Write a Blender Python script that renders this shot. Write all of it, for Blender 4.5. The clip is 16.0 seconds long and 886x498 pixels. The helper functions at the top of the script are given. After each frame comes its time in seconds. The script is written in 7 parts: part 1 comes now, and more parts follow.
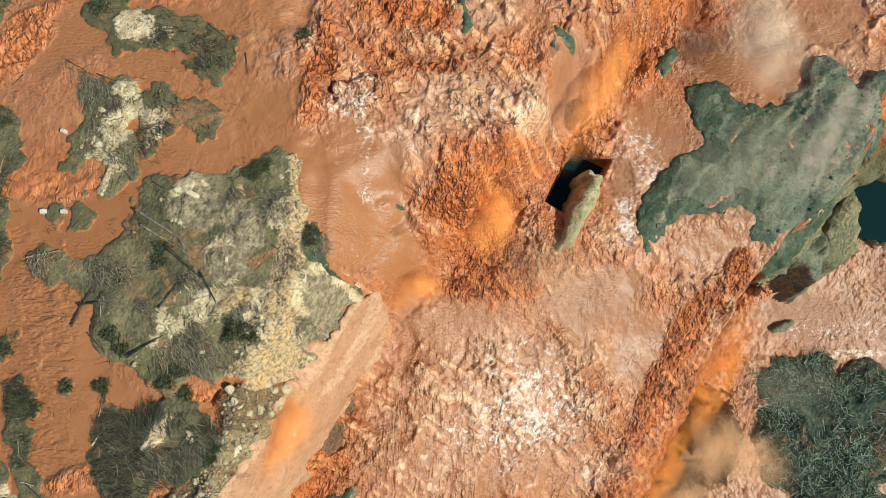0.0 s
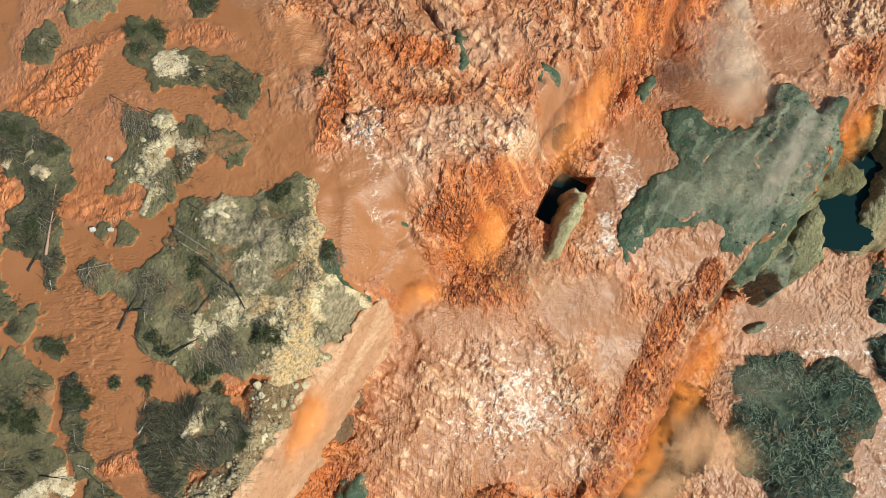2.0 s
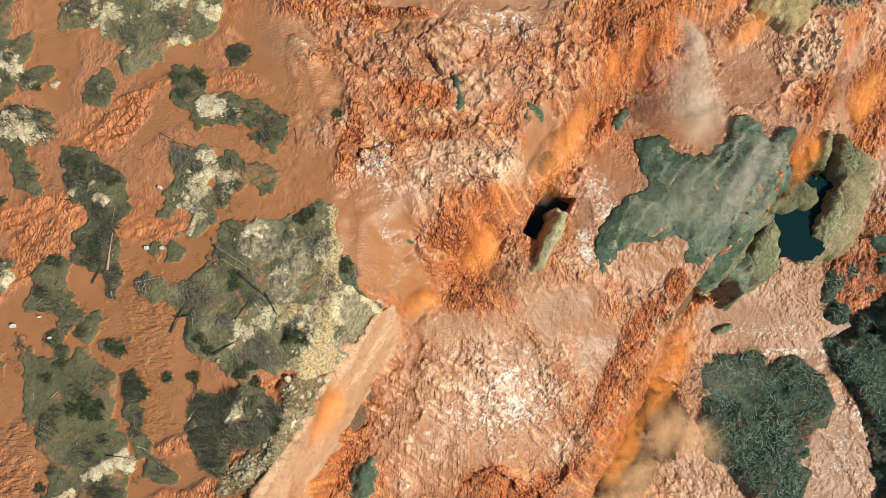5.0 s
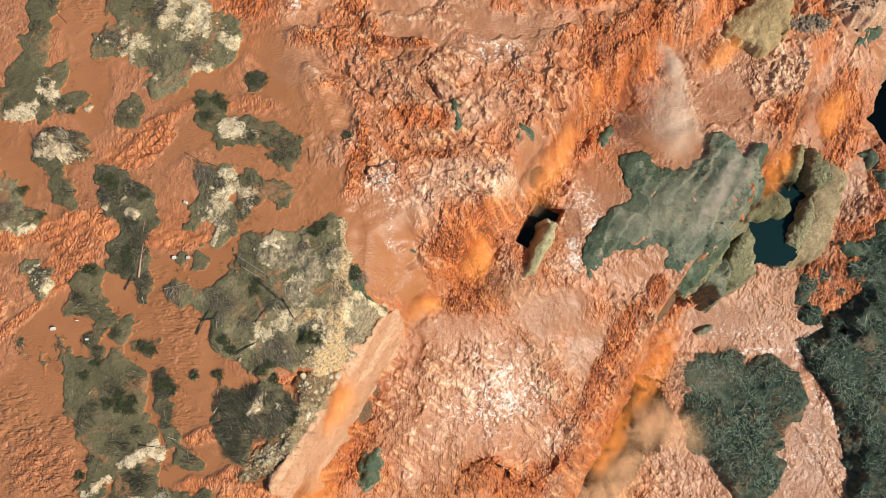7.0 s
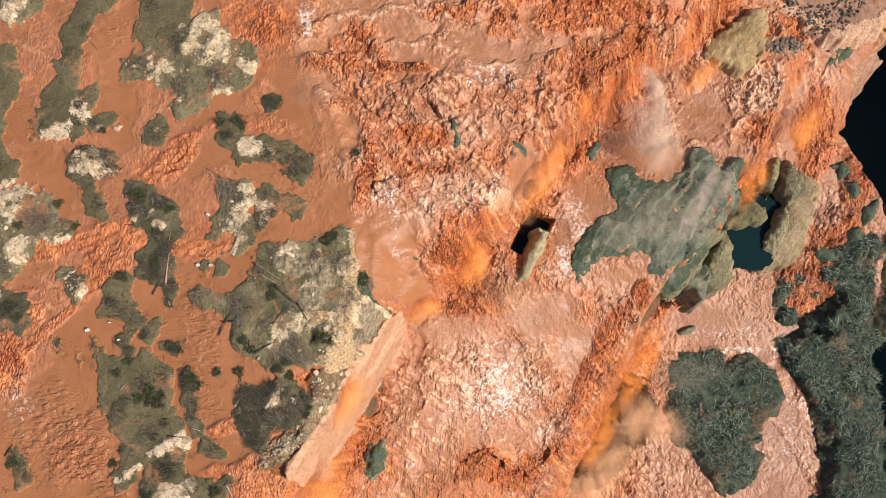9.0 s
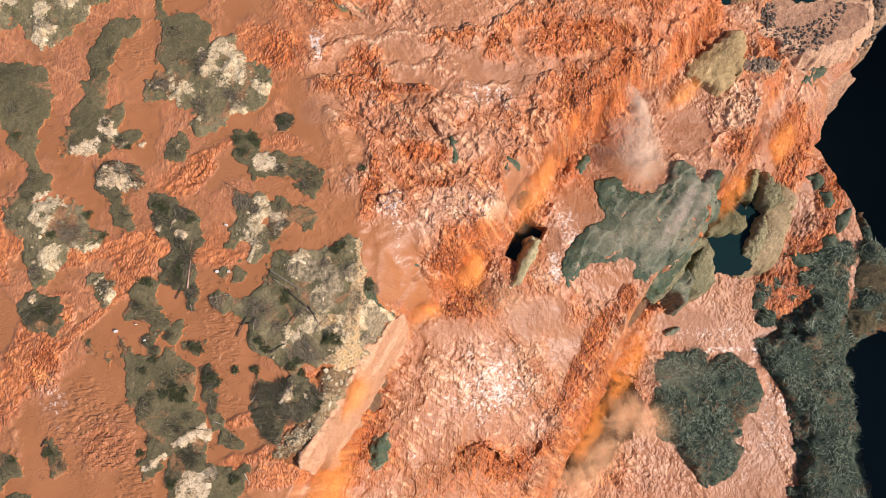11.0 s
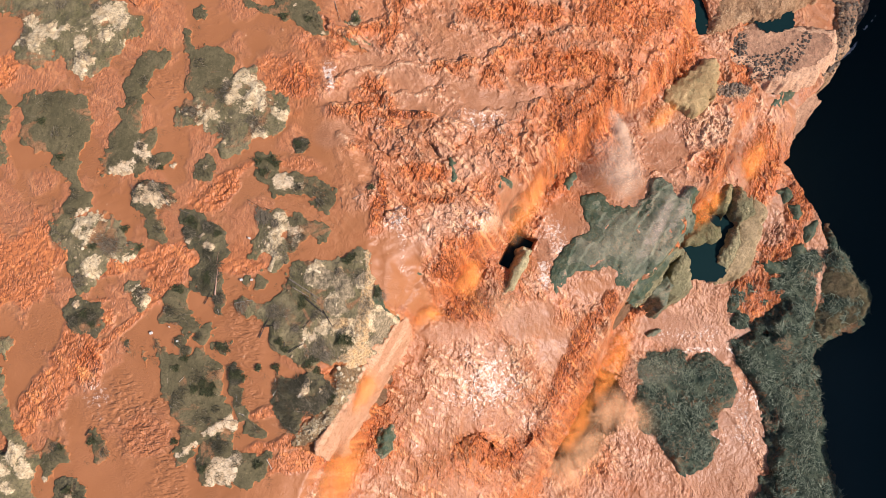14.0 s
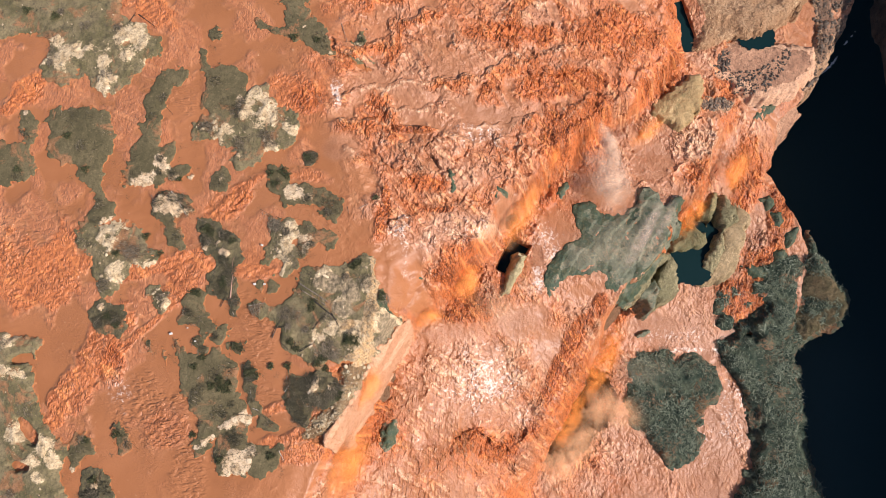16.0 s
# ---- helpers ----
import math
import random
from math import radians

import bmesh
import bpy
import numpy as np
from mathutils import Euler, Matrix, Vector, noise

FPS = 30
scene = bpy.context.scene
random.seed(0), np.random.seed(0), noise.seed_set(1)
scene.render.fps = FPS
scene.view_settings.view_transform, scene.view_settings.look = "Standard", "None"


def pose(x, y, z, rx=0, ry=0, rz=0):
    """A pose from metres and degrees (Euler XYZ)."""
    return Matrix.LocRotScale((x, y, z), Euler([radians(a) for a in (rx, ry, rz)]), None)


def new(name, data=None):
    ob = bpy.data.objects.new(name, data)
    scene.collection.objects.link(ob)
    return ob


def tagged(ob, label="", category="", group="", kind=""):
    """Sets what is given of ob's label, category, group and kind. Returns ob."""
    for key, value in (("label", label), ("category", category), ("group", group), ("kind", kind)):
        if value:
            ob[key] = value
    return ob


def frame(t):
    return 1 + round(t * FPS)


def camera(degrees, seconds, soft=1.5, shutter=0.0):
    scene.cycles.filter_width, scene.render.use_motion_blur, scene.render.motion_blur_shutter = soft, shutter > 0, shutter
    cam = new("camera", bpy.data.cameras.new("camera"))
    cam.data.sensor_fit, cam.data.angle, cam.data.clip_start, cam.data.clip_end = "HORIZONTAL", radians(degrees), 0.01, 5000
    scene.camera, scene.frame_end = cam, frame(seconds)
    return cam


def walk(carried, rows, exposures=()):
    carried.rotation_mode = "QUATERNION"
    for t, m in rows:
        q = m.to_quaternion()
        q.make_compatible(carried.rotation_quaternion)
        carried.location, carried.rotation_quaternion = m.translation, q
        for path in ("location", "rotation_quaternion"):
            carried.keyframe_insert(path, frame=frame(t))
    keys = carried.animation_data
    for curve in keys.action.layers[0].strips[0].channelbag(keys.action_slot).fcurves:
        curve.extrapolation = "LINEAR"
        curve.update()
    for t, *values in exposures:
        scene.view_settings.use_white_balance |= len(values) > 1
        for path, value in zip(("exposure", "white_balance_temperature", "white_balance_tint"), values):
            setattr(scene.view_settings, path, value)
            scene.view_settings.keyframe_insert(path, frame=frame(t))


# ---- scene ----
cam = camera(73.7, 16.0, soft=0.5)
# seconds, eye in metres, turn in degrees: the flight straight up over the edge of the falls
PATH = [
    (0.0, -0.00, 0.00, 65.38, 9.851, 2.178, 0.501),
    (0.5, 0.10, 0.11, 67.92, 9.798, 2.162, 0.502),
    (1.0, 0.20, 0.23, 70.46, 9.750, 2.144, 0.495),
    (1.5, 0.27, 0.30, 72.93, 9.709, 2.134, 0.491),
    (2.0, 0.33, 0.31, 75.35, 9.679, 2.120, 0.489),
    (2.5, 0.39, 0.30, 77.78, 9.666, 2.090, 0.482),
    (3.0, 0.41, 0.29, 80.21, 9.672, 2.053, 0.467),
    (3.5, 0.42, 0.24, 82.64, 9.693, 2.001, 0.438),
    (4.0, 0.39, 0.14, 85.08, 9.730, 1.940, 0.398),
    (6.5, 0.19, -0.40, 97.28, 9.946, 1.624, 0.176),
    (7.0, 0.13, -0.52, 99.75, 9.984, 1.561, 0.138),
    (7.5, 0.03, -0.63, 102.27, 10.014, 1.504, 0.116),
    (8.0, -0.05, -0.72, 104.78, 10.022, 1.443, 0.098),
    (8.5, -0.07, -0.74, 107.28, 10.016, 1.384, 0.085),
    (9.0, -0.05, -0.73, 109.80, 9.992, 1.343, 0.091),
    (11.5, 0.06, -0.53, 122.40, 9.851, 1.184, 0.145),
    (12.0, 0.07, -0.49, 124.90, 9.823, 1.159, 0.160),
    (12.5, 0.06, -0.46, 127.39, 9.814, 1.141, 0.173),
    (13.0, 0.07, -0.47, 129.87, 9.815, 1.121, 0.172),
    (13.5, 0.08, -0.53, 132.36, 9.832, 1.105, 0.173),
    (14.0, 0.10, -0.60, 134.85, 9.866, 1.089, 0.178),
    (14.5, 0.11, -0.71, 137.36, 9.903, 1.076, 0.188),
    (15.0, 0.12, -0.83, 139.86, 9.938, 1.068, 0.190),
    (15.5, 0.16, -0.96, 142.34, 9.968, 1.055, 0.184),
    (16.0, 0.20, -1.09, 144.83, 10.003, 1.041, 0.181),
]
# seconds, stops, kelvin, tint: the camera's white balance turns warmer in mid-flight
LIGHTNESS = [(0, 0.04, 6020, -5), (4, 0.07, 6020, -5), (6.3, 0.10, 6100, -4), (7, 0.11, 6280, 5), (8, 0.13, 6380, 11), (9, 0.15, 6420, 15), (16, 0.27, 6420, 20)]
walk(cam, [(t, pose(x, y, z, rx, ry, rz)) for t, x, y, z, rx, ry, rz in PATH], LIGHTNESS)

# ---- light ----
SUN_AZIMUTH, SUN_HEIGHT = 114.0, 40.0   # degrees clockwise from +y, degrees above the ground
world = bpy.data.worlds.new("sky")
scene.world = world
world.use_nodes = True
wn, wl = world.node_tree.nodes, world.node_tree.links
sky = wn.new("ShaderNodeTexSky")
sky.sky_type, sky.sun_disc = "NISHITA", False
sky.sun_elevation, sky.sun_rotation = radians(SUN_HEIGHT), radians(SUN_AZIMUTH)
wl.new(sky.outputs[0], wn["Background"].inputs[0])
wn["Background"].inputs[1].default_value = 0.10
sun_data = bpy.data.lights.new("sun", "SUN")
sun_data.energy, sun_data.angle, sun_data.color = 5.0, radians(0.6), (1.0, 0.93, 0.82)
sun = new("sun", sun_data)
_a, _e = radians(SUN_AZIMUTH), radians(SUN_HEIGHT)
SUN_WAY = Vector((math.sin(_a) * math.cos(_e), math.cos(_a) * math.cos(_e), math.sin(_e)))
sun.matrix_basis = Matrix.Translation((0, 0, 300)) @ SUN_WAY.to_track_quat("Z", "Y").to_matrix().to_4x4()


# ---- noise and height of the river ----
def lattice(ix, iy, seed):
    h = ix * np.uint32(374761393) + iy * np.uint32(668265263) + np.uint32(seed * 2246822519 & 0xFFFFFFFF)
    h = (h ^ (h >> np.uint32(13))) * np.uint32(1274126177)
    return ((h ^ (h >> np.uint32(16))) & np.uint32(0xFFFF)).astype(np.float32) * np.float32(1 / 65535)


def vnoise(x, y, seed=0):
    """Smooth noise, 0 to 1, one lump to a unit."""
    x, y = np.asarray(x, np.float32), np.asarray(y, np.float32)
    ix, iy = np.floor(x), np.floor(y)
    fx, fy = x - ix, y - iy
    fx, fy = fx * fx * fx * (fx * (fx * 6 - 15) + 10), fy * fy * fy * (fy * (fy * 6 - 15) + 10)
    ix, iy = ix.astype(np.int32).astype(np.uint32), iy.astype(np.int32).astype(np.uint32)
    jx, jy = ix + np.uint32(1), iy + np.uint32(1)
    a, b = lattice(ix, iy, seed), lattice(jx, iy, seed)
    c, d = lattice(ix, jy, seed), lattice(jx, jy, seed)
    a, c = a + (b - a) * fx, c + (d - c) * fx
    return a + (c - a) * fy


def fbm(x, y, octaves=4, seed=0, gain=0.5):
    """Layered noise, about -1 to 1."""
    total, amp, norm = 0.0, 1.0, 0.0
    for k in range(octaves):
        total = total + amp * (vnoise(x * 0.8 + y * 0.6, y * 0.8 - x * 0.6, seed + k) * 2 - 1)
        norm, amp, x, y = norm + amp, amp * gain, x * 2.03 + 7.1, y * 2.03 - 3.7
    return total / norm * 1.6


def ridged(x, y, octaves=4, seed=0, gain=0.55):
    """Sharp-crested noise, 0 to 1."""
    total, amp, norm = 0.0, 1.0, 0.0
    for k in range(octaves):
        total = total + amp * (1 - np.abs(vnoise(x * 0.8 + y * 0.6, y * 0.8 - x * 0.6, seed + k) * 2 - 1))
        norm, amp, x, y = norm + amp, amp * gain, x * 2.07 + 5.3, y * 2.07 + 1.9
    return total / norm


def billow(x, y, octaves=4, seed=0, gain=0.55):
    """Rounded lumps parted by sharp creases, 0 to 1."""
    total, amp, norm = 0.0, 1.0, 0.0
    for k in range(octaves):
        total = total + amp * np.abs(vnoise(x * 0.8 + y * 0.6, y * 0.8 - x * 0.6, seed + k) * 2 - 1)
        norm, amp, x, y = norm + amp, amp * gain, x * 2.09 + 4.1, y * 2.09 - 2.3
    return total / norm


def smooth(a, b, v):
    u = np.clip((v - a) / (b - a), 0, 1)
    return u * u * (3 - 2 * u)


# Lines along which the river bed breaks, each from south to north as y, x, z
LIP = [(-80, -50, -0.5), (-30, -34, -0.6), (-15, -28, -0.6), (0, -23, -0.6), (8, -18, -0.6), (14, -20, -0.5), (30, -21, -0.3), (41, -22, -0.2), (52, -30, 0), (64, -33, 0), (100, -31, 0), (150, -30, 0)]
BREAK = [(-80, -47, -4), (-30, -31, -4), (-15, -25, -4), (0, -20, -4), (8, -15.5, -3), (14, -16, -1.8), (30, -17, -1.6), (41, -18, -1.5), (52, -20, -1.8), (64, -17, -2.2), (100, -14, -2.4), (150, -12, -2.4)]
BRINK = [(-80, -44, -9), (-30, -29, -9), (-15, -23.5, -9), (0, -18, -9), (10, -12.5, -8), (20, -5, -9), (28, 3, -7), (37, 11, -7.5), (48, 19, -9), (58, 30, -11.5), (70, 47, -14), (86, 64, -17), (100, 63, -15), (150, 62, -13)]
POOL = [(-80, -38, -19), (-30, -24, -19), (-15, -19, -19), (0, -12, -19), (10, -3, -20), (20, 8, -22), (28, 15, -24), (37, 21, -24.5), (48, 29, -25), (58, 41, -25), (70, 59, -25), (86, 72, -25), (100, 72, -25), (150, 72, -24)]
SHELF = [(-80, -6, -44), (-43, 13, -42), (-25, 23, -40), (-12, 32, -38), (3, 40, -35), (12, 44, -30), (20, 52, -26), (28, 61, -25), (37, 64, -25.5), (48, 72, -27), (58, 76, -28), (70, 80, -27), (86, 82, -28), (150, 88, -27)]
FOOT = [(-80, 8, -60), (-43, 28, -60), (-22, 40, -58.5), (-4, 49, -58), (10, 54, -57), (20, 61, -55), (28, 70, -54), (37, 73, -50), (48, 79, -43), (58, 84, -40), (70, 90, -33), (86, 90, -30), (150, 95, -32)]
RIM = [(-80, 116, -62), (-33, 114, -61.5), (0, 114, -61), (10, 122, -58), (16, 127, -55), (31, 117, -50), (40, 112, -46), (58, 104.5, -44), (70, 103.5, -37), (85, 116, -36), (110, 130, -36), (150, 138, -38)]
BELOW = [(-80, 119, -72), (-33, 117.5, -72), (0, 118, -72), (10, 127, -72), (16, 133, -72), (31, 120, -72), (40, 115, -72), (58, 107, -72), (70, 106, -72), (85, 119, -72), (110, 133, -72), (150, 142, -72)]
LINES = (LIP, BREAK, BRINK, POOL, SHELF, FOOT, RIM, BELOW)
DARK_LEVEL = -65.0
# scoured holes: x, y, long and short radius, turn, depth
HOLES = [(17.3, 26.3, 5.2, 2.9, 62, 5.5), (71.5, 99.7, 8.0, 2.4, 104, 7.0)]


def field(x, y):
    """Height of the bed and, between the lines, how far along the way down (0 above LIP, 1 to 2 between LIP and BREAK ...)."""
    x, y = np.asarray(x, float), np.asarray(y, float)
    wob = 2.2 * fbm(x / 16, y / 16, 3, 91) + 0.9 * fbm(x / 4, y / 4, 2, 92)
    wob = wob * smooth(-60, -40, x) * (0.3 + 0.7 * smooth(12, 20, y))
    xs, zs = [], []
    for line in LINES:
        ly, lx, lz = (np.array(c, float) for c in zip(*line))
        xs.append(np.interp(y, ly, lx) + wob)
        zs.append(np.interp(y, ly, lz))
    z, stage = np.where(x < xs[0], np.clip((x - xs[0] + 12) / 12, 0, 1) * zs[0], 0.0), np.clip(1 + (x - xs[0]) / 14, -1, 1)
    for k in range(len(LINES) - 1):
        s = (x - xs[k]) / np.maximum(xs[k + 1] - xs[k], 0.3)
        s = np.clip(s, 0, 1)
        ease = s ** 1.4 if k == 1 else (s * s * (3 - 2 * s) if k in (0, 2, 4) else s)
        inside = x >= xs[k]
        z = np.where(inside, zs[k] + (zs[k + 1] - zs[k]) * ease, z)
        stage = np.where(inside, k + 1 + s, stage)
    for hx, hy, ra, rb, turn, deep in HOLES:
        c, q = math.cos(radians(turn)), math.sin(radians(turn))
        u, v = ((x - hx) * c + (y - hy) * q) / ra, (-(x - hx) * q + (y - hy) * c) / rb
        z = z - deep * smooth(1.15, 0.85, np.maximum(np.abs(u), np.abs(v)))
    return z, stage


# ---- plan of the islands and banks: outline, pale patches (x, y, radius), ground, height, reeds ----
ISLANDS = []
ISLANDS.append(('island', 'large rocky island of pale silt, boulders and flattened reeds',
    [(-36.3, 19.9), (-31.6, 20.6), (-27.4, 20.7), (-24.9, 22.4), (-21.2, 23.9), (-19.8, 22.4), (-18.9, 16.4), (-18.6, 13.9), (-16.6, 13.5), (-15.6, 10.6), (-13.1, 8.1), (-12.4, 6.4), (-15.5, 2.9), (-18.7, -1.6), (-20.4, -3.7), (-22.0, -4.7), (-26.9, -3.6), (-30.1, -3.2), (-31.7, -4.8), (-36.7, -2.9), (-41.0, -0.1), (-43.1, 4.7), (-44.0, 6.0), (-48.9, 8.0), (-50.0, 10.5), (-48.0, 11.8), (-44.1, 10.9), (-39.6, 13.5), (-37.8, 17.3)],
    [(-31.5, 17.7, 2.0), (-28.8, 15.6, 2.3), (-29.8, 4.8, 2.8), (-32.1, 2.4, 2.1), (-27.6, 9.7, 2.3), (-24.5, 13.9, 1.8), (-21.2, 14.7, 2.1), (-20.1, 19.9, 1.3), (-20.1, 8.1, 2.1), (-20.7, 2.4, 2.3), (-23.2, 4.8, 1.8), (-16.7, 4.9, 3.7), (-17.3, 0.1, 2.8), (-14.2, 5.7, 2.0), (-25.7, 4.8, 1.6)], 'rocky', 1.6, 260))
ISLANDS.append(('island', 'dark reed-covered island with a bare pale rock at its middle',
    [(-39.9, -3.7), (-38.9, -5.6), (-35.6, -6.8), (-32.4, -5.6), (-29.1, -6.7), (-26.6, -8.6), (-27.2, -12.4), (-29.5, -14.0), (-33.4, -14.8), (-33.9, -18.5), (-36.2, -18.9), (-38.8, -16.4), (-40.1, -13.4), (-40.8, -9.9), (-40.1, -6.4)],
    [(-34.1, -10.2, 1.5), (-32.4, -11.4, 1.3), (-29.7, -9.4, 1.3)], 'reedy', 1.2, 230))
ISLANDS.append(('island', 'bank of pale broken stones beside the falls',
    [(-29.5, -14.0), (-27.3, -9.4), (-26.8, -5.5), (-25.2, -3.5), (-19.0, -3.1), (-17.7, -5.3), (-20.1, -9.3), (-22.4, -13.1), (-26.1, -16.9), (-30.6, -20.1), (-36.1, -20.8), (-33.7, -16.3)],
    [(-27.0, -14.7, 2.4), (-22.5, -9.3, 1.8), (-30.8, -17.7, 2.4), (-25.6, -10.9, 2.0)], 'shingle', 0.7, 40))
ISLANDS.append(('island', 'long olive silt island with stranded twigs',
    [(-66.0, 0.7), (-62.0, -2.3), (-59.4, -1.5), (-58.0, 0.2), (-54.0, -3.3), (-51.8, -4.4), (-51.3, -7.4), (-51.4, -9.4), (-49.9, -12.4), (-48.3, -15.3), (-47.2, -16.3), (-48.6, -18.2), (-51.6, -19.2), (-56.5, -21.2), (-57.4, -23.1), (-59.8, -25.0), (-61.4, -26.4), (-61.5, -22.7), (-61.2, -18.3), (-63.4, -13.9), (-65.2, -11.9), (-64.8, -8.4), (-66.2, -6.9), (-65.9, -2.3)],
    [(-49.8, -16.3, 1.0), (-53.7, -18.3, 0.9), (-59.9, -23.1, 1.0)], 'silt', 0.9, 120))
ISLANDS.append(('island', 'low silt island with dark scrub and pale stones',
    [(-56.4, -22.6), (-54.7, -19.2), (-49.6, -18.2), (-47.9, -21.1), (-46.7, -23.0), (-41.2, -22.8), (-40.0, -24.9), (-40.8, -27.7), (-47.7, -29.7), (-54.8, -29.2), (-56.6, -26.0)],
    [(-48.0, -25.9, 1.5), (-52.2, -24.0, 0.9)], 'silt', 0.9, 110))
ISLANDS.append(('island', 'wedge-shaped green silt island with bent reeds at its upstream end',
    [(-66.2, 13.4), (-63.6, 14.5), (-61.2, 12.3), (-59.9, 9.1), (-57.4, 6.0), (-52.6, 5.4), (-53.5, 3.9), (-56.5, 1.8), (-58.1, 1.3), (-60.9, 3.3), (-63.8, 5.4), (-66.8, 6.5), (-67.4, 9.1)],
    [], 'silt', 0.8, 70))
ISLANDS.append(('island', 'small tuft of a silt island',
    [(-55.4, 0.8), (-54.4, 1.8), (-50.7, 1.8), (-51.1, -0.3), (-52.5, -1.5), (-54.4, -0.5)],
    [], 'silt', 0.6, 25))
ISLANDS.append(('island', 'small crescent-shaped silt bar',
    [(-64.6, 2.8), (-62.5, 2.8), (-60.7, 0.8), (-59.0, -0.5), (-61.0, -1.8), (-63.3, 0.2)],
    [(-62.7, 1.8, 0.4)], 'silt', 0.6, 25))
ISLANDS.append(('island', 'small mound of dark flattened scrub',
    [(-50.9, -4.4), (-49.2, -3.8), (-47.5, -5.9), (-46.8, -7.9), (-48.9, -8.4), (-50.3, -7.4)],
    [], 'reedy', 1.0, 60))
ISLANDS.append(('island', 'narrow silt bar trailing in the current',
    [(-50.2, -8.6), (-47.3, -8.4), (-46.7, -12.4), (-46.3, -15.3), (-47.7, -16.3), (-49.2, -12.9)],
    [], 'silt', 0.6, 30))
ISLANDS.append(('island', 'single drowned bush standing in the current',
    [(-44.4, -3.1), (-43.7, -3.1), (-43.4, -4.3), (-43.8, -5.1), (-44.4, -4.3)],
    [], 'reedy', 0.5, 10))
ISLANDS.append(('island', 'island of grey flattened reeds with a bare trunk on it',
    [(-64.7, 31.1), (-62.5, 32.2), (-58.4, 30.0), (-55.0, 28.8), (-53.3, 25.4), (-52.8, 22.1), (-53.9, 18.8), (-53.3, 14.5), (-52.9, 12.3), (-53.2, 7.5), (-54.9, 7.5), (-55.7, 10.7), (-58.3, 12.3), (-60.9, 15.0), (-60.6, 17.7), (-58.7, 19.9), (-59.1, 21.6), (-62.2, 23.2), (-63.9, 26.0)],
    [(-62.1, 24.9, 0.7), (-56.8, 23.2, 0.8), (-58.6, 26.0, 1.0)], 'reedy', 1.0, 150))
ISLANDS.append(('island', 'island with a pale curved rock slab and combed reeds',
    [(-48.0, 33.3), (-46.6, 34.4), (-44.8, 32.4), (-40.9, 31.6), (-39.1, 30.4), (-39.4, 25.4), (-38.7, 23.2), (-39.6, 19.9), (-42.2, 17.9), (-43.9, 18.8), (-43.5, 21.5), (-47.1, 21.0), (-46.4, 24.3), (-44.9, 26.5), (-46.3, 29.9)],
    [(-41.2, 27.6, 1.5), (-40.8, 24.3, 1.5), (-41.0, 21.5, 1.5), (-42.6, 19.0, 1.0), (-40.2, 29.9, 1.0)], 'rocky', 1.0, 110))
ISLANDS.append(('island', 'silt island with a patch of white rock',
    [(-38.6, 30.4), (-36.5, 32.1), (-34.7, 29.8), (-30.3, 29.3), (-28.6, 27.0), (-29.6, 24.8), (-31.7, 24.0), (-33.4, 25.4), (-36.6, 23.7), (-38.1, 22.1), (-38.9, 25.4)],
    [(-36.7, 25.4, 1.0), (-36.3, 28.2, 0.9), (-37.5, 23.7, 0.6)], 'silt', 0.9, 60))
ISLANDS.append(('island', 'green silt island with white stones along its middle',
    [(-47.4, 46.7), (-45.1, 46.1), (-41.6, 44.3), (-40.9, 41.9), (-36.4, 41.3), (-33.0, 40.1), (-29.1, 38.7), (-27.1, 35.5), (-27.7, 33.2), (-29.8, 30.9), (-32.7, 32.7), (-33.3, 35.5), (-38.4, 36.5), (-42.3, 36.1), (-45.7, 38.5), (-46.6, 42.6)],
    [(-40.8, 39.6, 1.4), (-38.5, 38.4, 1.3), (-36.2, 37.8, 0.8), (-41.8, 37.9, 0.9)], 'silt', 1.0, 120))
ISLANDS.append(('island', 'small clump of flattened reeds',
    [(-38.6, 49.6), (-36.3, 50.2), (-35.1, 47.8), (-36.1, 45.4), (-38.0, 46.6)],
    [], 'reedy', 0.7, 30))
ISLANDS.append(('island', 'island with bleached rock outcrops and low scrub',
    [(-67.8, 57.8), (-65.1, 60.2), (-59.5, 62.0), (-55.6, 64.5), (-53.0, 68.2), (-48.9, 68.8), (-46.9, 64.3), (-43.3, 61.8), (-40.2, 58.7), (-40.5, 54.4), (-42.6, 50.8), (-47.1, 50.3), (-49.2, 47.3), (-53.5, 45.0), (-56.5, 46.8), (-56.2, 50.3), (-62.1, 52.2), (-65.6, 52.9), (-67.9, 54.7)],
    [(-52.6, 63.2, 2.1), (-50.5, 66.3, 1.6), (-48.3, 60.0, 2.1), (-46.7, 61.9, 1.5), (-42.9, 56.3, 1.5), (-51.0, 57.0, 1.5), (-61.3, 56.5, 1.3), (-64.7, 55.9, 0.9), (-54.6, 59.5, 1.5)], 'rocky', 1.0, 130))
ISLANDS.append(('island', 'olive mud flat with drowned grass',
    [(-67.2, 78.0), (-63.9, 74.0), (-60.2, 74.8), (-53.9, 69.9), (-54.9, 62.0), (-60.0, 60.5), (-63.6, 59.0), (-64.5, 61.3), (-66.7, 61.3), (-65.9, 70.0)],
    [], 'silt', 0.7, 40))
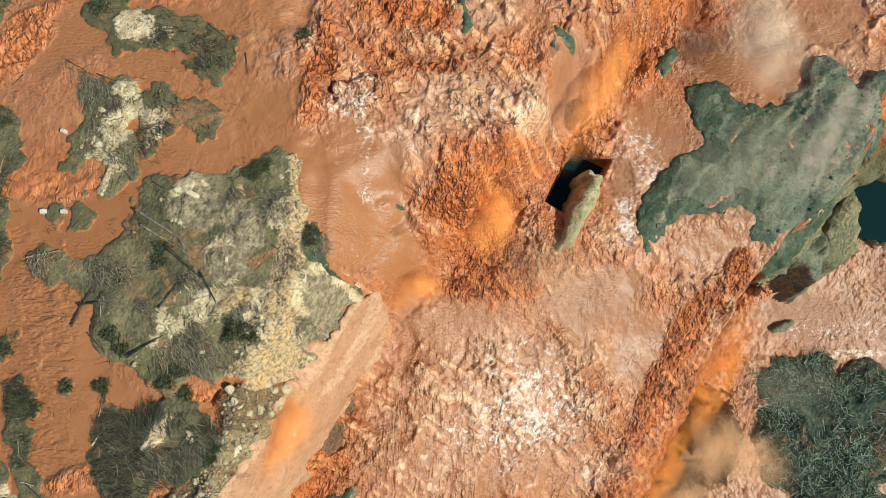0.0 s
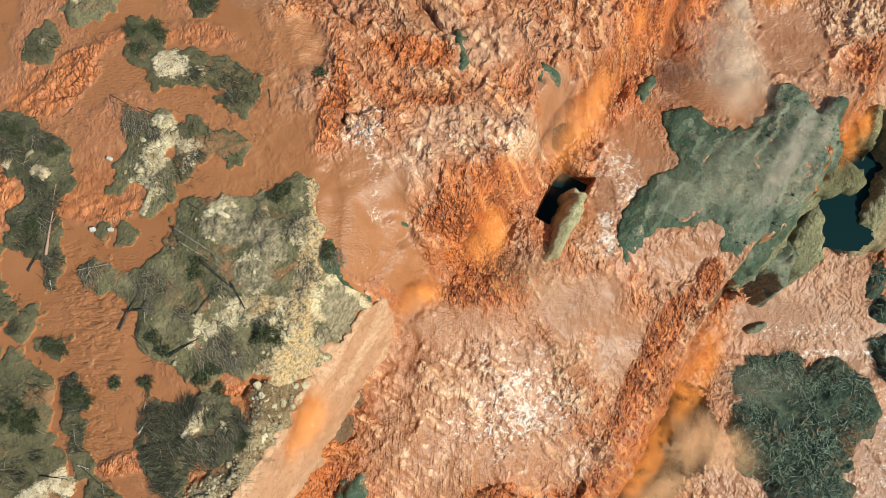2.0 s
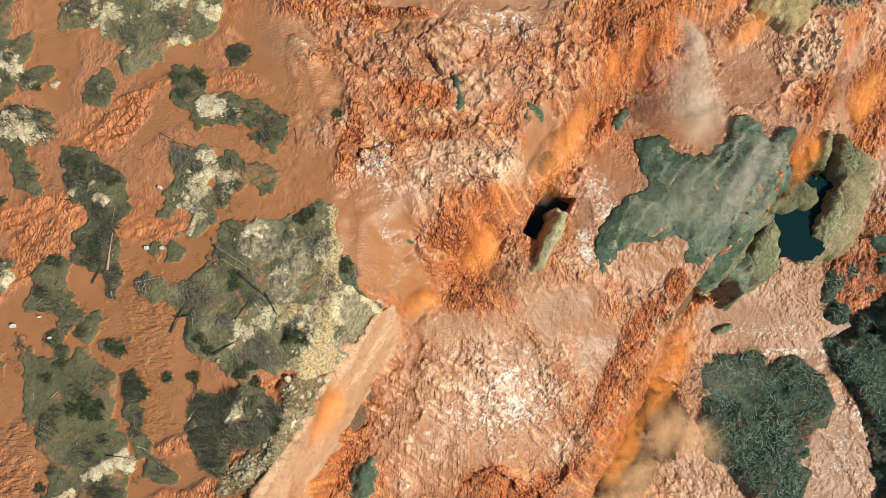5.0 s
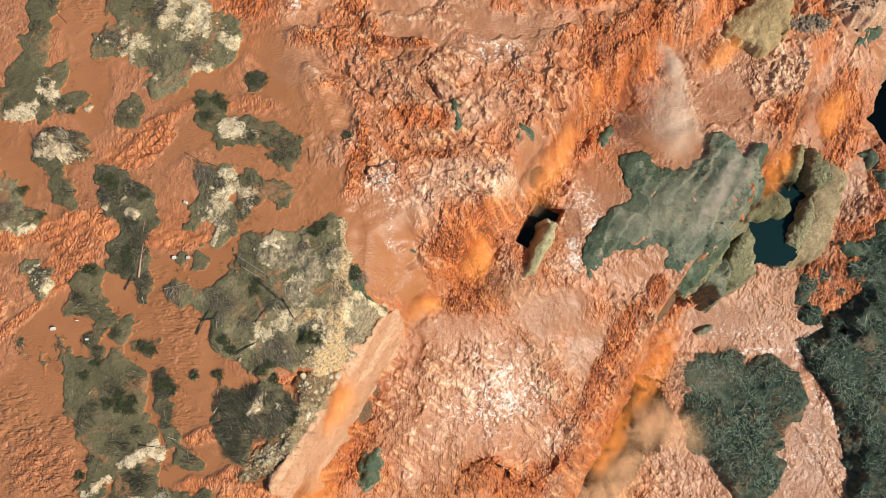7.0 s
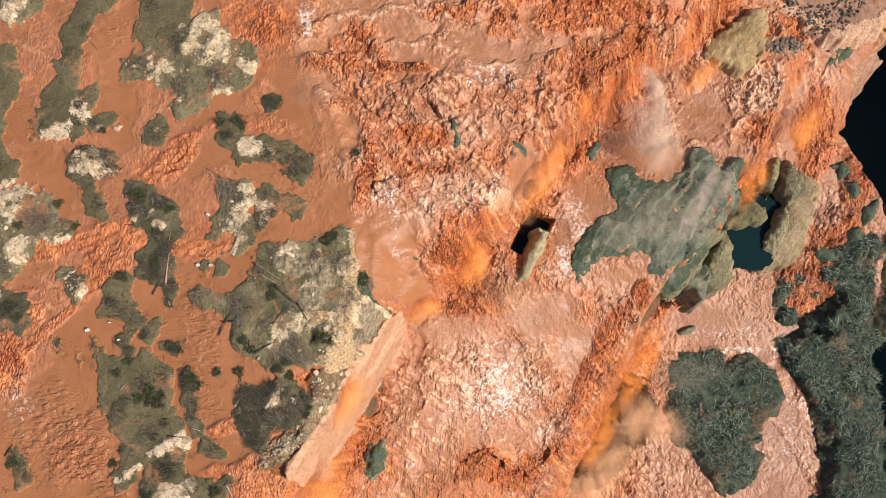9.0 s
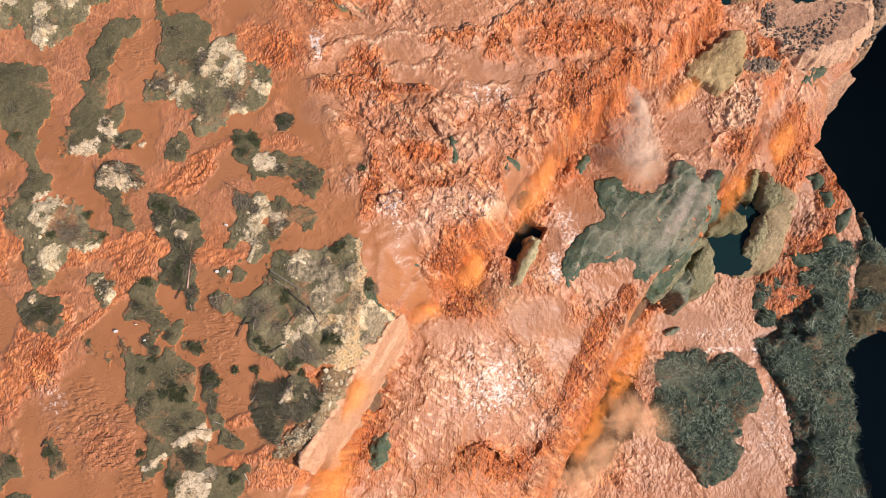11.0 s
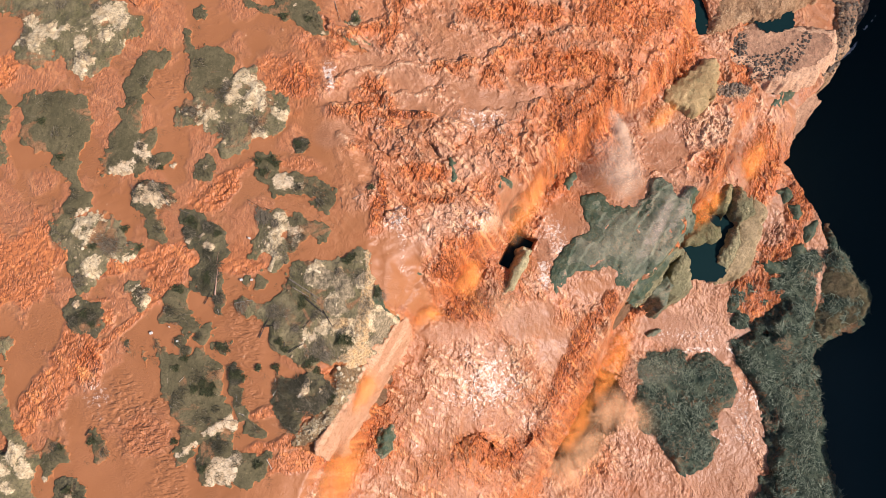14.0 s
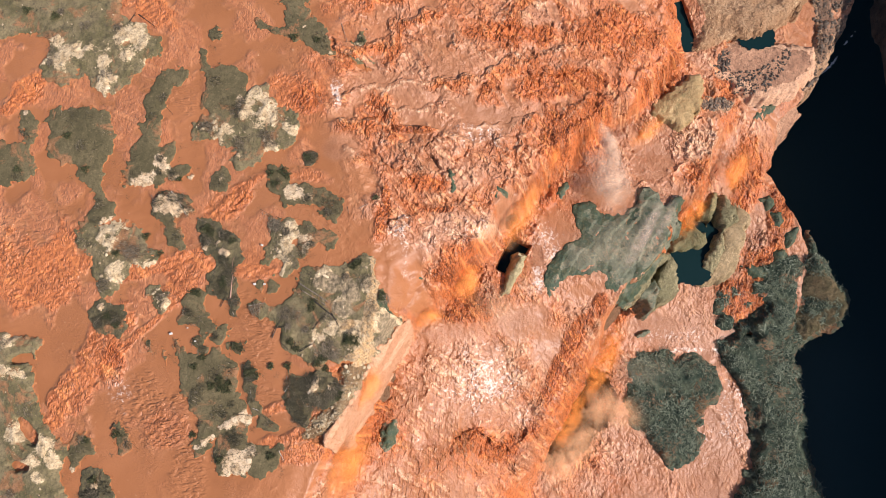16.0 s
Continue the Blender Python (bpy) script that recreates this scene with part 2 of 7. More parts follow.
ISLANDS.append(('island', 'long green silt spit with white stones at its foot',
    [(-75.2, 73.2), (-70.6, 72.4), (-71.0, 68.4), (-74.6, 66.1), (-76.7, 59.0), (-75.7, 52.8), (-71.9, 52.0), (-73.4, 43.7), (-76.7, 40.0), (-84.9, 41.5), (-82.9, 51.3), (-81.4, 59.0), (-81.3, 65.3), (-78.7, 70.1)],
    [(-79.8, 41.5, 1.2), (-82.1, 42.5, 1.1), (-76.3, 43.7, 1.2), (-77.6, 41.4, 1.1)], 'silt', 0.8, 60))
ISLANDS.append(('island', 'long green island with drift lines of twigs',
    [(-106.4, 61.5), (-99.7, 62.2), (-93.7, 62.2), (-88.7, 57.5), (-88.1, 51.3), (-90.6, 46.8), (-89.4, 42.2), (-87.5, 37.7), (-85.7, 34.8), (-87.4, 30.4), (-93.0, 28.9), (-95.9, 28.2), (-93.5, 33.3), (-92.6, 37.7), (-97.8, 45.3), (-104.0, 48.3), (-105.5, 54.5)],
    [(-90.9, 29.2, 1.4), (-87.4, 30.4, 1.2)], 'silt', 0.9, 80))
ISLANDS.append(('island', 'wide green bank with bleached white rock domes',
    [(-135.2, 98.6), (-92.8, 98.2), (-89.7, 89.7), (-84.7, 86.4), (-79.0, 82.2), (-77.8, 77.3), (-82.7, 73.3), (-85.3, 68.5), (-89.4, 64.6), (-94.2, 67.0), (-97.7, 71.8), (-105.0, 68.6), (-110.2, 74.3), (-108.6, 80.0), (-115.9, 83.3), (-121.9, 81.7), (-133.0, 83.4)],
    [(-104.5, 77.5, 2.5), (-100.1, 79.1, 2.2), (-93.4, 74.2, 2.5), (-90.0, 70.1, 1.9), (-86.2, 78.2, 3.3), (-82.7, 80.6, 3.0), (-91.3, 67.7, 1.7), (-108.9, 75.9, 1.7)], 'rocky', 1.2, 120))
ISLANDS.append(('island', 'small green silt island',
    [(-113.8, 60.7), (-110.9, 61.5), (-108.7, 56.0), (-109.8, 52.9), (-113.0, 54.5)],
    [(-112.3, 60.7, 0.7)], 'silt', 0.6, 20))
ISLANDS.append(('island', 'low olive silt bank by the river',
    [(-127.0, 53.0), (-113.4, 52.2), (-108.5, 48.3), (-106.6, 45.3), (-112.1, 42.3), (-125.2, 40.8)],
    [], 'silt', 0.7, 40))
ISLANDS.append(('island', 'scrubby island with cream-coloured stones round its edge',
    [(-96.3, 26.0), (-93.2, 30.4), (-83.2, 31.8), (-79.3, 28.9), (-76.1, 24.6), (-72.4, 23.8), (-75.0, 20.3), (-80.6, 19.6), (-83.5, 13.2), (-87.1, 13.2), (-89.6, 17.4), (-90.8, 21.7)],
    [(-84.6, 16.7, 1.4), (-82.8, 20.3, 1.4), (-82.4, 30.4, 1.1), (-88.6, 27.5, 1.4), (-75.0, 20.6, 1.1), (-86.0, 23.8, 1.2)], 'rocky', 1.0, 90))
ISLANDS.append(('island', 'small island of twigs and white stones',
    [(-76.5, 37.0), (-73.8, 39.9), (-69.3, 38.4), (-65.4, 34.7), (-68.1, 32.5), (-73.3, 33.3), (-75.4, 32.6)],
    [(-74.4, 37.7, 1.1), (-70.4, 34.0, 1.2), (-75.1, 34.8, 0.8)], 'reedy', 0.8, 50))
ISLANDS.append(('island', 'leaf-shaped green silt island',
    [(-73.8, 31.8), (-71.0, 32.5), (-68.6, 28.9), (-67.5, 24.6), (-69.6, 24.6), (-72.0, 27.5)],
    [], 'silt', 0.6, 20))
ISLANDS.append(('island', 'small island ending in a pale boulder slab',
    [(-75.6, 14.6), (-72.4, 15.3), (-70.1, 13.2), (-70.2, 9.7), (-71.8, 8.7), (-74.4, 11.1)],
    [(-71.3, 10.7, 1.2)], 'rocky', 0.8, 24))
ISLANDS.append(('island', 'tangle of dark flattened branches',
    [(-89.5, 9.7), (-86.9, 11.1), (-82.5, 9.7), (-80.0, 6.2), (-81.1, 2.8), (-84.7, 3.5), (-88.4, 5.5)],
    [(-86.7, 9.7, 0.7)], 'reedy', 0.8, 60))
ISLANDS.append(('island', 'yellow rocky bank with rock domes and scrub',
    [(-121.2, 3.4), (-104.2, 2.7), (-100.6, 2.3), (-100.7, -0.9), (-103.1, -3.4), (-100.7, -8.7), (-99.3, -14.0), (-98.3, -16.7), (-93.7, -21.2), (-91.7, -23.1), (-92.0, -26.9), (-92.0, -29.5), (-92.0, -35.8), (-115.0, -38.4)],
    [(-108.7, -5.4, 1.7), (-104.4, -6.7, 1.7), (-108.3, 2.0, 1.9), (-96.2, -23.1, 2.2), (-94.3, -27.0, 1.9), (-99.1, -27.0, 1.9), (-104.0, -20.6, 3.0), (-97.4, -29.5, 1.7)], 'rocky', 3.2, 120))
ISLANDS.append(('island', 'green silt islet with twigs',
    [(-91.1, -28.2), (-90.7, -23.1), (-89.0, -20.5), (-85.3, -23.1), (-87.0, -26.3), (-89.3, -29.5)],
    [(-90.1, -28.8, 0.8)], 'silt', 0.7, 30))
ISLANDS.append(('island', 'pointed green silt islet with twigs',
    [(-83.3, -16.6), (-79.8, -17.2), (-75.2, -22.4), (-78.4, -24.9), (-80.0, -21.7)],
    [], 'silt', 0.7, 30))
ISLANDS.append(('island', 'dark twig-covered islet in the river',
    [(-87.7, -32.0), (-86.8, -28.2), (-82.1, -28.2), (-79.7, -31.9), (-79.9, -36.3), (-85.8, -37.0)],
    [(-83.7, -32.0, 1.0)], 'reedy', 0.8, 45))
ISLANDS.append(('island', 'olive island with combed reeds',
    [(-52.6, 86.9), (-45.6, 84.4), (-46.3, 97.8), (-39.4, 97.7), (-39.0, 89.3), (-35.1, 86.0), (-33.4, 81.1), (-31.7, 77.0), (-36.2, 77.0), (-42.4, 80.3), (-48.6, 82.8)],
    [(-39.6, 85.2, 0.8), (-32.5, 77.0, 0.7)], 'silt', 0.8, 50))
ISLANDS.append(('island', 'pink rock standing in the rapids',
    [(-27.0, 80.2), (-24.4, 84.3), (-22.8, 79.4), (-20.0, 74.8), (-24.1, 74.2), (-27.5, 76.2)],
    [(-25.4, 77.0, 1.2)], 'rocky', 1.6, 16))
ISLANDS.append(('island', 'tiny silt islet in the river',
    [(-65.3, 82.9), (-63.6, 84.2), (-62.5, 81.9), (-63.9, 80.6)],
    [], 'silt', 0.5, 8))
ISLANDS.append(('island', 'small scrubby islet in the river',
    [(-61.6, 44.4), (-58.1, 45.2), (-56.8, 41.5), (-58.1, 39.1), (-61.6, 40.3)],
    [(-59.0, 42.6, 0.6)], 'silt', 0.7, 30))
ISLANDS.append(('island', 'small islet with white stones',
    [(-73.7, 42.2), (-71.8, 46.3), (-67.8, 46.5), (-66.5, 43.9), (-70.2, 41.6)],
    [(-70.4, 43.3, 0.8), (-72.5, 42.0, 0.6)], 'silt', 0.7, 30))
ISLANDS.append(('island', 'drowned grass standing in the river',
    [(-75.2, 1.8), (-73.8, 1.8), (-73.0, -0.8), (-74.2, -1.5)],
    [], 'silt', 0.4, 10))
ISLANDS.append(('island', 'drowned grass standing in the river',
    [(-70.4, -2.4), (-69.4, -2.4), (-68.5, -5.4), (-69.5, -5.9)],
    [], 'silt', 0.4, 10))
ISLANDS.append(('island', 'drowned grass standing in the river',
    [(-71.2, 0.2), (-69.9, -0.1), (-69.9, -1.9), (-70.8, -1.5)],
    [], 'silt', 0.4, 8))
ISLANDS.append(('island', 'drowned grass standing in the river',
    [(-68.4, 1.8), (-67.2, 2.2), (-66.4, 0.2), (-67.4, -1.1)],
    [], 'silt', 0.4, 10))
ISLANDS.append(('island', 'small grassy islet in the brown river',
    [(-54.9, 9.2), (-53.5, 9.6), (-53.0, 7.6), (-54.7, 7.3)],
    [], 'silt', 0.5, 12))
ISLANDS.append(('island', 'small silt patch beside a concrete footing',
    [(-48.4, 16.4), (-47.5, 16.4), (-47.2, 14.3), (-48.1, 14.2)],
    [], 'silt', 0.4, 6))
ISLANDS.append(('island', 'small silt patch in the calm channel',
    [(-45.5, 16.0), (-44.0, 15.1), (-43.6, 13.9), (-45.4, 14.0)],
    [], 'silt', 0.4, 6))
ISLANDS.append(('island', 'drowned grass bar in the current',
    [(-47.1, -17.3), (-44.7, -15.8), (-42.4, -16.3), (-42.0, -18.2), (-43.9, -19.4)],
    [], 'silt', 0.5, 14))

# outlines of rock and debris in and below the falls: name, label, outline, top height, ground
ROCKS = []
ROCKS.append(('rock_shelf', 'wet grey-green rock shelf strewn with boulders under drifting spray', 'wet', 0.4,
    [(34.8, 41.9, -24.8), (37.5, 43.4, -24.8), (40.1, 43.0, -24.8), (41.9, 40.2, -24.8), (45.2, 39.0, -24.8), (50.4, 39.2, -24.8), (52.9, 41.4, -24.8), (55.4, 44.3, -24.8), (56.6, 46.8, -24.8), (58.8, 47.1, -24.8), (60.8, 44.8, -24.8), (61.8, 41.4, -24.8), (64.1, 43.1, -24.8), (66.8, 43.9, -24.8), (65.3, 39.0, -24.8), (65.2, 34.2, -27), (62.7, 31.0, -28), (60.5, 27.5, -29), (57.5, 23.9, -30), (54.8, 20.0, -31), (52.4, 14.8, -33), (47.8, 15.6, -31), (44.4, 18.2, -28), (43.8, 21.2, -26), (39.0, 21.7, -24.8), (32.5, 21.1, -24.8), (29.8, 17.8, -24.8), (27.4, 13.6, -24.8), (25.1, 17.5, -24.8), (25.5, 19.9, -24.8), (28.8, 24.6, -24.8), (32.3, 29.7, -24.8), (34.9, 31.0, -24.8), (37.2, 32.1, -24.8), (36.4, 37.8, -24.8)]))
ROCKS.append(('rock_fin', 'pale green rock fin stepping down beside the shelf', 'ribbed', 0.8,
    [(54.5, 20.0, -33), (57.0, 24.1, -31), (61.3, 27.9, -31), (65.8, 29.4, -33), (66.7, 28.4, -34), (63.3, 26.5, -34), (60.7, 22.5, -35), (59.5, 19.6, -36), (57.0, 16.3, -37), (54.5, 14.9, -37), (53.5, 17.9, -34)]))
ROCKS.append(('rock_buttress', 'dark wet rock step between two pale fins', 'wet', 0.4,
    [(60.7, 20.0, -39), (62.8, 22.3, -39), (63.8, 19.7, -39), (63.8, 15.0, -42), (62.3, 12.7, -43), (59.5, 14.9, -42), (57.9, 16.8, -39)]))
ROCKS.append(('rock_fin', 'pale green pitted rock fin beside the dark pool', 'ribbed', 0.8,
    [(62.9, 17.8, -40), (64.5, 23.3, -40), (66.4, 27.9, -38), (68.5, 28.6, -38), (70.3, 25.6, -40), (71.7, 18.9, -44), (69.3, 17.2, -45), (65.2, 15.1, -44)]))
ROCKS.append(('rock_dome', 'smooth mossy rock dome beside the dark pool', 'moss', 1.6,
    [(69.9, 34.6, -44.5), (73.7, 38.1, -44.5), (78.3, 40.1, -44.5), (81.3, 37.3, -44.5), (82.0, 34.6, -44.5), (79.9, 32.4, -44.5), (74.9, 31.5, -44.5), (71.0, 31.0, -44.5), (68.8, 32.9, -44.5)]))
ROCKS.append(('rock_bench', 'smooth green rock bench beside the split ridge', 'moss', 0.8,
    [(80.3, 42.5, -42), (82.2, 49.0, -42), (84.5, 50.4, -42), (85.5, 48.7, -42), (84.6, 45.6, -42), (84.0, 42.2, -42), (82.7, 40.1, -42)]))
ROCKS.append(('rock_ridge', 'upper olive rock block with a crumbling top', 'ribbed', 2.2,
    [(86.0, 49.4, -42), (88.5, 48.6, -42), (90.9, 45.4, -42), (91.4, 41.2, -42), (87.6, 39.4, -42), (85.5, 40.3, -42), (84.5, 42.2, -42), (85.1, 45.9, -42)]))
ROCKS.append(('rock_slope', 'smooth grey-tan rock slope below the split ridge', 'tanrock', 0.5,
    [(89.8, 49.3, -44), (94.4, 46.1, -44), (97.1, 42.7, -44), (94.4, 38.4, -44), (92.3, 32.3, -44), (91.3, 28.1, -46), (89.2, 25.5, -48), (85.6, 23.5, -50), (82.2, 22.7, -50), (84.1, 25.2, -48), (85.2, 28.1, -44), (87.2, 32.3, -44), (87.2, 39.6, -44), (92.6, 41.5, -44), (92.1, 46.0, -44)]))
ROCKS.append(('rock_ridge', 'lower olive rock ridge with cracked crumbling crest', 'ribbed', 1.8,
    [(81.1, 22.9, -49), (80.4, 27.8, -44), (83.0, 32.6, -44), (85.8, 37.2, -44), (87.6, 39.2, -44), (87.5, 32.3, -44), (85.5, 27.8, -44), (84.3, 24.7, -48)]))
# flat black sheet laid on the bowl as the shadow slit below its rim
ROCKS.append(('dark_pool', 'black sheet for the shade in the hollow under the pale rim', 'pool', 0.5,
    [(90.8, 97.5, -27.9), (94.6, 98.1, -27.9), (98.5, 97.1, -27.9), (98.6, 95.5, -27.9), (94.3, 95.4, -27.9), (91.3, 96.0, -27.9)]))
ROCKS.append(('dark_pool', 'black still water between the rock fins', 'pool', 0.5,
    [(81.5, 43.8, -45.5), (87.5, 40.7, -45.5), (85.7, 37.0, -45.5), (83.5, 32.3, -45.5), (81.2, 29.0, -45.5), (80.0, 23.3, -45.5), (75.8, 22.7, -45.5), (72.4, 24.2, -45.5), (72.3, 29.9, -45.5), (75.2, 32.4, -45.5), (80.0, 33.0, -45.5), (81.9, 34.5, -45.5), (82.4, 37.0, -45.5), (79.1, 40.4, -45.5)]))
ROCKS.append(('wet_rock', 'yellow-green water-washed rock boss in the falls', 'boss', 1.4,
    [(60.5, 73.4, -24), (66.3, 77.8, -24), (70.7, 81.4, -24), (74.2, 82.4, -24), (76.0, 78.6, -24), (74.2, 72.7, -24), (71.7, 68.3, -24), (68.0, 66.0, -24), (63.0, 67.5, -24), (60.1, 69.9, -24)]))
ROCKS.append(('wet_rock', 'grey rock boss in the falls', 'terrace', 0.7,
    [(75.0, 74.0, -27), (77.2, 77.2, -27), (79.3, 75.8, -27), (82.8, 76.9, -27), (86.1, 74.8, -27), (85.0, 72.0, -27), (81.1, 71.8, -27), (75.3, 71.5, -27)]))
ROCKS.append(('rock_spur', 'pinkish rock spur dropping to the gorge', 'pink', 0.8,
    [(99.3, 79.0, -36), (102.9, 80.0, -36), (110.2, 82.4, -36), (111.6, 75.5, -38), (108.5, 69.8, -40), (105.6, 64.9, -42), (103.1, 67.7, -41), (100.4, 69.5, -36), (98.8, 71.7, -36)]))
ROCKS.append(('rock_outcrop', 'dark green wet rock in the cleft beside the spur', 'drape', 0.5,
    [(96.8, 80.0, -36), (101.8, 80.4, -36), (102.5, 76.8, -36), (99.1, 71.9, -36), (95.1, 72.4, -36), (96.8, 75.9, -36)]))
ROCKS.append(('rock_terrace', 'shallow pinkish rock bowl with a pale rim above the gorge', 'pink', 0.6,
    [(75.8, 90.3, -29), (82.4, 94.9, -29), (90.6, 97.7, -29), (98.8, 95.5, -29), (105.4, 94.7, -29), (112.5, 93.5, -29), (111.9, 86.6, -29), (106.6, 80.7, -29), (98.4, 77.8, -29), (93.2, 78.0, -29), (85.8, 83.1, -29), (81.1, 84.5, -29), (76.7, 84.5, -29)]))
ROCKS.append(('rock_slab', 'pale green ribbed rock slab leaning out of the falls', 'slab', 0.6,
    [(18.7, 26.9, -20.8), (20.5, 26.3, -20.8), (20.3, 25.1, -20.8), (18.6, 21.7, -20.8), (16.0, 16.2, -20.8), (14.2, 15.5, -20.8), (14.6, 18.2, -20.8), (16.7, 22.7, -20.8)]))
ROCKS.append(('rock_plateau', 'weathered yellow-brown rock terrace above the gorge', 'ochre', 2.0,
    [(71.7, 86.6, -27), (80.9, 93.7, -27), (96.7, 98.2, -27), (109.8, 106.6, -27), (116.1, 116.8, -27), (74.3, 117.2, -27), (76.0, 97.6, -27)]))
ROCKS.append(('debris_raft', 'floating raft of dark driftwood and reeds turning in the plunge pool', 'raft', 0.7,
    [(58.8, -4.4, -58.5), (61.3, -1.7, -58.5), (66.8, -0.1, -58.5), (71.1, 0.5, -58.5), (74.4, -2.9, -58.5), (82.1, -2.9, -58.5), (87.8, -7.4, -58.5), (88.2, -12.0, -58.5), (83.3, -18.0, -58.5), (80.9, -21.2, -58.5), (80.0, -25.3, -58.5), (80.5, -29.0, -58.5), (78.7, -33.3, -58.5), (73.9, -36.2, -58.5), (69.6, -34.1, -58.5), (64.1, -26.9, -58.5), (59.1, -22.5, -58.5), (57.6, -18.1, -58.5), (59.1, -12.1, -58.5)]))
ROCKS.append(('debris_bank', 'bank of matted driftwood between the brown pool and the dark gorge', 'raft', 1.4,
    [(87.9, 4.0, -59.0), (91.6, -4.4, -59.0), (97.8, -13.1, -59.0), (101.0, -29.0, -59.0), (97.2, -41.3, -59.0), (94.6, -50.0, -59.0), (117.7, -49.8, -59.0), (114.8, -32.5, -59.0), (114.4, -14.5, -59.0), (114.8, -0.6, -59.0), (120.5, 5.9, -57), (131.1, 13.8, -54), (127.2, 20.2, -52), (120.9, 29.0, -48), (118.4, 36.9, -48), (115.8, 34.0, -53), (115.1, 23.0, -57), (112.0, 12.6, -59.0), (100.8, 4.4, -59.0), (92.3, 4.4, -59.0)]))
ROCKS.append(('rock_islet', 'dark flat rock in the lower pool', 'wet', 0.9,
    [(60.3, 4.8, -58), (62.4, 6.4, -58), (65.1, 6.4, -58), (63.7, 4.8, -58), (61.5, 3.9, -58)]))
ROCKS.append(('rock_outcrop', 'dark rock breaking through the rapids', 'drape', 1.0,
    [(10.0, 44.0, -5.5), (11.8, 43.6, -5.5), (15.4, 41.3, -5.5), (14.9, 39.8, -5.5), (12.2, 41.0, -5.5), (12.0, 38.1, -5.5), (10.8, 38.4, -5.5), (10.9, 41.3, -5.5)]))
ROCKS.append(('rock_outcrop', 'small dark stone in the rapids', 'drape', 0.8,
    [(-8.4, 18.0, -10.5), (-7.1, 18.7, -10.5), (-5.7, 18.0, -10.5), (-6.6, 16.8, -10.5)]))
ROCKS.append(('rock_outcrop', 'small dark stone in the rapids', 'drape', 0.7,
    [(-19.9, 38.7, -1.0), (-18.3, 38.6, -1.0), (-18.0, 37.4, -1.0), (-19.4, 37.0, -1.0)]))
ROCKS.append(('rock_outcrop', 'dark rock standing in the lower sheet of water', 'drape', 1.6,
    [(-18.4, -20.6, -19), (-16.0, -19.5, -19), (-15.2, -22.4, -19), (-17.6, -24.2, -19), (-18.7, -23.1, -19)]))
ROCKS.append(('rock_outcrop', 'dark rock standing in the sheet of water', 'drape', 1.4,
    [(-19.5, -22.5, -18), (-16.8, -21.0, -18), (-15.2, -25.4, -18), (-18.2, -26.8, -18)]))
ROCKS.append(('rock_outcrop', 'dark boulder ridge in the rapids', 'drape', 1.0,
    [(-0.7, 46.0, -2.0), (0.2, 44.8, -2.0), (0.6, 41.3, -2.0), (-0.3, 40.7, -2.0), (-0.9, 43.1, -2.0)]))
ROCKS.append(('rock_bench', 'green mossy rock beside the upper chute', 'drape', 0.7,
    [(30.9, 45.8, -22), (32.4, 48.8, -22), (34.2, 49.5, -22), (34.1, 47.2, -22), (32.2, 44.5, -22)]))
ROCKS.append(('grassy_spit', 'brown grassy spit running out into the dark gorge water', 'spit', 1.4,
    [(114.4, 25.6, -56), (117.1, 33.6, -51), (120.3, 30.9, -48.5), (126.5, 20.1, -51), (130.6, 13.7, -53), (120.2, 5.5, -56.5), (115.6, 3.7, -58), (113.8, 14.4, -57.5)]))
ROCKS.append(('foam_streak', 'thin white foam on the dark water', 'froth', 0.3,
    [(150.4, 119.5, -60), (148.7, 115.7, -60), (144.5, 111.2, -60), (140.8, 108.3, -60), (144.2, 112.1, -60), (147.9, 116.1, -60)]))
ROCKS.append(('foam_streak', 'thin white foam beside the scree', 'froth', 0.3,
    [(141.6, 107.6, -60), (140.4, 104.5, -60), (135.4, 100.0, -60), (132.0, 98.3, -60), (135.6, 101.4, -60), (138.8, 104.5, -60)]))
ROCKS.append(('rock_outcrop', 'dark debris-hung rock in the lower rapids', 'raft', 1.2,
    [(96.4, 18.9, -56.5), (94.3, 16.3, -56.5), (89.9, 17.3, -56.5), (88.6, 18.9, -56.5), (90.3, 20.7, -56.5), (94.5, 20.3, -56.5)]))
ROCKS.append(('rock_outcrop', 'dark debris-hung rock in the lower rapids', 'raft', 1.2,
    [(101.4, 15.7, -56.5), (100.7, 14.4, -56.5), (97.5, 14.4, -56.5), (95.4, 15.7, -56.5), (98.2, 17.9, -56.5), (101.0, 17.0, -56.5)]))
ROCKS.append(('rock_outcrop', 'dark debris-hung rock in the lower rapids', 'raft', 1.2,
    [(107.4, 18.9, -56.5), (104.8, 17.1, -56.5), (102.5, 17.6, -56.5), (102.1, 18.9, -56.5), (103.4, 20.4, -56.5), (105.8, 19.9, -56.5)]))
ROCKS.append(('rock_outcrop', 'dark debris-hung rock in the lower rapids', 'raft', 1.2,
    [(94.0, 10.2, -56.5), (92.7, 8.4, -56.5), (90.0, 9.1, -56.5), (89.2, 10.2, -56.5), (90.3, 11.5, -56.5), (92.8, 11.3, -56.5)]))
ROCKS.append(('rock_outcrop', 'dark debris-hung rock in the lower rapids', 'raft', 1.2,
    [(107.5, 9.5, -56.5), (105.6, 8.0, -56.5), (102.9, 7.9, -56.5), (102.1, 9.5, -56.5), (103.8, 11.7, -56.5), (105.7, 11.6, -56.5)]))
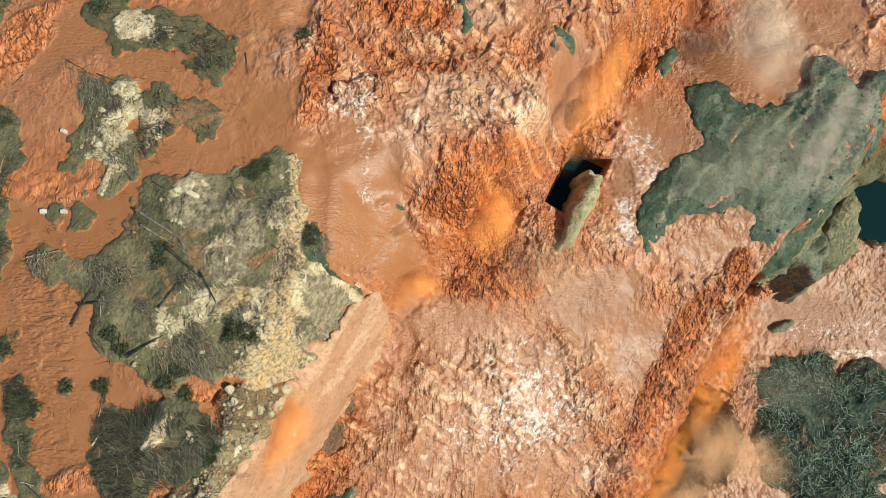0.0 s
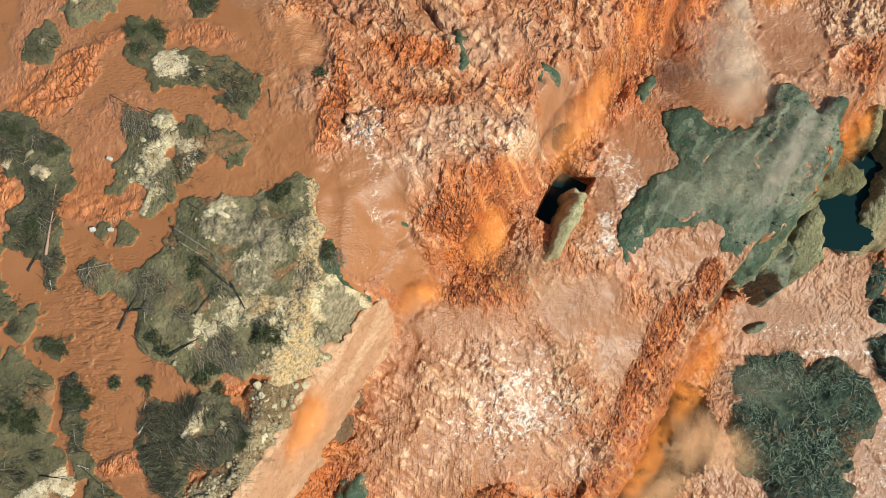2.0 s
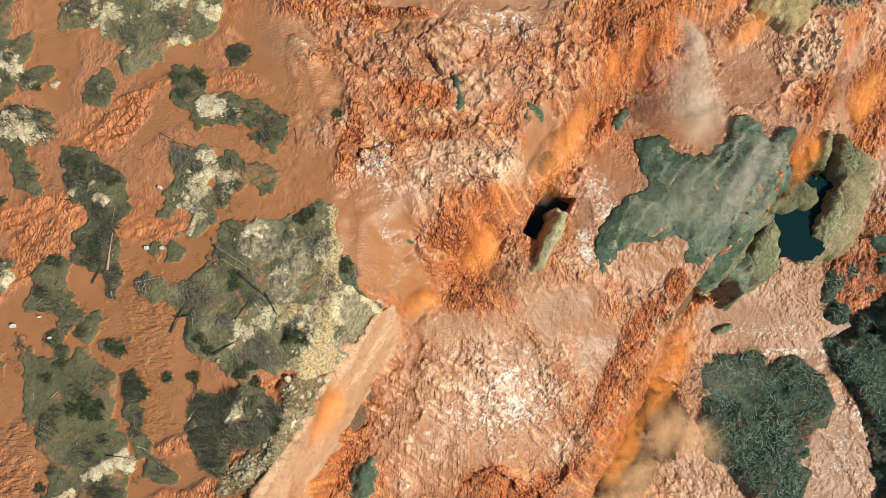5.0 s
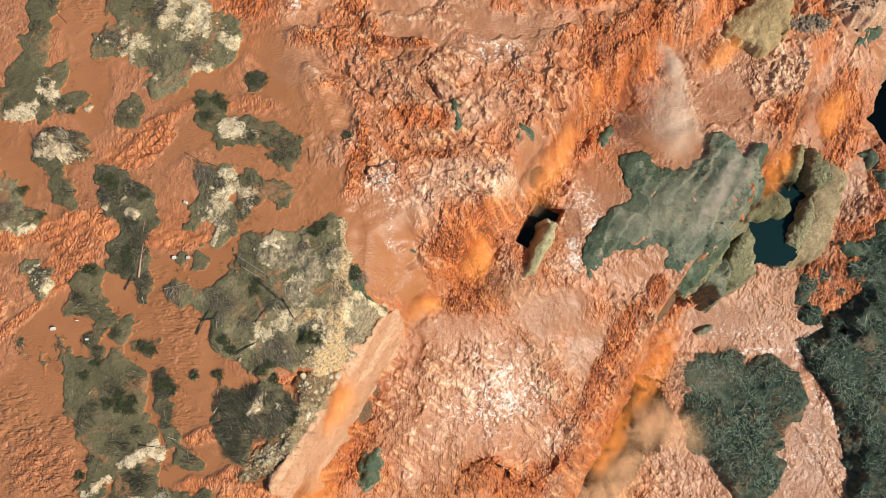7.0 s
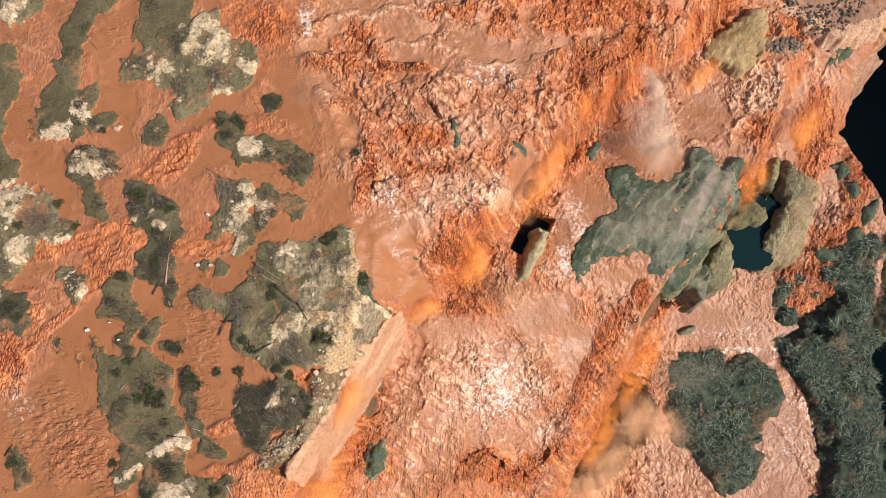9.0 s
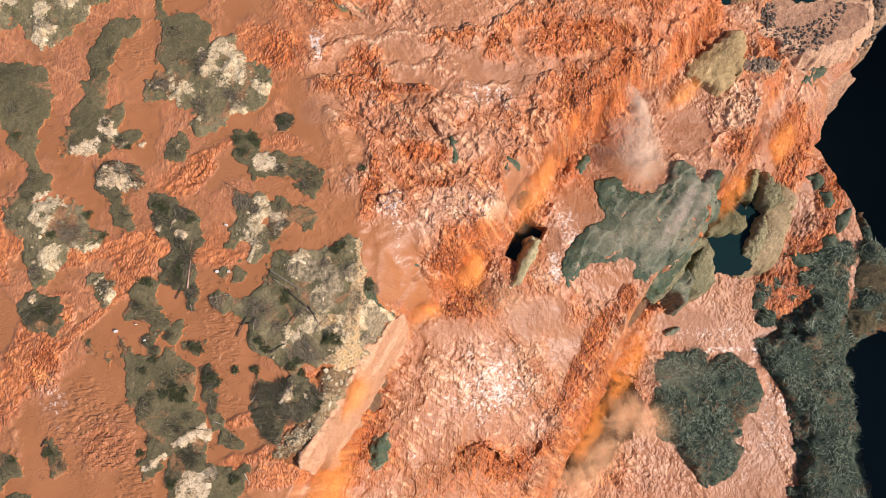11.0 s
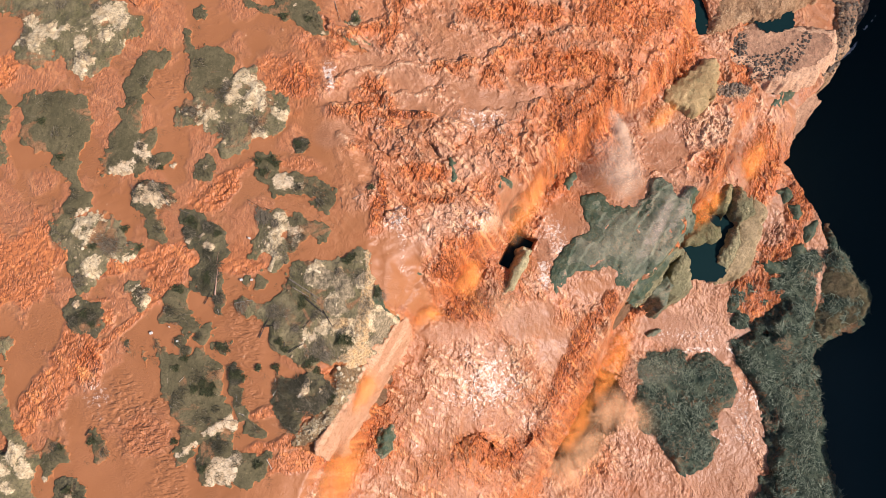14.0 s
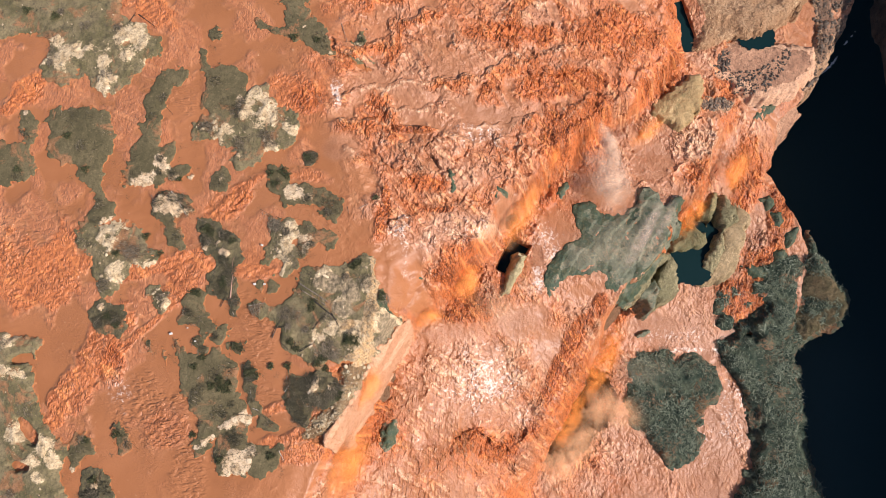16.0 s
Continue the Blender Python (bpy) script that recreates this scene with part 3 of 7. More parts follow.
ROCKS.append(('rock_outcrop', 'dark debris-hung rock in the lower rapids', 'raft', 1.2,
    [(109.2, 4.8, -56.5), (108.0, 3.4, -56.5), (105.4, 2.7, -56.5), (104.1, 4.8, -56.5), (105.9, 6.9, -56.5), (108.4, 6.1, -56.5)]))
ROCKS.append(('rock_outcrop', 'dark debris-hung rock in the lower rapids', 'raft', 1.2,
    [(100.2, 3.3, -56.5), (99.5, 2.0, -56.5), (96.0, 2.0, -56.5), (93.8, 3.3, -56.5), (96.8, 5.4, -56.5), (99.9, 4.6, -56.5)]))
ROCKS.append(('rock_outcrop', 'dark debris-hung rock in the lower rapids', 'raft', 1.2,
    [(97.7, 28.5, -56.5), (96.9, 27.2, -56.5), (94.3, 27.5, -56.5), (93.0, 28.5, -56.5), (94.7, 29.4, -56.5), (96.8, 29.9, -56.5)]))
ROCKS.append(('rock_outcrop', 'dark broken rocks in the lower rapids', 'raft', 1.5,
    [(86.1, 20.4, -56), (91.7, 22.3, -56), (99.4, 21.7, -56), (99.9, 18.8, -56), (92.4, 14.1, -56), (88.0, 13.3, -56)]))
ROCKS.append(('rock_outcrop', 'dark broken rock in the lower rapids', 'raft', 1.3,
    [(95.7, 10.3, -57), (100.4, 11.0, -57), (100.8, 7.2, -57), (96.8, 5.6, -57)]))
ROCKS.append(('rock_outcrop', 'dark broken rock beside the ridge', 'drape', 1.3,
    [(96.5, 27.7, -52), (102.3, 28.0, -52), (106.6, 25.3, -52), (103.3, 23.0, -52), (98.1, 24.5, -52)]))
ROCKS.append(('rock_outcrop', 'grey-green rock washed by the eastern rapids', 'drape', 1.3,
    [(103.4, 44.3, -46), (106.2, 45.4, -46), (108.3, 42.3, -46), (107.0, 38.8, -46), (104.4, 40.1, -46)]))
ROCKS.append(('rock_outcrop', 'brown rock washed by the eastern rapids', 'drape', 1.2,
    [(100.3, 48.6, -46), (102.8, 49.9, -46), (104.4, 47.3, -46), (102.1, 45.4, -46)]))
ROCKS.append(('rock_outcrop', 'low brown rock at the rim of the gorge', 'drape', 1.2,
    [(109.1, 38.0, -49), (112.3, 39.6, -49), (113.0, 34.9, -49), (109.7, 33.0, -49)]))
ROCKS.append(('rock_outcrop', 'dark rock at the rim of the gorge', 'drape', 1.2,
    [(106.0, 32.2, -51), (109.8, 33.0, -51), (110.9, 29.0, -51), (106.9, 27.5, -51)]))
ROCKS.append(('debris_mound', 'dark mound of driftwood and reeds caught on the gorge rim', 'raft', 0.9,
    [(103.3, 25.6, -54), (110.2, 29.9, -54), (114.3, 28.0, -54), (113.8, 16.2, -54), (110.1, 5.5, -54), (102.6, 3.5, -54), (100.3, 9.3, -54), (105.2, 15.5, -54), (100.6, 20.4, -54)]))
ROCKS.append(('scree', 'slope of loose grey blocks above the gorge', 'terrace', 0.8,
    [(117.3, 119.5, -34), (132.0, 119.4, -34), (130.3, 107.0, -37), (125.4, 99.0, -37), (120.3, 91.1, -37), (116.6, 84.8, -37), (110.8, 80.5, -36), (115.0, 89.9, -34), (118.0, 101.3, -34)]))
ROCKS.append(('sand_slope', 'smooth tan sandstone slope below the island bank', 'sand', 0.5,
    [(-10.4, 10.3, -8), (-10.7, 5.8, -16), (-12.3, 0.1, -17), (-16.8, -6.5, -17), (-19.8, -13.0, -17), (-23.4, -19.4, -17), (-26.7, -24.9, -17), (-30.8, -21.9, -4), (-26.6, -14.6, -4), (-22.6, -7.7, -3.5), (-20.4, -3.0, -3.2), (-16.4, 3.2, -3.2), (-12.8, 6.8, -3.2)]))
# near-black sheet: the slot's shade is put into the water colour
ROCKS.append(('dark_pool', 'water at the bottom of the slot with its shade painted black', 'pool', 0.5,
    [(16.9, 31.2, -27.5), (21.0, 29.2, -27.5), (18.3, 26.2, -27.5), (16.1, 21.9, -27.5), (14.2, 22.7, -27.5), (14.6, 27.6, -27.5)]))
# black sheet added to stand for the crevice's shade
ROCKS.append(('dark_pool', 'black sheet for the shade in the cleft beside the plateau', 'pool', 0.5,
    [(69.8, 112.9, -26.5), (71.0, 97.3, -26.5), (73.6, 92.0, -26.5), (75.6, 95.4, -26.5), (73.5, 105.0, -26.5), (73.0, 112.9, -26.5)]))

# small rapids between the islands, and foam: x, y, long and short radius, turn, amount
RIFFLES = []
RIFFLES.append((-71.5, 20.6, 15.7, 2.7, 18, 1.0))
RIFFLES.append((-53.2, 39.8, 6.3, 2.1, 40, 0.9))
RIFFLES.append((-49.4, 18.8, 7.3, 2.1, 0, 0.7))
RIFFLES.append((-57.2, 33.4, 4.2, 3.1, 30, 0.8))
RIFFLES.append((-89.4, -6.0, 19.4, 5.0, 60, 1.2))
RIFFLES.append((-66.2, 16.0, 9.7, 3.3, 42, 1.1))
RIFFLES.append((-75.8, 4.2, 9.7, 1.2, 42, 0.9))
RIFFLES.append((-113.7, 64.8, 8.3, 2.2, 40, 1.0))
RIFFLES.append((-53.4, 36.3, 6.9, 1.9, 50, 1.0))
RIFFLES.append((-105.0, 18.9, 15.2, 11.1, 20, 0.9))
RIFFLES.append((-81.3, 89.8, 8.3, 4.2, -20, 0.8))
RIFFLES.append((-37.4, -20.7, 7.4, 1.7, 10, 1.1))
RIFFLES.append((-41.8, -14.3, 5.2, 1.7, 10, 0.9))
RIFFLES.append((-29.9, -6.3, 4.2, 2.6, 0, 0.8))
RIFFLES.append((-68.3, -18.4, 7.3, 5.8, 0, 0.45))
RIFFLES.append((-111.2, 68.8, 6.9, 4.2, 40, 0.9))
RIFFLES.append((-47.3, 21.7, 7.3, 4.9, 0, 0.5))
RIFFLES.append((-36.7, 43.5, 4.9, 2.4, 0, 0.6))
RIFFLES.append((-54.9, 37.7, 6.9, 3.5, 40, 0.8))
RIFFLES.append((-41.7, 65.2, 6.9, 8.3, 0, 0.8))
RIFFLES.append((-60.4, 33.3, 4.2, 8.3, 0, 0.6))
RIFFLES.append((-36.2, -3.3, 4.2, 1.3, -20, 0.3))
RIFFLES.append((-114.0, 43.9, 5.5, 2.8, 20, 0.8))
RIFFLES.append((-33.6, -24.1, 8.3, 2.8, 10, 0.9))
FOAM = []
FOAM.append((-12.6, 27.2, 1.7, 8.1, 10, 0.5))
FOAM.append((-13.2, 29.9, 4.3, 4.3, 0, 0.55))
FOAM.append((-1.0, 31.2, 9.9, 4.4, 20, 0.25))
FOAM.append((4.8, 30.5, 6.7, 4.5, 20, 0.35))
FOAM.append((-4.9, 28.1, 4.6, 5.2, 0, 0.3))
FOAM.append((29.3, 25.5, 4.6, 7.7, 20, 0.55))
FOAM.append((-12.1, 21.7, 1.5, 5.4, 0, 0.35))
FOAM.append((-19.2, 52.8, 3.2, 6.4, 0, 0.3))
FOAM.append((8.5, 56.1, 10.0, 5.6, 0, 0.35))
FOAM.append((74.6, -15.1, 4.9, 14.6, 0, 0.25))
FOAM.append((91.4, -21.1, 8.1, 14.6, 20, 0.4))
FOAM.append((75.6, 4.9, 12.8, 4.2, 0, 0.4))
FOAM.append((8.4, -8.9, 13.2, 10.5, 0, 0.55))
FOAM.append((11.0, -10.8, 3.6, 4.2, 0, 1.0))
FOAM.append((7.0, -6.0, 5.0, 3.0, 30, 0.8))
FOAM.append((2.6, -2.5, 9.0, 5.1, 0, 0.45))
FOAM.append((-30.3, 65.6, 2.1, 5.3, 10, 0.9))
FOAM.append((89.2, 0.2, 3.2, 1.6, -20, 1.0))
FOAM.append((92.8, -5.2, 4.1, 1.6, -35, 1.0))
FOAM.append((95.8, -15.1, 13.0, 2.9, -60, 0.6))
FOAM.append((77.2, 0.2, 9.7, 1.3, 0, 0.6))
FOAM.append((24.5, 20.8, 1.8, 5.1, 0, 0.7))
FOAM.append((27.7, 32.3, 5.1, 6.4, 0, 0.5))
FOAM.append((84.3, 62.3, 10.4, 7.0, 0, 0.3))
FOAM.append((-79.6, -10.5, 4.7, 6.3, 0, 0.4))
FOAM.append((20.1, -18.4, 8.4, 5.6, 0, 0.4))
FOAM.append((83.2, -27.1, 4.9, 9.8, 0, 0.35))
FOAM.append((-9.8, -24.3, 1.8, 7.7, 10, 0.35))

# spray: label, tone, x, y, z, long and short radius, turn, height
SPRAYS = []
SPRAYS.append(('orange spray thrown up at the foot of the main fall', 'orange', 3.3, 18.6, -16, 6.0, 7.7, 0, 6))
SPRAYS.append(('orange spray over the brink of the side channel', 'orange', -7.3, 8.6, -15, 7.2, 3.8, 10, 4))
SPRAYS.append(('brown spray drifting over the broken water', 'tan', 11.4, 12.1, -20, 11.0, 8.0, 0, 5))
SPRAYS.append(('brown spray drifting down the sheet of water', 'tan', 18.8, 2.3, -24, 12.5, 7.3, 30, 4))
SPRAYS.append(('orange spray along the upper chute', 'orange', 19.0, 37.1, -15.0, 16.0, 4.9, 62, 3))
SPRAYS.append(('orange spray at the head of the chute', 'orange', 28.7, 56.4, -16, 11.6, 3.5, 72, 5))
SPRAYS.append(('tall pale plume of spray rising from the falls', 'white', 44.8, 48.9, -20, 15.5, 8.6, -72, 6))
SPRAYS.append(('narrow head of the pale spray plume', 'white', 43.7, 57.5, -15, 9.5, 3.6, -66, 4))
SPRAYS.append(('orange spray on the sandstone slope', 'orange', -21.3, -9.3, -6.0, 8.0, 5.0, 62, 2.5))
SPRAYS.append(('orange spray on the lower sandstone slope', 'orange', -26.0, -27.4, -6.0, 12.0, 7.0, 58, 3))
SPRAYS.append(('orange spray along the foot of the lower fall', 'orange', 48.6, -5.8, -56, 26.0, 6.0, 60, 1.4))
SPRAYS.append(('pink spray streaming down over the shelf', 'beam', 54.7, 32.5, -23, 16.5, 3.0, 60, 1.0))
SPRAYS.append(('pink spray streaming over the edge of the shelf', 'beam', 60.4, 35.0, -25, 15.5, 2.3, 60, 1.0))
SPRAYS.append(('orange spray curling off the lower fall', 'orange', 38.6, -21.8, -56.5, 17.4, 5.6, 62, 1.6))
SPRAYS.append(('cream spray boiling below the lower fall', 'cream', 42.5, -22.3, -57.2, 19.0, 11.9, 58, 1.4))
SPRAYS.append(('cream spray boiling at the foot of the lower fall', 'cream', 37.1, -32.4, -57.2, 18.2, 11.5, 55, 1.4))
SPRAYS.append(('brown spray drifting over the lower pool', 'cream', 51.8, -17.8, -56, 17.4, 9.5, -30, 3))
SPRAYS.append(('orange spray pouring between the rock fins', 'orange', 74.3, 41.6, -36, 10.5, 4.5, 55, 3))
SPRAYS.append(('orange spray over the eastern chute', 'orange', 88.4, 55.7, -36, 11.8, 5.6, 60, 4))
SPRAYS.append(('orange spray at the upper lip of the eastern chute', 'orange', 56.5, 62.4, -20, 9.5, 4.1, 40, 4))
SPRAYS.append(('thin grey spray hanging over the rock shelf', 'thin', 45.3, 29.2, -23, 19.0, 12.1, 20, 0.8))
SPRAYS.append(('thin grey spray over the debris raft', 'thin', 63.9, -5.9, -56, 12.7, 7.9, 0, 2))

# stripped trunks and logs lying on the islands: x, y, length, radius, turn, wood
LOGS = []
LOGS.append((-54.6, 15.1, 6.0, 0.34, 87, 'pink'))
LOGS.append((-54.9, 20.1, 3.9, 0.2, 87, 'pink'))
LOGS.append((-57.0, 21.2, 7.0, 0.16, -62, 'grey'))
LOGS.append((-33.9, 13.3, 8.7, 0.3, -32, 'grey'))
LOGS.append((-34.0, 12.2, 6.8, 0.22, -30, 'grey'))
LOGS.append((-31.0, 9.1, 7.3, 0.35, -39, 'dark'))
LOGS.append((-28.6, 6.8, 3.9, 0.28, -58, 'dark'))
LOGS.append((-33.0, 5.8, 3.4, 0.14, 56, 'dark'))
LOGS.append((-47.8, 10.1, 3.1, 0.14, 22, 'grey'))
LOGS.append((-43.0, 4.8, 5.3, 0.22, 67, 'dark'))
LOGS.append((-41.6, 5.1, 3.8, 0.22, 11, 'dark'))
LOGS.append((-40.8, 0.5, 3.0, 0.14, -42, 'dark'))
LOGS.append((-39.7, -9.4, 2.2, 0.17, 58, 'pale'))
LOGS.append((-40.0, -6.8, 2.4, 0.14, 83, 'pale'))
LOGS.append((-38.2, 0.5, 2.0, 0.2, -90, 'dark'))
LOGS.append((-35.2, 0.3, 4.6, 0.2, 32, 'dark'))
LOGS.append((-28.6, -1.2, 3.7, 0.16, -61, 'grey'))
LOGS.append((-62.8, 23.5, 2.2, 0.2, -5, 'dark'))
LOGS.append((-62.7, 23.4, 1.7, 0.14, 33, 'dark'))
LOGS.append((-34.6, -13.7, 4.1, 0.12, -10, 'grey'))
LOGS.append((-69.5, 36.3, 7.6, 0.18, -54, 'pale'))
LOGS.append((-68.2, 36.5, 3.8, 0.14, -14, 'dark'))
LOGS.append((-56.4, 11.7, 3.7, 0.2, 68, 'dark'))
LOGS.append((-42.8, 32.0, 3.9, 0.13, -21, 'dark'))
LOGS.append((-46.7, 33.5, 4.8, 0.12, -29, 'dark'))
LOGS.append((-30.2, 38.1, 2.9, 0.12, -38, 'dark'))
LOGS.append((-26.4, 34.0, 2.7, 0.12, -80, 'dark'))
LOGS.append((-22.5, 35.5, 2.9, 0.1, 27, 'grey'))
LOGS.append((-35.1, 18.4, 2.6, 0.1, -31, 'dark'))
LOGS.append((-54.5, 32.1, 1.8, 0.12, -131, 'dark'))
LOGS.append((-48.4, -10.9, 1.9, 0.12, -78, 'pale'))
LOGS.append((-53.8, 8.2, 1.3, 0.12, -72, 'pale'))
LOGS.append((-50.3, -15.6, 3.6, 0.15, -5, 'dark'))
LOGS.append((-47.0, -14.4, 1.6, 0.14, -14, 'pale'))
LOGS.append((-34.9, -17.9, 3.8, 0.15, -17, 'dark'))
LOGS.append((-38.7, -15.2, 2.3, 0.14, -75, 'dark'))
LOGS.append((-83.3, 24.1, 3.4, 0.15, -8, 'pale'))
LOGS.append((-48.2, 10.6, 4.0, 0.14, 12, 'pale'))
LOGS.append((-29.3, 84.0, 7.3, 0.2, -71, 'grey'))
LOGS.append((-86.7, 87.4, 4.3, 0.3, 62, 'dark'))
LOGS.append((-82.4, 86.9, 6.3, 0.3, -37, 'dark'))
LOGS.append((-81.0, -18.2, 2.3, 0.2, 59, 'dark'))
LOGS.append((-68.7, 36.0, 5.1, 0.16, -35, 'pink'))
LOGS.append((-66.4, 23.8, 2.2, 0.12, -34, 'grey'))
LOGS.append((-74.5, 61.5, 3.7, 0.12, -45, 'dark'))
LOGS.append((-62.4, 31.4, 4.9, 0.13, -20, 'grey'))
LOGS.append((-75.5, 36.4, 4.0, 0.12, -60, 'grey'))
LOGS.append((-61.0, -6.9, 1.3, 0.1, 48, 'pale'))
LOGS.append((-45.4, -15.8, 4.8, 0.12, -37, 'dark'))
LOGS.append((-40.4, -24.9, 2.5, 0.2, -58, 'pale'))

# white concrete blocks: x, y, size
BLOCKS = []
BLOCKS.append((-49.0, 15.6, 0.75))
BLOCKS.append((-46.6, 15.6, 0.65))
BLOCKS.append((-62.7, 1.6, 0.45))
BLOCKS.append((-64.9, 4.8, 0.3))
BLOCKS.append((-68.9, 3.4, 0.75))
BLOCKS.append((-47.8, 25.4, 0.65))

# heaps of dark boulders in the rock bowl
BOWL_HEAPS = [[(76.6, 91.0), (82.0, 92.9), (86.2, 90.9), (84.9, 85.2), (79.6, 84.3), (75.7, 85.2)],
    [(83.9, 84.2), (93.6, 85.1), (101.0, 88.9), (104.9, 93.2), (103.6, 88.8), (95.7, 79.4), (87.1, 79.9)]]

MAIN_EDGE = [(-21.5, 21.5), (-19.4, 22.4), (-18.8, 14.7), (-18.9, 9.7), (-20.6, 1.6), (-22.8, -2.4), (-26.0, -3.2), (-25.4, 0.8), (-22.0, 6.5), (-21.1, 13.9)]

# smooth or red water: x, y, long and short radius, turn, kind
ZONES = []
ZONES.append((-15.4, 17.6, 7.1, 10.3, 0, 'brown'))
ZONES.append((-9.9, 13.3, 5.0, 5.0, 0, 'brown'))
ZONES.append((-4.9, 27.3, 4.9, 5.5, 0, 'pale'))
ZONES.append((29.2, 24.2, 5.1, 7.7, 20, 'pale'))
ZONES.append((7.1, 31.3, 9.0, 4.5, 20, 'pale'))
ZONES.append((37.1, 16.6, 7.8, 3.4, 0, 'brown'))
ZONES.append((45.8, 45.6, 9.7, 5.8, 0, 'brown'))
ZONES.append((19.5, 8.2, 9.1, 5.9, 20, 'tan'))
ZONES.append((66.2, 7.2, 11.2, 4.8, 0, 'tan'))
ZONES.append((26.6, 0.0, 5.4, 8.1, 0, 'tan'))
ZONES.append((-23.2, 42.6, 4.2, 5.3, 0, 'brown'))
ZONES.append((-27.9, 50.8, 5.3, 4.2, 0, 'tan'))
ZONES.append((5.0, 61.3, 9.9, 6.6, 0, 'tan'))
ZONES.append((1.3, 44.3, 6.6, 4.4, 0, 'pale'))
ZONES.append((-1.0, 32.3, 8.8, 4.9, 0, 'pale'))
ZONES.append((27.6, 29.6, 6.4, 7.7, 0, 'pale'))
ZONES.append((6.4, -3.8, 11.7, 7.8, 0, 'pale'))
ZONES.append((-3.6, 4.8, 7.5, 3.7, 0, 'tan'))
ZONES.append((91.1, -24.1, 11.4, 11.4, 0, 'pale'))
ZONES.append((75.7, 9.5, 11.2, 6.4, 0, 'pale'))
ZONES.append((71.8, 59.7, 7.9, 5.2, 0, 'pale'))
ZONES.append((59.0, 56.6, 6.5, 6.5, 0, 'tan'))
ZONES.append((15.8, 37.0, 5.0, 5.0, 0, 'tan'))
ZONES.append((-15.3, 64.5, 11.3, 9.8, 0, 'tan'))
ZONES.append((8.9, 64.5, 10.1, 7.2, 0, 'tan'))
ZONES.append((1.3, 20.5, 6.3, 6.9, 0, 'red'))
ZONES.append((37.8, 65.4, 15.2, 6.4, 30, 'red'))
ZONES.append((27.2, 54.3, 5.8, 12.7, 0, 'red'))
ZONES.append((-17.5, 30.2, 3.0, 6.4, 0, 'red'))
ZONES.append((7.3, 27.9, 6.9, 3.5, 30, 'red'))
ZONES.append((-37.7, 64.4, 4.7, 5.2, 0, 'red'))
ZONES.append((-19.3, 56.5, 6.4, 9.6, 0, 'red'))
ZONES.append((-7.7, 42.2, 6.5, 3.2, 0, 'red'))
ZONES.append((33.9, -2.6, 18.0, 3.0, 62, 'red'))
ZONES.append((24.5, -21.4, 10.0, 3.4, 62, 'red'))
ZONES.append((11.9, -28.7, 8.4, 5.6, 0, 'red'))
ZONES.append((3.9, -26.7, 5.4, 4.1, 0, 'red'))
ZONES.append((95.2, 55.1, 7.3, 13.1, 0, 'red'))
ZONES.append((73.7, 51.0, 6.6, 5.2, 0, 'red'))
ZONES.append((100.0, 15.6, 9.5, 9.5, 0, 'red'))
ZONES.append((-27.8, -8.4, 5.3, 4.2, 0, 'red'))
ZONES.append((15.4, 86.2, 17.4, 4.3, 0, 'red'))
ZONES.append((31.2, 72.9, 23.7, 5.9, 10, 'red'))
ZONES.append((48.4, 89.5, 15.0, 9.0, 0, 'red'))
ZONES.append((-82.7, -3.4, 3.1, 6.3, 0, 'red'))
ZONES.append((-15.8, 19.3, 5.6, 9.1, 0, 'brown'))
ZONES.append((102.9, 29.1, 7.7, 7.7, 0, 'red'))
ZONES.append((106.9, 46.4, 4.4, 10.4, 0, 'red'))
ZONES.append((102.3, 33.5, 5.2, 7.6, 0, 'deep'))
ZONES.append((93.8, 17.1, 6.3, 6.3, 0, 'deep'))
ZONES.append((104.6, 43.4, 3.0, 7.4, 0, 'deep'))
ZONES.append((100.2, 37.5, 3.9, 5.1, 0, 'pale'))
ZONES.append((59.1, 17.2, 12.6, 3.2, 60, 'red'))
ZONES.append((57.6, 15.7, 11.1, 1.9, 60, 'deep'))
ZONES.append((42.3, 13.3, 4.5, 2.6, 60, 'deep'))
ZONES.append((37.3, 7.2, 6.7, 2.3, 55, 'deep'))
ZONES.append((34.8, 1.4, 6.9, 2.3, 60, 'deep'))
ZONES.append((30.8, -5.3, 6.9, 2.3, 60, 'deep'))
ZONES.append((27.1, -14.0, 7.0, 2.2, 62, 'deep'))
ZONES.append((23.8, -21.4, 7.1, 2.4, 60, 'deep'))
ZONES.append((16.1, -28.4, 7.1, 2.8, -10, 'deep'))
ZONES.append((4.5, -24.1, 4.6, 1.6, 20, 'deep'))
ZONES.append((-0.2, -28.9, 1.6, 4.6, 0, 'deep'))
ZONES.append((-17.1, 34.9, 1.5, 6.4, 0, 'deep'))
ZONES.append((-1.0, 18.4, 4.6, 2.1, 0, 'deep'))
ZONES.append((-4.4, 35.5, 7.6, 1.1, 5, 'deep'))
ZONES.append((28.6, 60.6, 4.6, 9.2, 20, 'deep'))
ZONES.append((-12.5, 56.9, 6.5, 1.1, 0, 'deep'))
ZONES.append((1.2, 16.0, 7, 9, 0, 'red'))
# deep patches from here paint in the dark shadows round the main fall's foot
ZONES.append((0.4, 9.7, 5, 2.4, 10, 'deep'))
ZONES.append((-3.5, 19.8, 3, 2, 30, 'deep'))
ZONES.append((6.1, 22.2, 3, 2, 20, 'deep'))
ZONES.append((6.1, 11.4, 6, 4, 0, 'red'))
ZONES.append((4.1, 28.1, 2, 4, 0, 'deep'))

# hollows worn into the western bank: x, y, long and short radius, turn, depth
PITS = []
PITS.append((-105.2, -2.8, 2.4, 1.1, 10, 3.0))
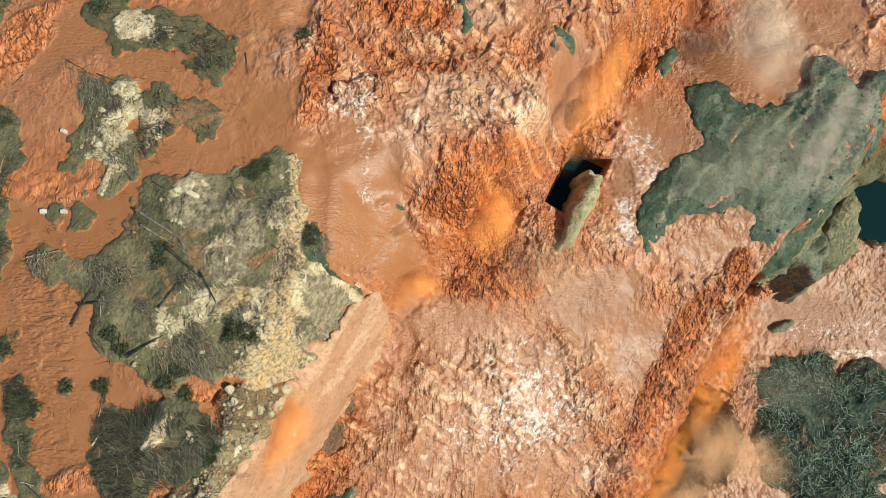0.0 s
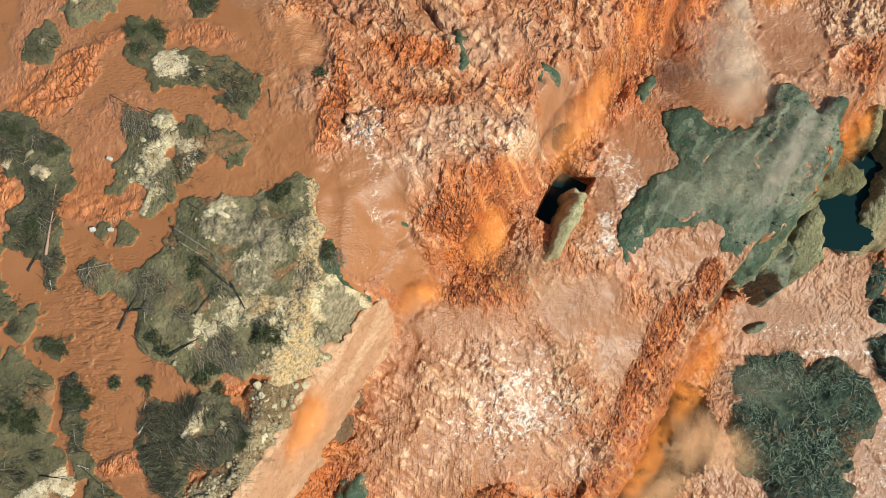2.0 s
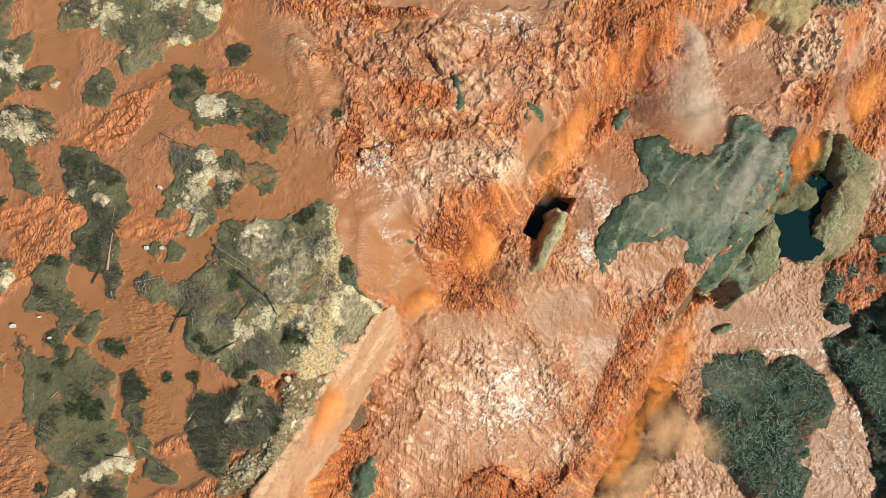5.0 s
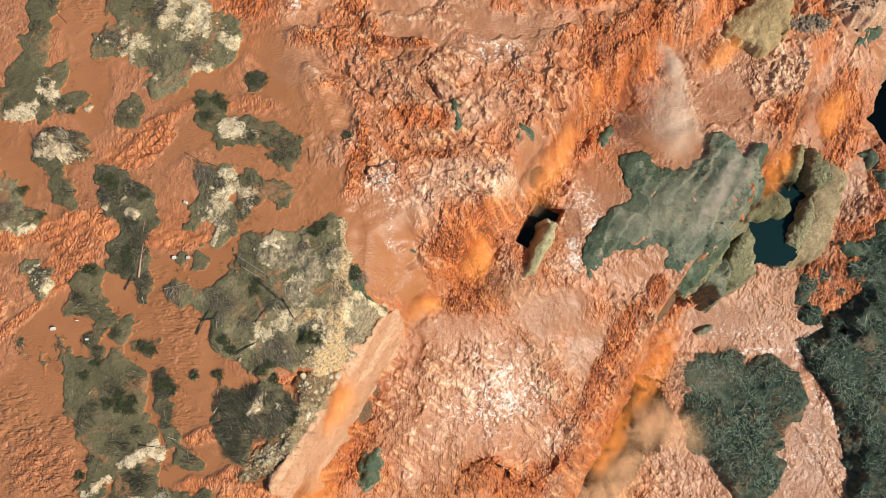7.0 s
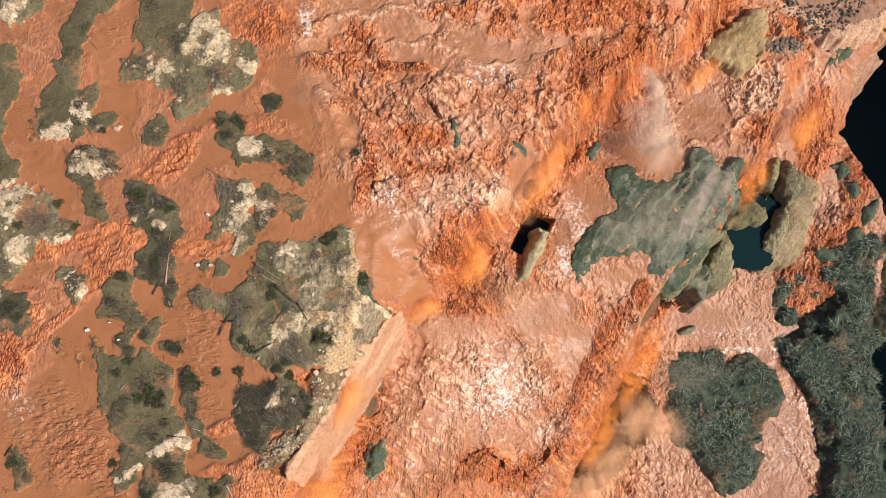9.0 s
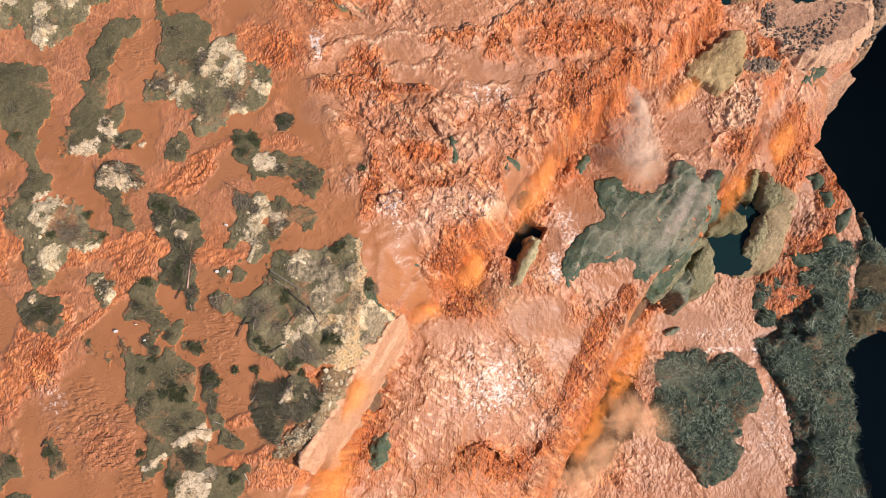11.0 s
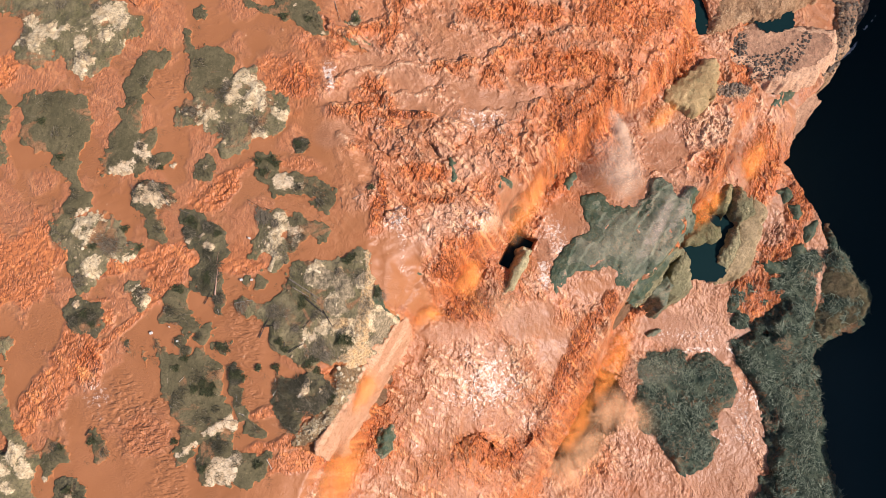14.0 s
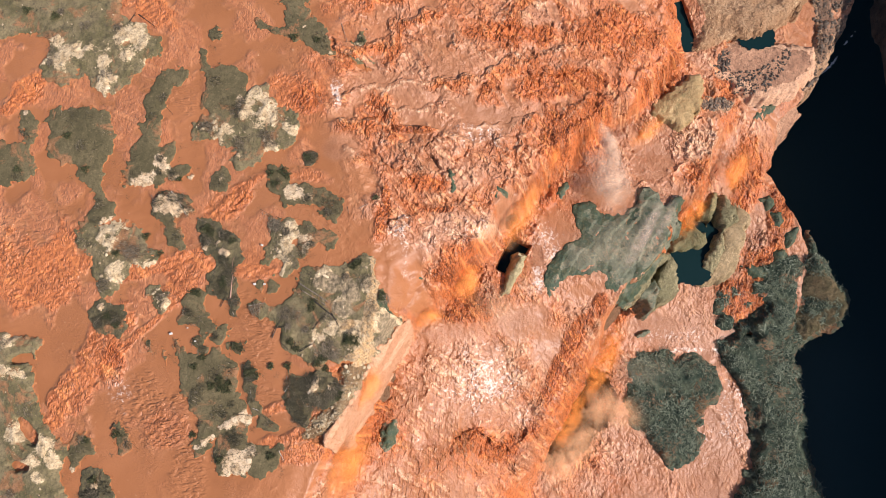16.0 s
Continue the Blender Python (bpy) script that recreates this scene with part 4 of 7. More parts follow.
PITS.append((-101.2, -19.5, 4.2, 1.5, -48, 3.1))
PITS.append((-102.0, -27.7, 2.5, 1.1, -10, 3.0))

# bushes: x, y, radius
BUSHES = []
BUSHES.append((-24.8, 2.4, 1.7))
BUSHES.append((-25.8, 1.6, 1.3))
BUSHES.append((-23.8, 1.6, 1.2))
BUSHES.append((-43.3, 44.4, 1.6))
BUSHES.append((-42.3, 43.4, 1.3))
BUSHES.append((-37.3, 48.4, 1.2))
BUSHES.append((-57.9, -8.9, 1.3))
BUSHES.append((-55.5, -9.3, 1.5))
BUSHES.append((-54.2, -10.0, 1.1))
BUSHES.append((-63.3, 13.4, 1.3))
BUSHES.append((-64.7, 13.8, 1.0))
BUSHES.append((-56.7, 15.7, 1.5))
BUSHES.append((-56.4, 16.8, 1.1))
BUSHES.append((-31.7, -2.4, 1.4))
BUSHES.append((-32.8, -3.6, 1.2))
BUSHES.append((-30.7, -4.8, 1.1))
BUSHES.append((-39.9, -4.2, 1.1))
BUSHES.append((-49.0, -5.7, 1.5))
BUSHES.append((-47.7, -6.5, 1.3))
BUSHES.append((-49.7, -6.5, 1.1))
BUSHES.append((-52.9, 0.4, 1.3))
BUSHES.append((-51.6, -0.2, 1.0))
BUSHES.append((-24.7, 20.2, 1.4))
BUSHES.append((-23.5, 21.1, 1.2))
BUSHES.append((-34.3, 11.3, 1.3))
BUSHES.append((-34.6, 9.7, 1.2))
BUSHES.append((-44.0, -4.3, 0.8))
BUSHES.append((-19.5, 37.7, 0.9))
BUSHES.append((-39.4, 1.5, 1.1))
BUSHES.append((-38.0, -0.1, 1.0))
BUSHES.append((-27.5, -11.7, 0.9))
BUSHES.append((-27.2, -10.5, 0.9))
BUSHES.append((-17.7, 12.2, 1.0))
BUSHES.append((-17.3, 13.4, 0.8))
BUSHES.append((-62.3, 29.6, 1.3))
BUSHES.append((-60.8, 28.2, 1.2))
BUSHES.append((-46.6, 44.2, 1.3))
BUSHES.append((-45.3, 41.3, 1.2))
BUSHES.append((-36.7, 48.2, 1.2))
BUSHES.append((-61.6, 29.9, 1.2))
BUSHES.append((-70.1, 42.6, 0.9))
BUSHES.append((-84.1, 23.3, 1.2))
BUSHES.append((-77.4, 27.7, 1.3))
BUSHES.append((-73.6, 23.2, 1.1))
BUSHES.append((-55.2, 26.5, 1.1))
BUSHES.append((-56.1, -7.4, 1.3))
BUSHES.append((-53.9, -8.4, 1.0))
BUSHES.append((-60.7, -2.3, 1.0))
BUSHES.append((-62.6, -4.4, 1.0))
BUSHES.append((-54.9, -25.9, 1.3))
BUSHES.append((-42.9, -24.9, 1.3))
BUSHES.append((-80.1, -20.3, 1.3))
BUSHES.append((-24.3, 80.8, 0.9))
BUSHES.append((-84.9, 7.6, 1.4))
BUSHES.append((-82.6, 5.5, 1.2))
BUSHES.append((-42.4, 81.8, 1.3))
BUSHES.append((-36.3, 80.9, 1.1))
BUSHES.append((-61.8, -20.3, 1.0))
BUSHES.append((-87.3, -21.7, 1.0))
BUSHES.append((-84.3, -30.6, 1.2))
BUSHES.append((-100.1, 54.3, 1.4))
BUSHES.append((-94.6, 45.2, 1.2))
BUSHES.append((-115.0, 89.8, 1.5))
BUSHES.append((-107.1, 88.0, 1.5))
BUSHES.append((-112.3, 45.2, 1.2))

# trains of standing waves on the calm river: x, y, long and short radius, turn, height
WAVES = []
WAVES.append((-68.8, -18.4, 8.4, 7.9, 120, 0.55))
WAVES.append((-48.4, 6.0, 6.3, 4.2, 100, 0.35))
WAVES.append((-46.5, 0.8, 6.3, 4.7, 110, 0.35))
WAVES.append((-45.2, -10.4, 3.4, 6.3, 90, 0.3))
WAVES.append((-52.7, 12.4, 2.1, 6.3, 90, 0.25))
WAVES.append((-74.8, -13.9, 8.3, 8.3, 115, 0.5))
WAVES.append((-62.5, -30.6, 8.3, 5.5, 110, 0.4))
WAVES.append((-108.6, 24.6, 12.5, 8.3, 100, 0.4))
WAVES.append((-31.3, 27.8, 3.3, 2.4, 60, 0.25))
WAVES.append((-71.6, 65.4, 4.2, 11.1, 60, 0.3))
WAVES.append((-60.9, 25.5, 2.1, 6.3, 90, 0.25))

# bleached rock showing on the islands: x, y, radius
PALES = []
PALES.append((-52.7, 65.5, 3.6))
PALES.append((-49.5, 61.8, 3.6))
PALES.append((-57.6, 54.5, 2.1))
PALES.append((-92.1, 68.6, 2.6))
PALES.append((-84.1, 63.8, 1.3))
PALES.append((-51.1, 63.8, 3.1))
PALES.append((-47.4, 59.9, 2.5))
PALES.append((-41.3, 55.3, 1.5))
PALES.append((-59.5, 54.8, 1.9))
PALES.append((-62.0, 57.6, 1.0))
PALES.append((-65.4, 55.9, 1.3))
PALES.append((-78.5, 43.8, 2.5))
PALES.append((-75.9, 46.4, 2.1))
PALES.append((-81.5, 42.0, 1.6))
PALES.append((-71.3, 42.7, 1.3))
PALES.append((-67.4, 43.0, 1.0))
PALES.append((-74.5, 36.4, 1.7))
PALES.append((-71.4, 37.8, 1.3))
PALES.append((-67.7, 33.1, 1.7))
PALES.append((-85.3, 31.2, 2.3))
PALES.append((-87.6, 29.4, 1.7))
PALES.append((-85.2, 24.8, 1.9))
PALES.append((-74.6, 20.4, 2.1))
PALES.append((-79.6, 20.7, 1.5))
PALES.append((-39.0, 38.8, 1.9))
PALES.append((-37.3, 37.8, 1.5))
PALES.append((-40.8, 29.3, 1.9))
PALES.append((-40.8, 25.9, 2.1))
PALES.append((-41.9, 22.6, 1.9))
PALES.append((-43.0, 20.9, 1.7))
PALES.append((-37.1, 27.1, 1.5))
PALES.append((-57.4, 23.4, 1.0))
PALES.append((-46.2, 50.9, 1.5))
PALES.append((-55.1, 48.9, 1.0))
PALES.append((-83.9, 16.7, 1.7))
PALES.append((-82.0, 14.5, 1.7))
PALES.append((-80.0, 16.1, 1.0))
PALES.append((-71.3, 11.5, 1.3))
PALES.append((-49.2, -16.3, 1.3))
PALES.append((-51.7, -17.1, 0.9))
PALES.append((-55.1, -18.7, 0.8))
PALES.append((-57.0, -20.7, 0.8))
PALES.append((-58.9, -22.3, 1.0))
PALES.append((-60.9, -23.1, 0.8))
PALES.append((-47.5, -24.4, 1.7))
PALES.append((-51.0, -25.9, 1.0))
PALES.append((-34.2, -10.3, 1.9))
PALES.append((-33.2, -8.8, 1.5))
PALES.append((-85.5, 80.9, 5.2))
PALES.append((-104.8, 76.4, 4))
PALES.append((-91.9, 68.2, 2.8))
PALES.append((-76.9, 43.9, 2.6))
PALES.append((-72.2, 35.5, 2.2))
PALES.append((-87.0, 30.6, 2.6))
PALES.append((-59.1, 55.6, 2.2))
PALES.append((-83.9, 17.3, 2.2))
PALES.append((-71.2, 11.4, 1.5))
PALES.append((-51.0, -26.5, 2.6))
PALES.append((-99.2, 77.3, 3))

# bands of gravel, grey pebbles and dark green slime on the islands: x, y, long and short radius, turn, kind
TONES = []
TONES.append((-19.6, 21.0, 1.2, 3.0, 0, "gravel"))
TONES.append((-19.3, 16.0, 1.3, 4.2, 0, "gravel"))
TONES.append((-20.0, 10.5, 1.5, 4.0, -8, "gravel"))
TONES.append((-20.8, 4.6, 1.7, 3.8, -6, "gravel"))
TONES.append((-21.8, -1.4, 2.6, 3.6, -15, "gravel"))
TONES.append((-26.2, 17.4, 0.9, 1.8, 10, "gravel"))
TONES.append((-25.6, 5.6, 1.9, 1.5, 20, "gravel"))
TONES.append((-24.6, -2.6, 2.2, 1.6, 0, "gravel"))
TONES.append((-16.2, 5.4, 2.8, 3.2, 20, "grey"))
TONES.append((-17.2, 1.4, 2.2, 4.2, -25, "grey"))
TONES.append((-13.6, 5.2, 2.4, 1.3, 30, "grey"))
TONES.append((-30.2, 16.0, 3.8, 3.0, 0, "grey"))
TONES.append((-24.8, 13.8, 2.6, 3.4, 20, "grey"))
TONES.append((-26.8, 9.6, 3.0, 2.2, 0, "grey"))
TONES.append((-17.0, 12.3, 1.5, 2.2, 0, "green"))
TONES.append((-14.6, 9.6, 2.6, 1.5, -40, "green"))
TONES.append((-12.6, 8.2, 1.4, 1.8, -30, "green"))

# ledges under the broken water, west to east: points, height
LEDGES = []
LEDGES.append(([(-20.8, 51.4), (-20.0, 56.0), (-16.4, 57.1), (-12.1, 56.2), (-10.2, 58.5)], 1.5))
LEDGES.append(([(-11.9, 63.1), (-9.1, 65.0), (-4.7, 66.0), (-3.4, 68.4)], 1.5))
LEDGES.append(([(-8.3, 46.6), (-7.1, 50.1), (-5.0, 49.0), (-2.8, 46.4), (-1.0, 47.5), (1.6, 50.8), (3.5, 52.8), (6.1, 52.7), (8.6, 55.1), (11.0, 56.8)], 2.2))
LEDGES.append(([(-14.7, 38.6), (-11.2, 37.5), (-7.6, 36.5), (-3.4, 38.6), (0.3, 37.6)], 1.6))
LEDGES.append(([(-1.0, -31.6), (-0.2, -25.6), (4.3, -22.0), (9.0, -23.9), (11.5, -27.3), (15.7, -28.5), (16.6, -31.9)], 2.4))
LEDGES.append(([(-24.9, 57.2), (-24.1, 59.8), (-22.6, 59.2)], 1.3))
LEDGES.append(([(-12.2, 41.4), (-10.0, 45.2), (-7.8, 44.1)], 1.2))
LEDGES.append(([(8.4, 45.4), (9.6, 48.0), (11.4, 47.8), (12.6, 45.8)], 1.0))
LEDGES.append(([(15.9, 63.5), (19.0, 65.0), (21.6, 62.9)], 1.0))
LEDGES.append(([(39.4, 73.3), (43.5, 70.1), (47.5, 71.0)], 1.5))
LEDGES.append(([(-3.3, 69.8), (2.6, 68.0), (8.7, 70.8), (14.8, 69.5)], 1.2))
LEDGES.append(([(6.2, 59.5), (11.0, 62.5), (15.9, 61.7)], 0.8))
LEDGES.append(([(50.7, 57.8), (54.9, 60.4), (59.8, 59.4)], 1.5))
LEDGES.append(([(65.8, 54.5), (71.5, 56.1), (75.6, 53.4)], 1.5))
LEDGES.append(([(-18.5, 29.5), (-16.5, 31.5), (-15.1, 28.1)], 1.2))
LEDGES.append(([(-1.2, -2.5), (3.9, -0.7), (9.0, -2.6), (13.0, -0.0)], 0.9))
LEDGES.append(([(1.3, -10.0), (6.4, -8.8), (11.7, -10.9)], 0.9))
LEDGES.append(([(26.0, 24.2), (28.7, 26.2), (32.7, 28.2)], 0.9))
LEDGES.append(([(-36.6, 86.1), (-30.3, 78.0), (-21.4, 72.3), (-12.4, 74.3)], 1.5))
LEDGES.append(([(-15.6, 84.0), (-6.4, 81.8), (4.3, 79.3), (15.3, 82.9), (24.9, 81.3)], 1.4))
LEDGES.append(([(-12.4, 72.6), (-1.8, 69.9), (7.4, 72.3)], 1.3))
LEDGES.append(([(2.8, 89.9), (15.4, 88.7), (28.2, 90.5), (38.1, 88.3)], 1.3))
LEDGES.append(([(-26.6, 52.9), (-20.9, 50.3), (-14.9, 45.8), (-9.1, 47.6)], 1.3))
LEDGES.append(([(15.2, 76.3), (24.8, 74.7), (34.6, 77.3), (44.7, 76.0)], 1.4))


# ---- materials ----
class Mat:
    """A small helper round a node tree."""

    def __init__(self, name, rough=0.8, spec=0.3):
        self.m = bpy.data.materials.new(name)
        self.m.use_nodes = True
        self.n, self.l = self.m.node_tree.nodes, self.m.node_tree.links
        self.b = self.n["Principled BSDF"]
        self.b.inputs["Roughness"].default_value = rough
        self.b.inputs["Specular IOR Level"].default_value = spec
        self.pos = self.n.new("ShaderNodeNewGeometry").outputs["Position"]

    def put(self, v, socket):
        if isinstance(v, bpy.types.NodeSocket):
            self.l.new(v, socket)
        else:
            socket.default_value = v

    def stretch(self, sx, sy, sz, turn=0.0):
        n = self.n.new("ShaderNodeMapping")
        self.l.new(self.pos, n.inputs[0])
        n.inputs["Rotation"].default_value = (0, 0, radians(turn))
        n.inputs["Scale"].default_value = (sx, sy, sz)
        return n.outputs[0]

    def noise(self, scale, detail=5, rough=0.6, vec=None, warp=0.0):
        n = self.n.new("ShaderNodeTexNoise")
        self.l.new(vec or self.pos, n.inputs["Vector"])
        n.inputs["Scale"].default_value, n.inputs["Detail"].default_value = scale, detail
        n.inputs["Roughness"].default_value, n.inputs["Distortion"].default_value = rough, warp
        return n.outputs["Fac"]

    def warped(self, vec, scale, amount):
        """The vector pushed about by a slow noise."""
        n = self.n.new("ShaderNodeTexNoise")
        self.l.new(vec, n.inputs["Vector"])
        n.inputs["Scale"].default_value, n.inputs["Detail"].default_value = scale, 2
        a = self.n.new("ShaderNodeVectorMath")
        a.operation = "MULTIPLY_ADD"
        self.l.new(n.outputs["Color"], a.inputs[0])
        a.inputs[1].default_value = (amount, amount, amount)
        self.l.new(vec, a.inputs[2])
        return a.outputs[0]

    def lumps(self, scale, vec, octaves=3, gain=0.5):
        """Rounded lumps parted by sharp creases, about 0 to 1."""
        total, norm = None, sum(gain ** i for i in range(octaves))
        for i in range(octaves):
            v = self.math("ABSOLUTE", self.math("SUBTRACT", self.noise(scale * 2.1 ** i, 0, 0.5, vec), 0.5))
            v = self.math("MULTIPLY", v, 3.2 * gain ** i / norm)
            total = self.math("ADD", total, v) if total else v
        return total

    def cells(self, scale, vec=None, feature="F1"):
        n = self.n.new("ShaderNodeTexVoronoi")
        n.feature = feature
        self.l.new(vec or self.pos, n.inputs["Vector"])
        n.inputs["Scale"].default_value = scale
        return n.outputs["Distance"]

    def attr(self, name):
        n = self.n.new("ShaderNodeAttribute")
        n.attribute_name = name
        return n.outputs["Fac"]

    def step(self, v, a, b):
        n = self.n.new("ShaderNodeMapRange")
        n.interpolation_type = "SMOOTHSTEP"
        self.put(v, n.inputs["Value"])
        n.inputs["From Min"].default_value, n.inputs["From Max"].default_value = a, b
        return n.outputs["Result"]

    def math(self, op, a, b=0.5):
        n = self.n.new("ShaderNodeMath")
        n.operation = op
        self.put(a, n.inputs[0]), self.put(b, n.inputs[1])
        return n.outputs[0]

    def mix(self, f, a, b):
        n = self.n.new("ShaderNodeMix")
        n.data_type = "RGBA"
        self.put(f, n.inputs[0])
        for v, k in ((a, 6), (b, 7)):
            self.put(v if isinstance(v, bpy.types.NodeSocket) else (*v, 1), n.inputs[k])
        return n.outputs[2]

    def bump(self, v, depth, strength=1.0, base=None):
        n = self.n.new("ShaderNodeBump")
        self.put(v, n.inputs["Height"])
        n.inputs["Distance"].default_value, n.inputs["Strength"].default_value = depth, strength
        if base:
            self.l.new(base, n.inputs["Normal"])
        return n.outputs[0]

    def done(self, colour, normal=None, rough=None):
        self.put(colour if isinstance(colour, bpy.types.NodeSocket) else (*colour, 1), self.b.inputs["Base Color"])
        if normal:
            self.l.new(normal, self.b.inputs["Normal"])
        if rough is not None:
            self.put(rough, self.b.inputs["Roughness"])
        return self.m


def make_water():
    k = Mat("muddy_water", 0.4, 0.4)
    turb, foam, red, milk, sheet = (k.attr(a) for a in ("turb", "foam", "red", "milk", "sheet"))
    thread, cap, deep = k.attr("thread"), k.attr("cap"), k.attr("deep")
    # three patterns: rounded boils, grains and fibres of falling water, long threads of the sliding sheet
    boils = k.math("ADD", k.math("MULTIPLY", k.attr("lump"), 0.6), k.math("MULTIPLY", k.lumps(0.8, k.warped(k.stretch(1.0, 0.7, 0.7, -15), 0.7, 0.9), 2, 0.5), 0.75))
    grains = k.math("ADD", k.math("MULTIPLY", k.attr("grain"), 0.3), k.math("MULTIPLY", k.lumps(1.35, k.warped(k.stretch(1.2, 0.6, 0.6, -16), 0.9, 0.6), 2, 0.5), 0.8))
    slides = k.lumps(0.75, k.warped(k.stretch(1.0, 0.16, 0.4, -16), 0.2, 0.8), 3, 0.6)
    calm = k.mix(k.step(k.noise(0.06, 4, 0.55), 0.3, 0.7), (0.315, 0.122, 0.045), (0.375, 0.150, 0.060))
    calm = k.mix(milk, calm, k.mix(k.step(k.noise(0.2, 7, 0.65, warp=0.4), 0.4, 0.65), (0.29, 0.122, 0.056), (0.37, 0.168, 0.084)))
    patch = k.math("MAXIMUM", milk, k.step(k.noise(0.14, 6, 0.62, warp=0.5), 0.42, 0.66))
    # shade of the creases is painted in: colours darken low between the lumps
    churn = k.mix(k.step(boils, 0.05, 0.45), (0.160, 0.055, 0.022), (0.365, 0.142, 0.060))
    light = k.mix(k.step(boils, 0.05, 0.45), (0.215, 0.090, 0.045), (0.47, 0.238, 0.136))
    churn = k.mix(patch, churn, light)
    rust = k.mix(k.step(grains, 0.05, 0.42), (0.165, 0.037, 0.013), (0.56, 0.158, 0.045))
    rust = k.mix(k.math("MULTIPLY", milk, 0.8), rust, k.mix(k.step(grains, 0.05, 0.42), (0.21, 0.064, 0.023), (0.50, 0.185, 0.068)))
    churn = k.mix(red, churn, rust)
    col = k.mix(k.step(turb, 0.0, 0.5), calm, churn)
    # threads are darker in their troughs and paler on top, matching the relief
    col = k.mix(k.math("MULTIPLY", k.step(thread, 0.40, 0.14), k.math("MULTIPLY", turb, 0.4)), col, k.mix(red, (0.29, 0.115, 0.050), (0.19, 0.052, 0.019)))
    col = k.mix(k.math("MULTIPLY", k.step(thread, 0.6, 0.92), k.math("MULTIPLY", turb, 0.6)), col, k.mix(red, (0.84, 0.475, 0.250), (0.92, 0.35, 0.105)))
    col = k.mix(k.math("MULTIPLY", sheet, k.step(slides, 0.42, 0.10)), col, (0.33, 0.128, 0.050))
    # broken crests carry cream foam; thin curtains show dark rock plus painted-in shade
    cream = k.mix(k.step(k.noise(1.8, 5, 0.7), 0.36, 0.64), (0.62, 0.315, 0.155), (0.93, 0.66, 0.43))
    torn = k.step(k.math("ADD", cap, k.math("MULTIPLY", k.math("SUBTRACT", boils, 0.45), 0.9)), 0.40, 0.85)
    col = k.mix(k.math("MULTIPLY", torn, k.math("SUBTRACT", 0.6, k.math("MULTIPLY", red, 0.4))), col, cream)
    # tops of the boils paler still: foam, with their highlights painted in
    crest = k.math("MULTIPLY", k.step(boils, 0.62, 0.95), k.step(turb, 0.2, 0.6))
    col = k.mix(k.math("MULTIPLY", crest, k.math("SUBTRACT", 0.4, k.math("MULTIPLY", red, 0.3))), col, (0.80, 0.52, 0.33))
    # shade painted between the grains of the deep beds
    col = k.mix(k.math("MULTIPLY", k.math("MULTIPLY", deep, 0.75), k.step(grains, 0.62, 0.10)), col, (0.17, 0.044, 0.018))
    # lace of white foam
    lace = k.math("ADD", k.noise(0.75, 7, 0.75, warp=0.7), k.math("MULTIPLY", k.math("SUBTRACT", 0.3, k.lumps(0.8, k.warped(k.pos, 0.4, 1.5), 3, 0.6)), 0.35))
    wisps = k.step(k.math("ADD", lace, k.math("MULTIPLY", foam, 0.31)), 0.60, 0.79)
    froth = k.mix(k.step(k.noise(1.4, 8, 0.75), 0.38, 0.62), (0.66, 0.48, 0.36), (0.96, 0.86, 0.77))
    col = k.mix(k.math("MULTIPLY", k.math("MULTIPLY", wisps, 0.75), k.step(foam, 0.0, 0.35)), col, froth)
    # relief in metres
    ripple = k.math("MULTIPLY", k.noise(2.2, 3, 0.55, k.stretch(0.7, 1.5, 1, 30), 0.4), k.step(k.noise(0.05, 3, 0.6), 0.42, 0.6))
    rolling = k.math("MULTIPLY", boils, k.math("SUBTRACT", 0.95, k.math("MULTIPLY", sheet, 0.55)))
    rolling = k.math("ADD", k.math("MULTIPLY", rolling, k.math("SUBTRACT", 1.0, k.math("MULTIPLY", red, 0.6))), k.math("MULTIPLY", k.math("MULTIPLY", grains, red), 0.75))
    rolling = k.math("ADD", rolling, k.math("MULTIPLY", k.math("MULTIPLY", slides, sheet), 0.6))
    rolling = k.math("MULTIPLY", rolling, k.math("SUBTRACT", 1.0, k.math("MULTIPLY", milk, 0.3)))
    rolling = k.math("MULTIPLY", rolling, k.math("ADD", 0.35, k.step(k.noise(0.11, 4, 0.6, warp=0.5), 0.34, 0.62)))
    normal = k.bump(ripple, 0.22, 1.0)
    train = k.math("MULTIPLY", k.lumps(0.95, k.warped(k.stretch(0.62, 1.25, 1.0, 28), 0.5, 0.7), 2, 0.45), k.attr("wave"))
    normal = k.bump(train, 0.6, 1.0, normal)
    normal = k.bump(k.math("MULTIPLY", rolling, k.math("ADD", turb, 0.03)), 1.0, 1.0, normal)
    normal = k.bump(k.math("MULTIPLY", k.noise(3.2, 3, 0.6), k.math("ADD", turb, 0.05)), 0.16, 1.0, normal)
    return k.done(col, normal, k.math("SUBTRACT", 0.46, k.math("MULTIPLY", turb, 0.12)))


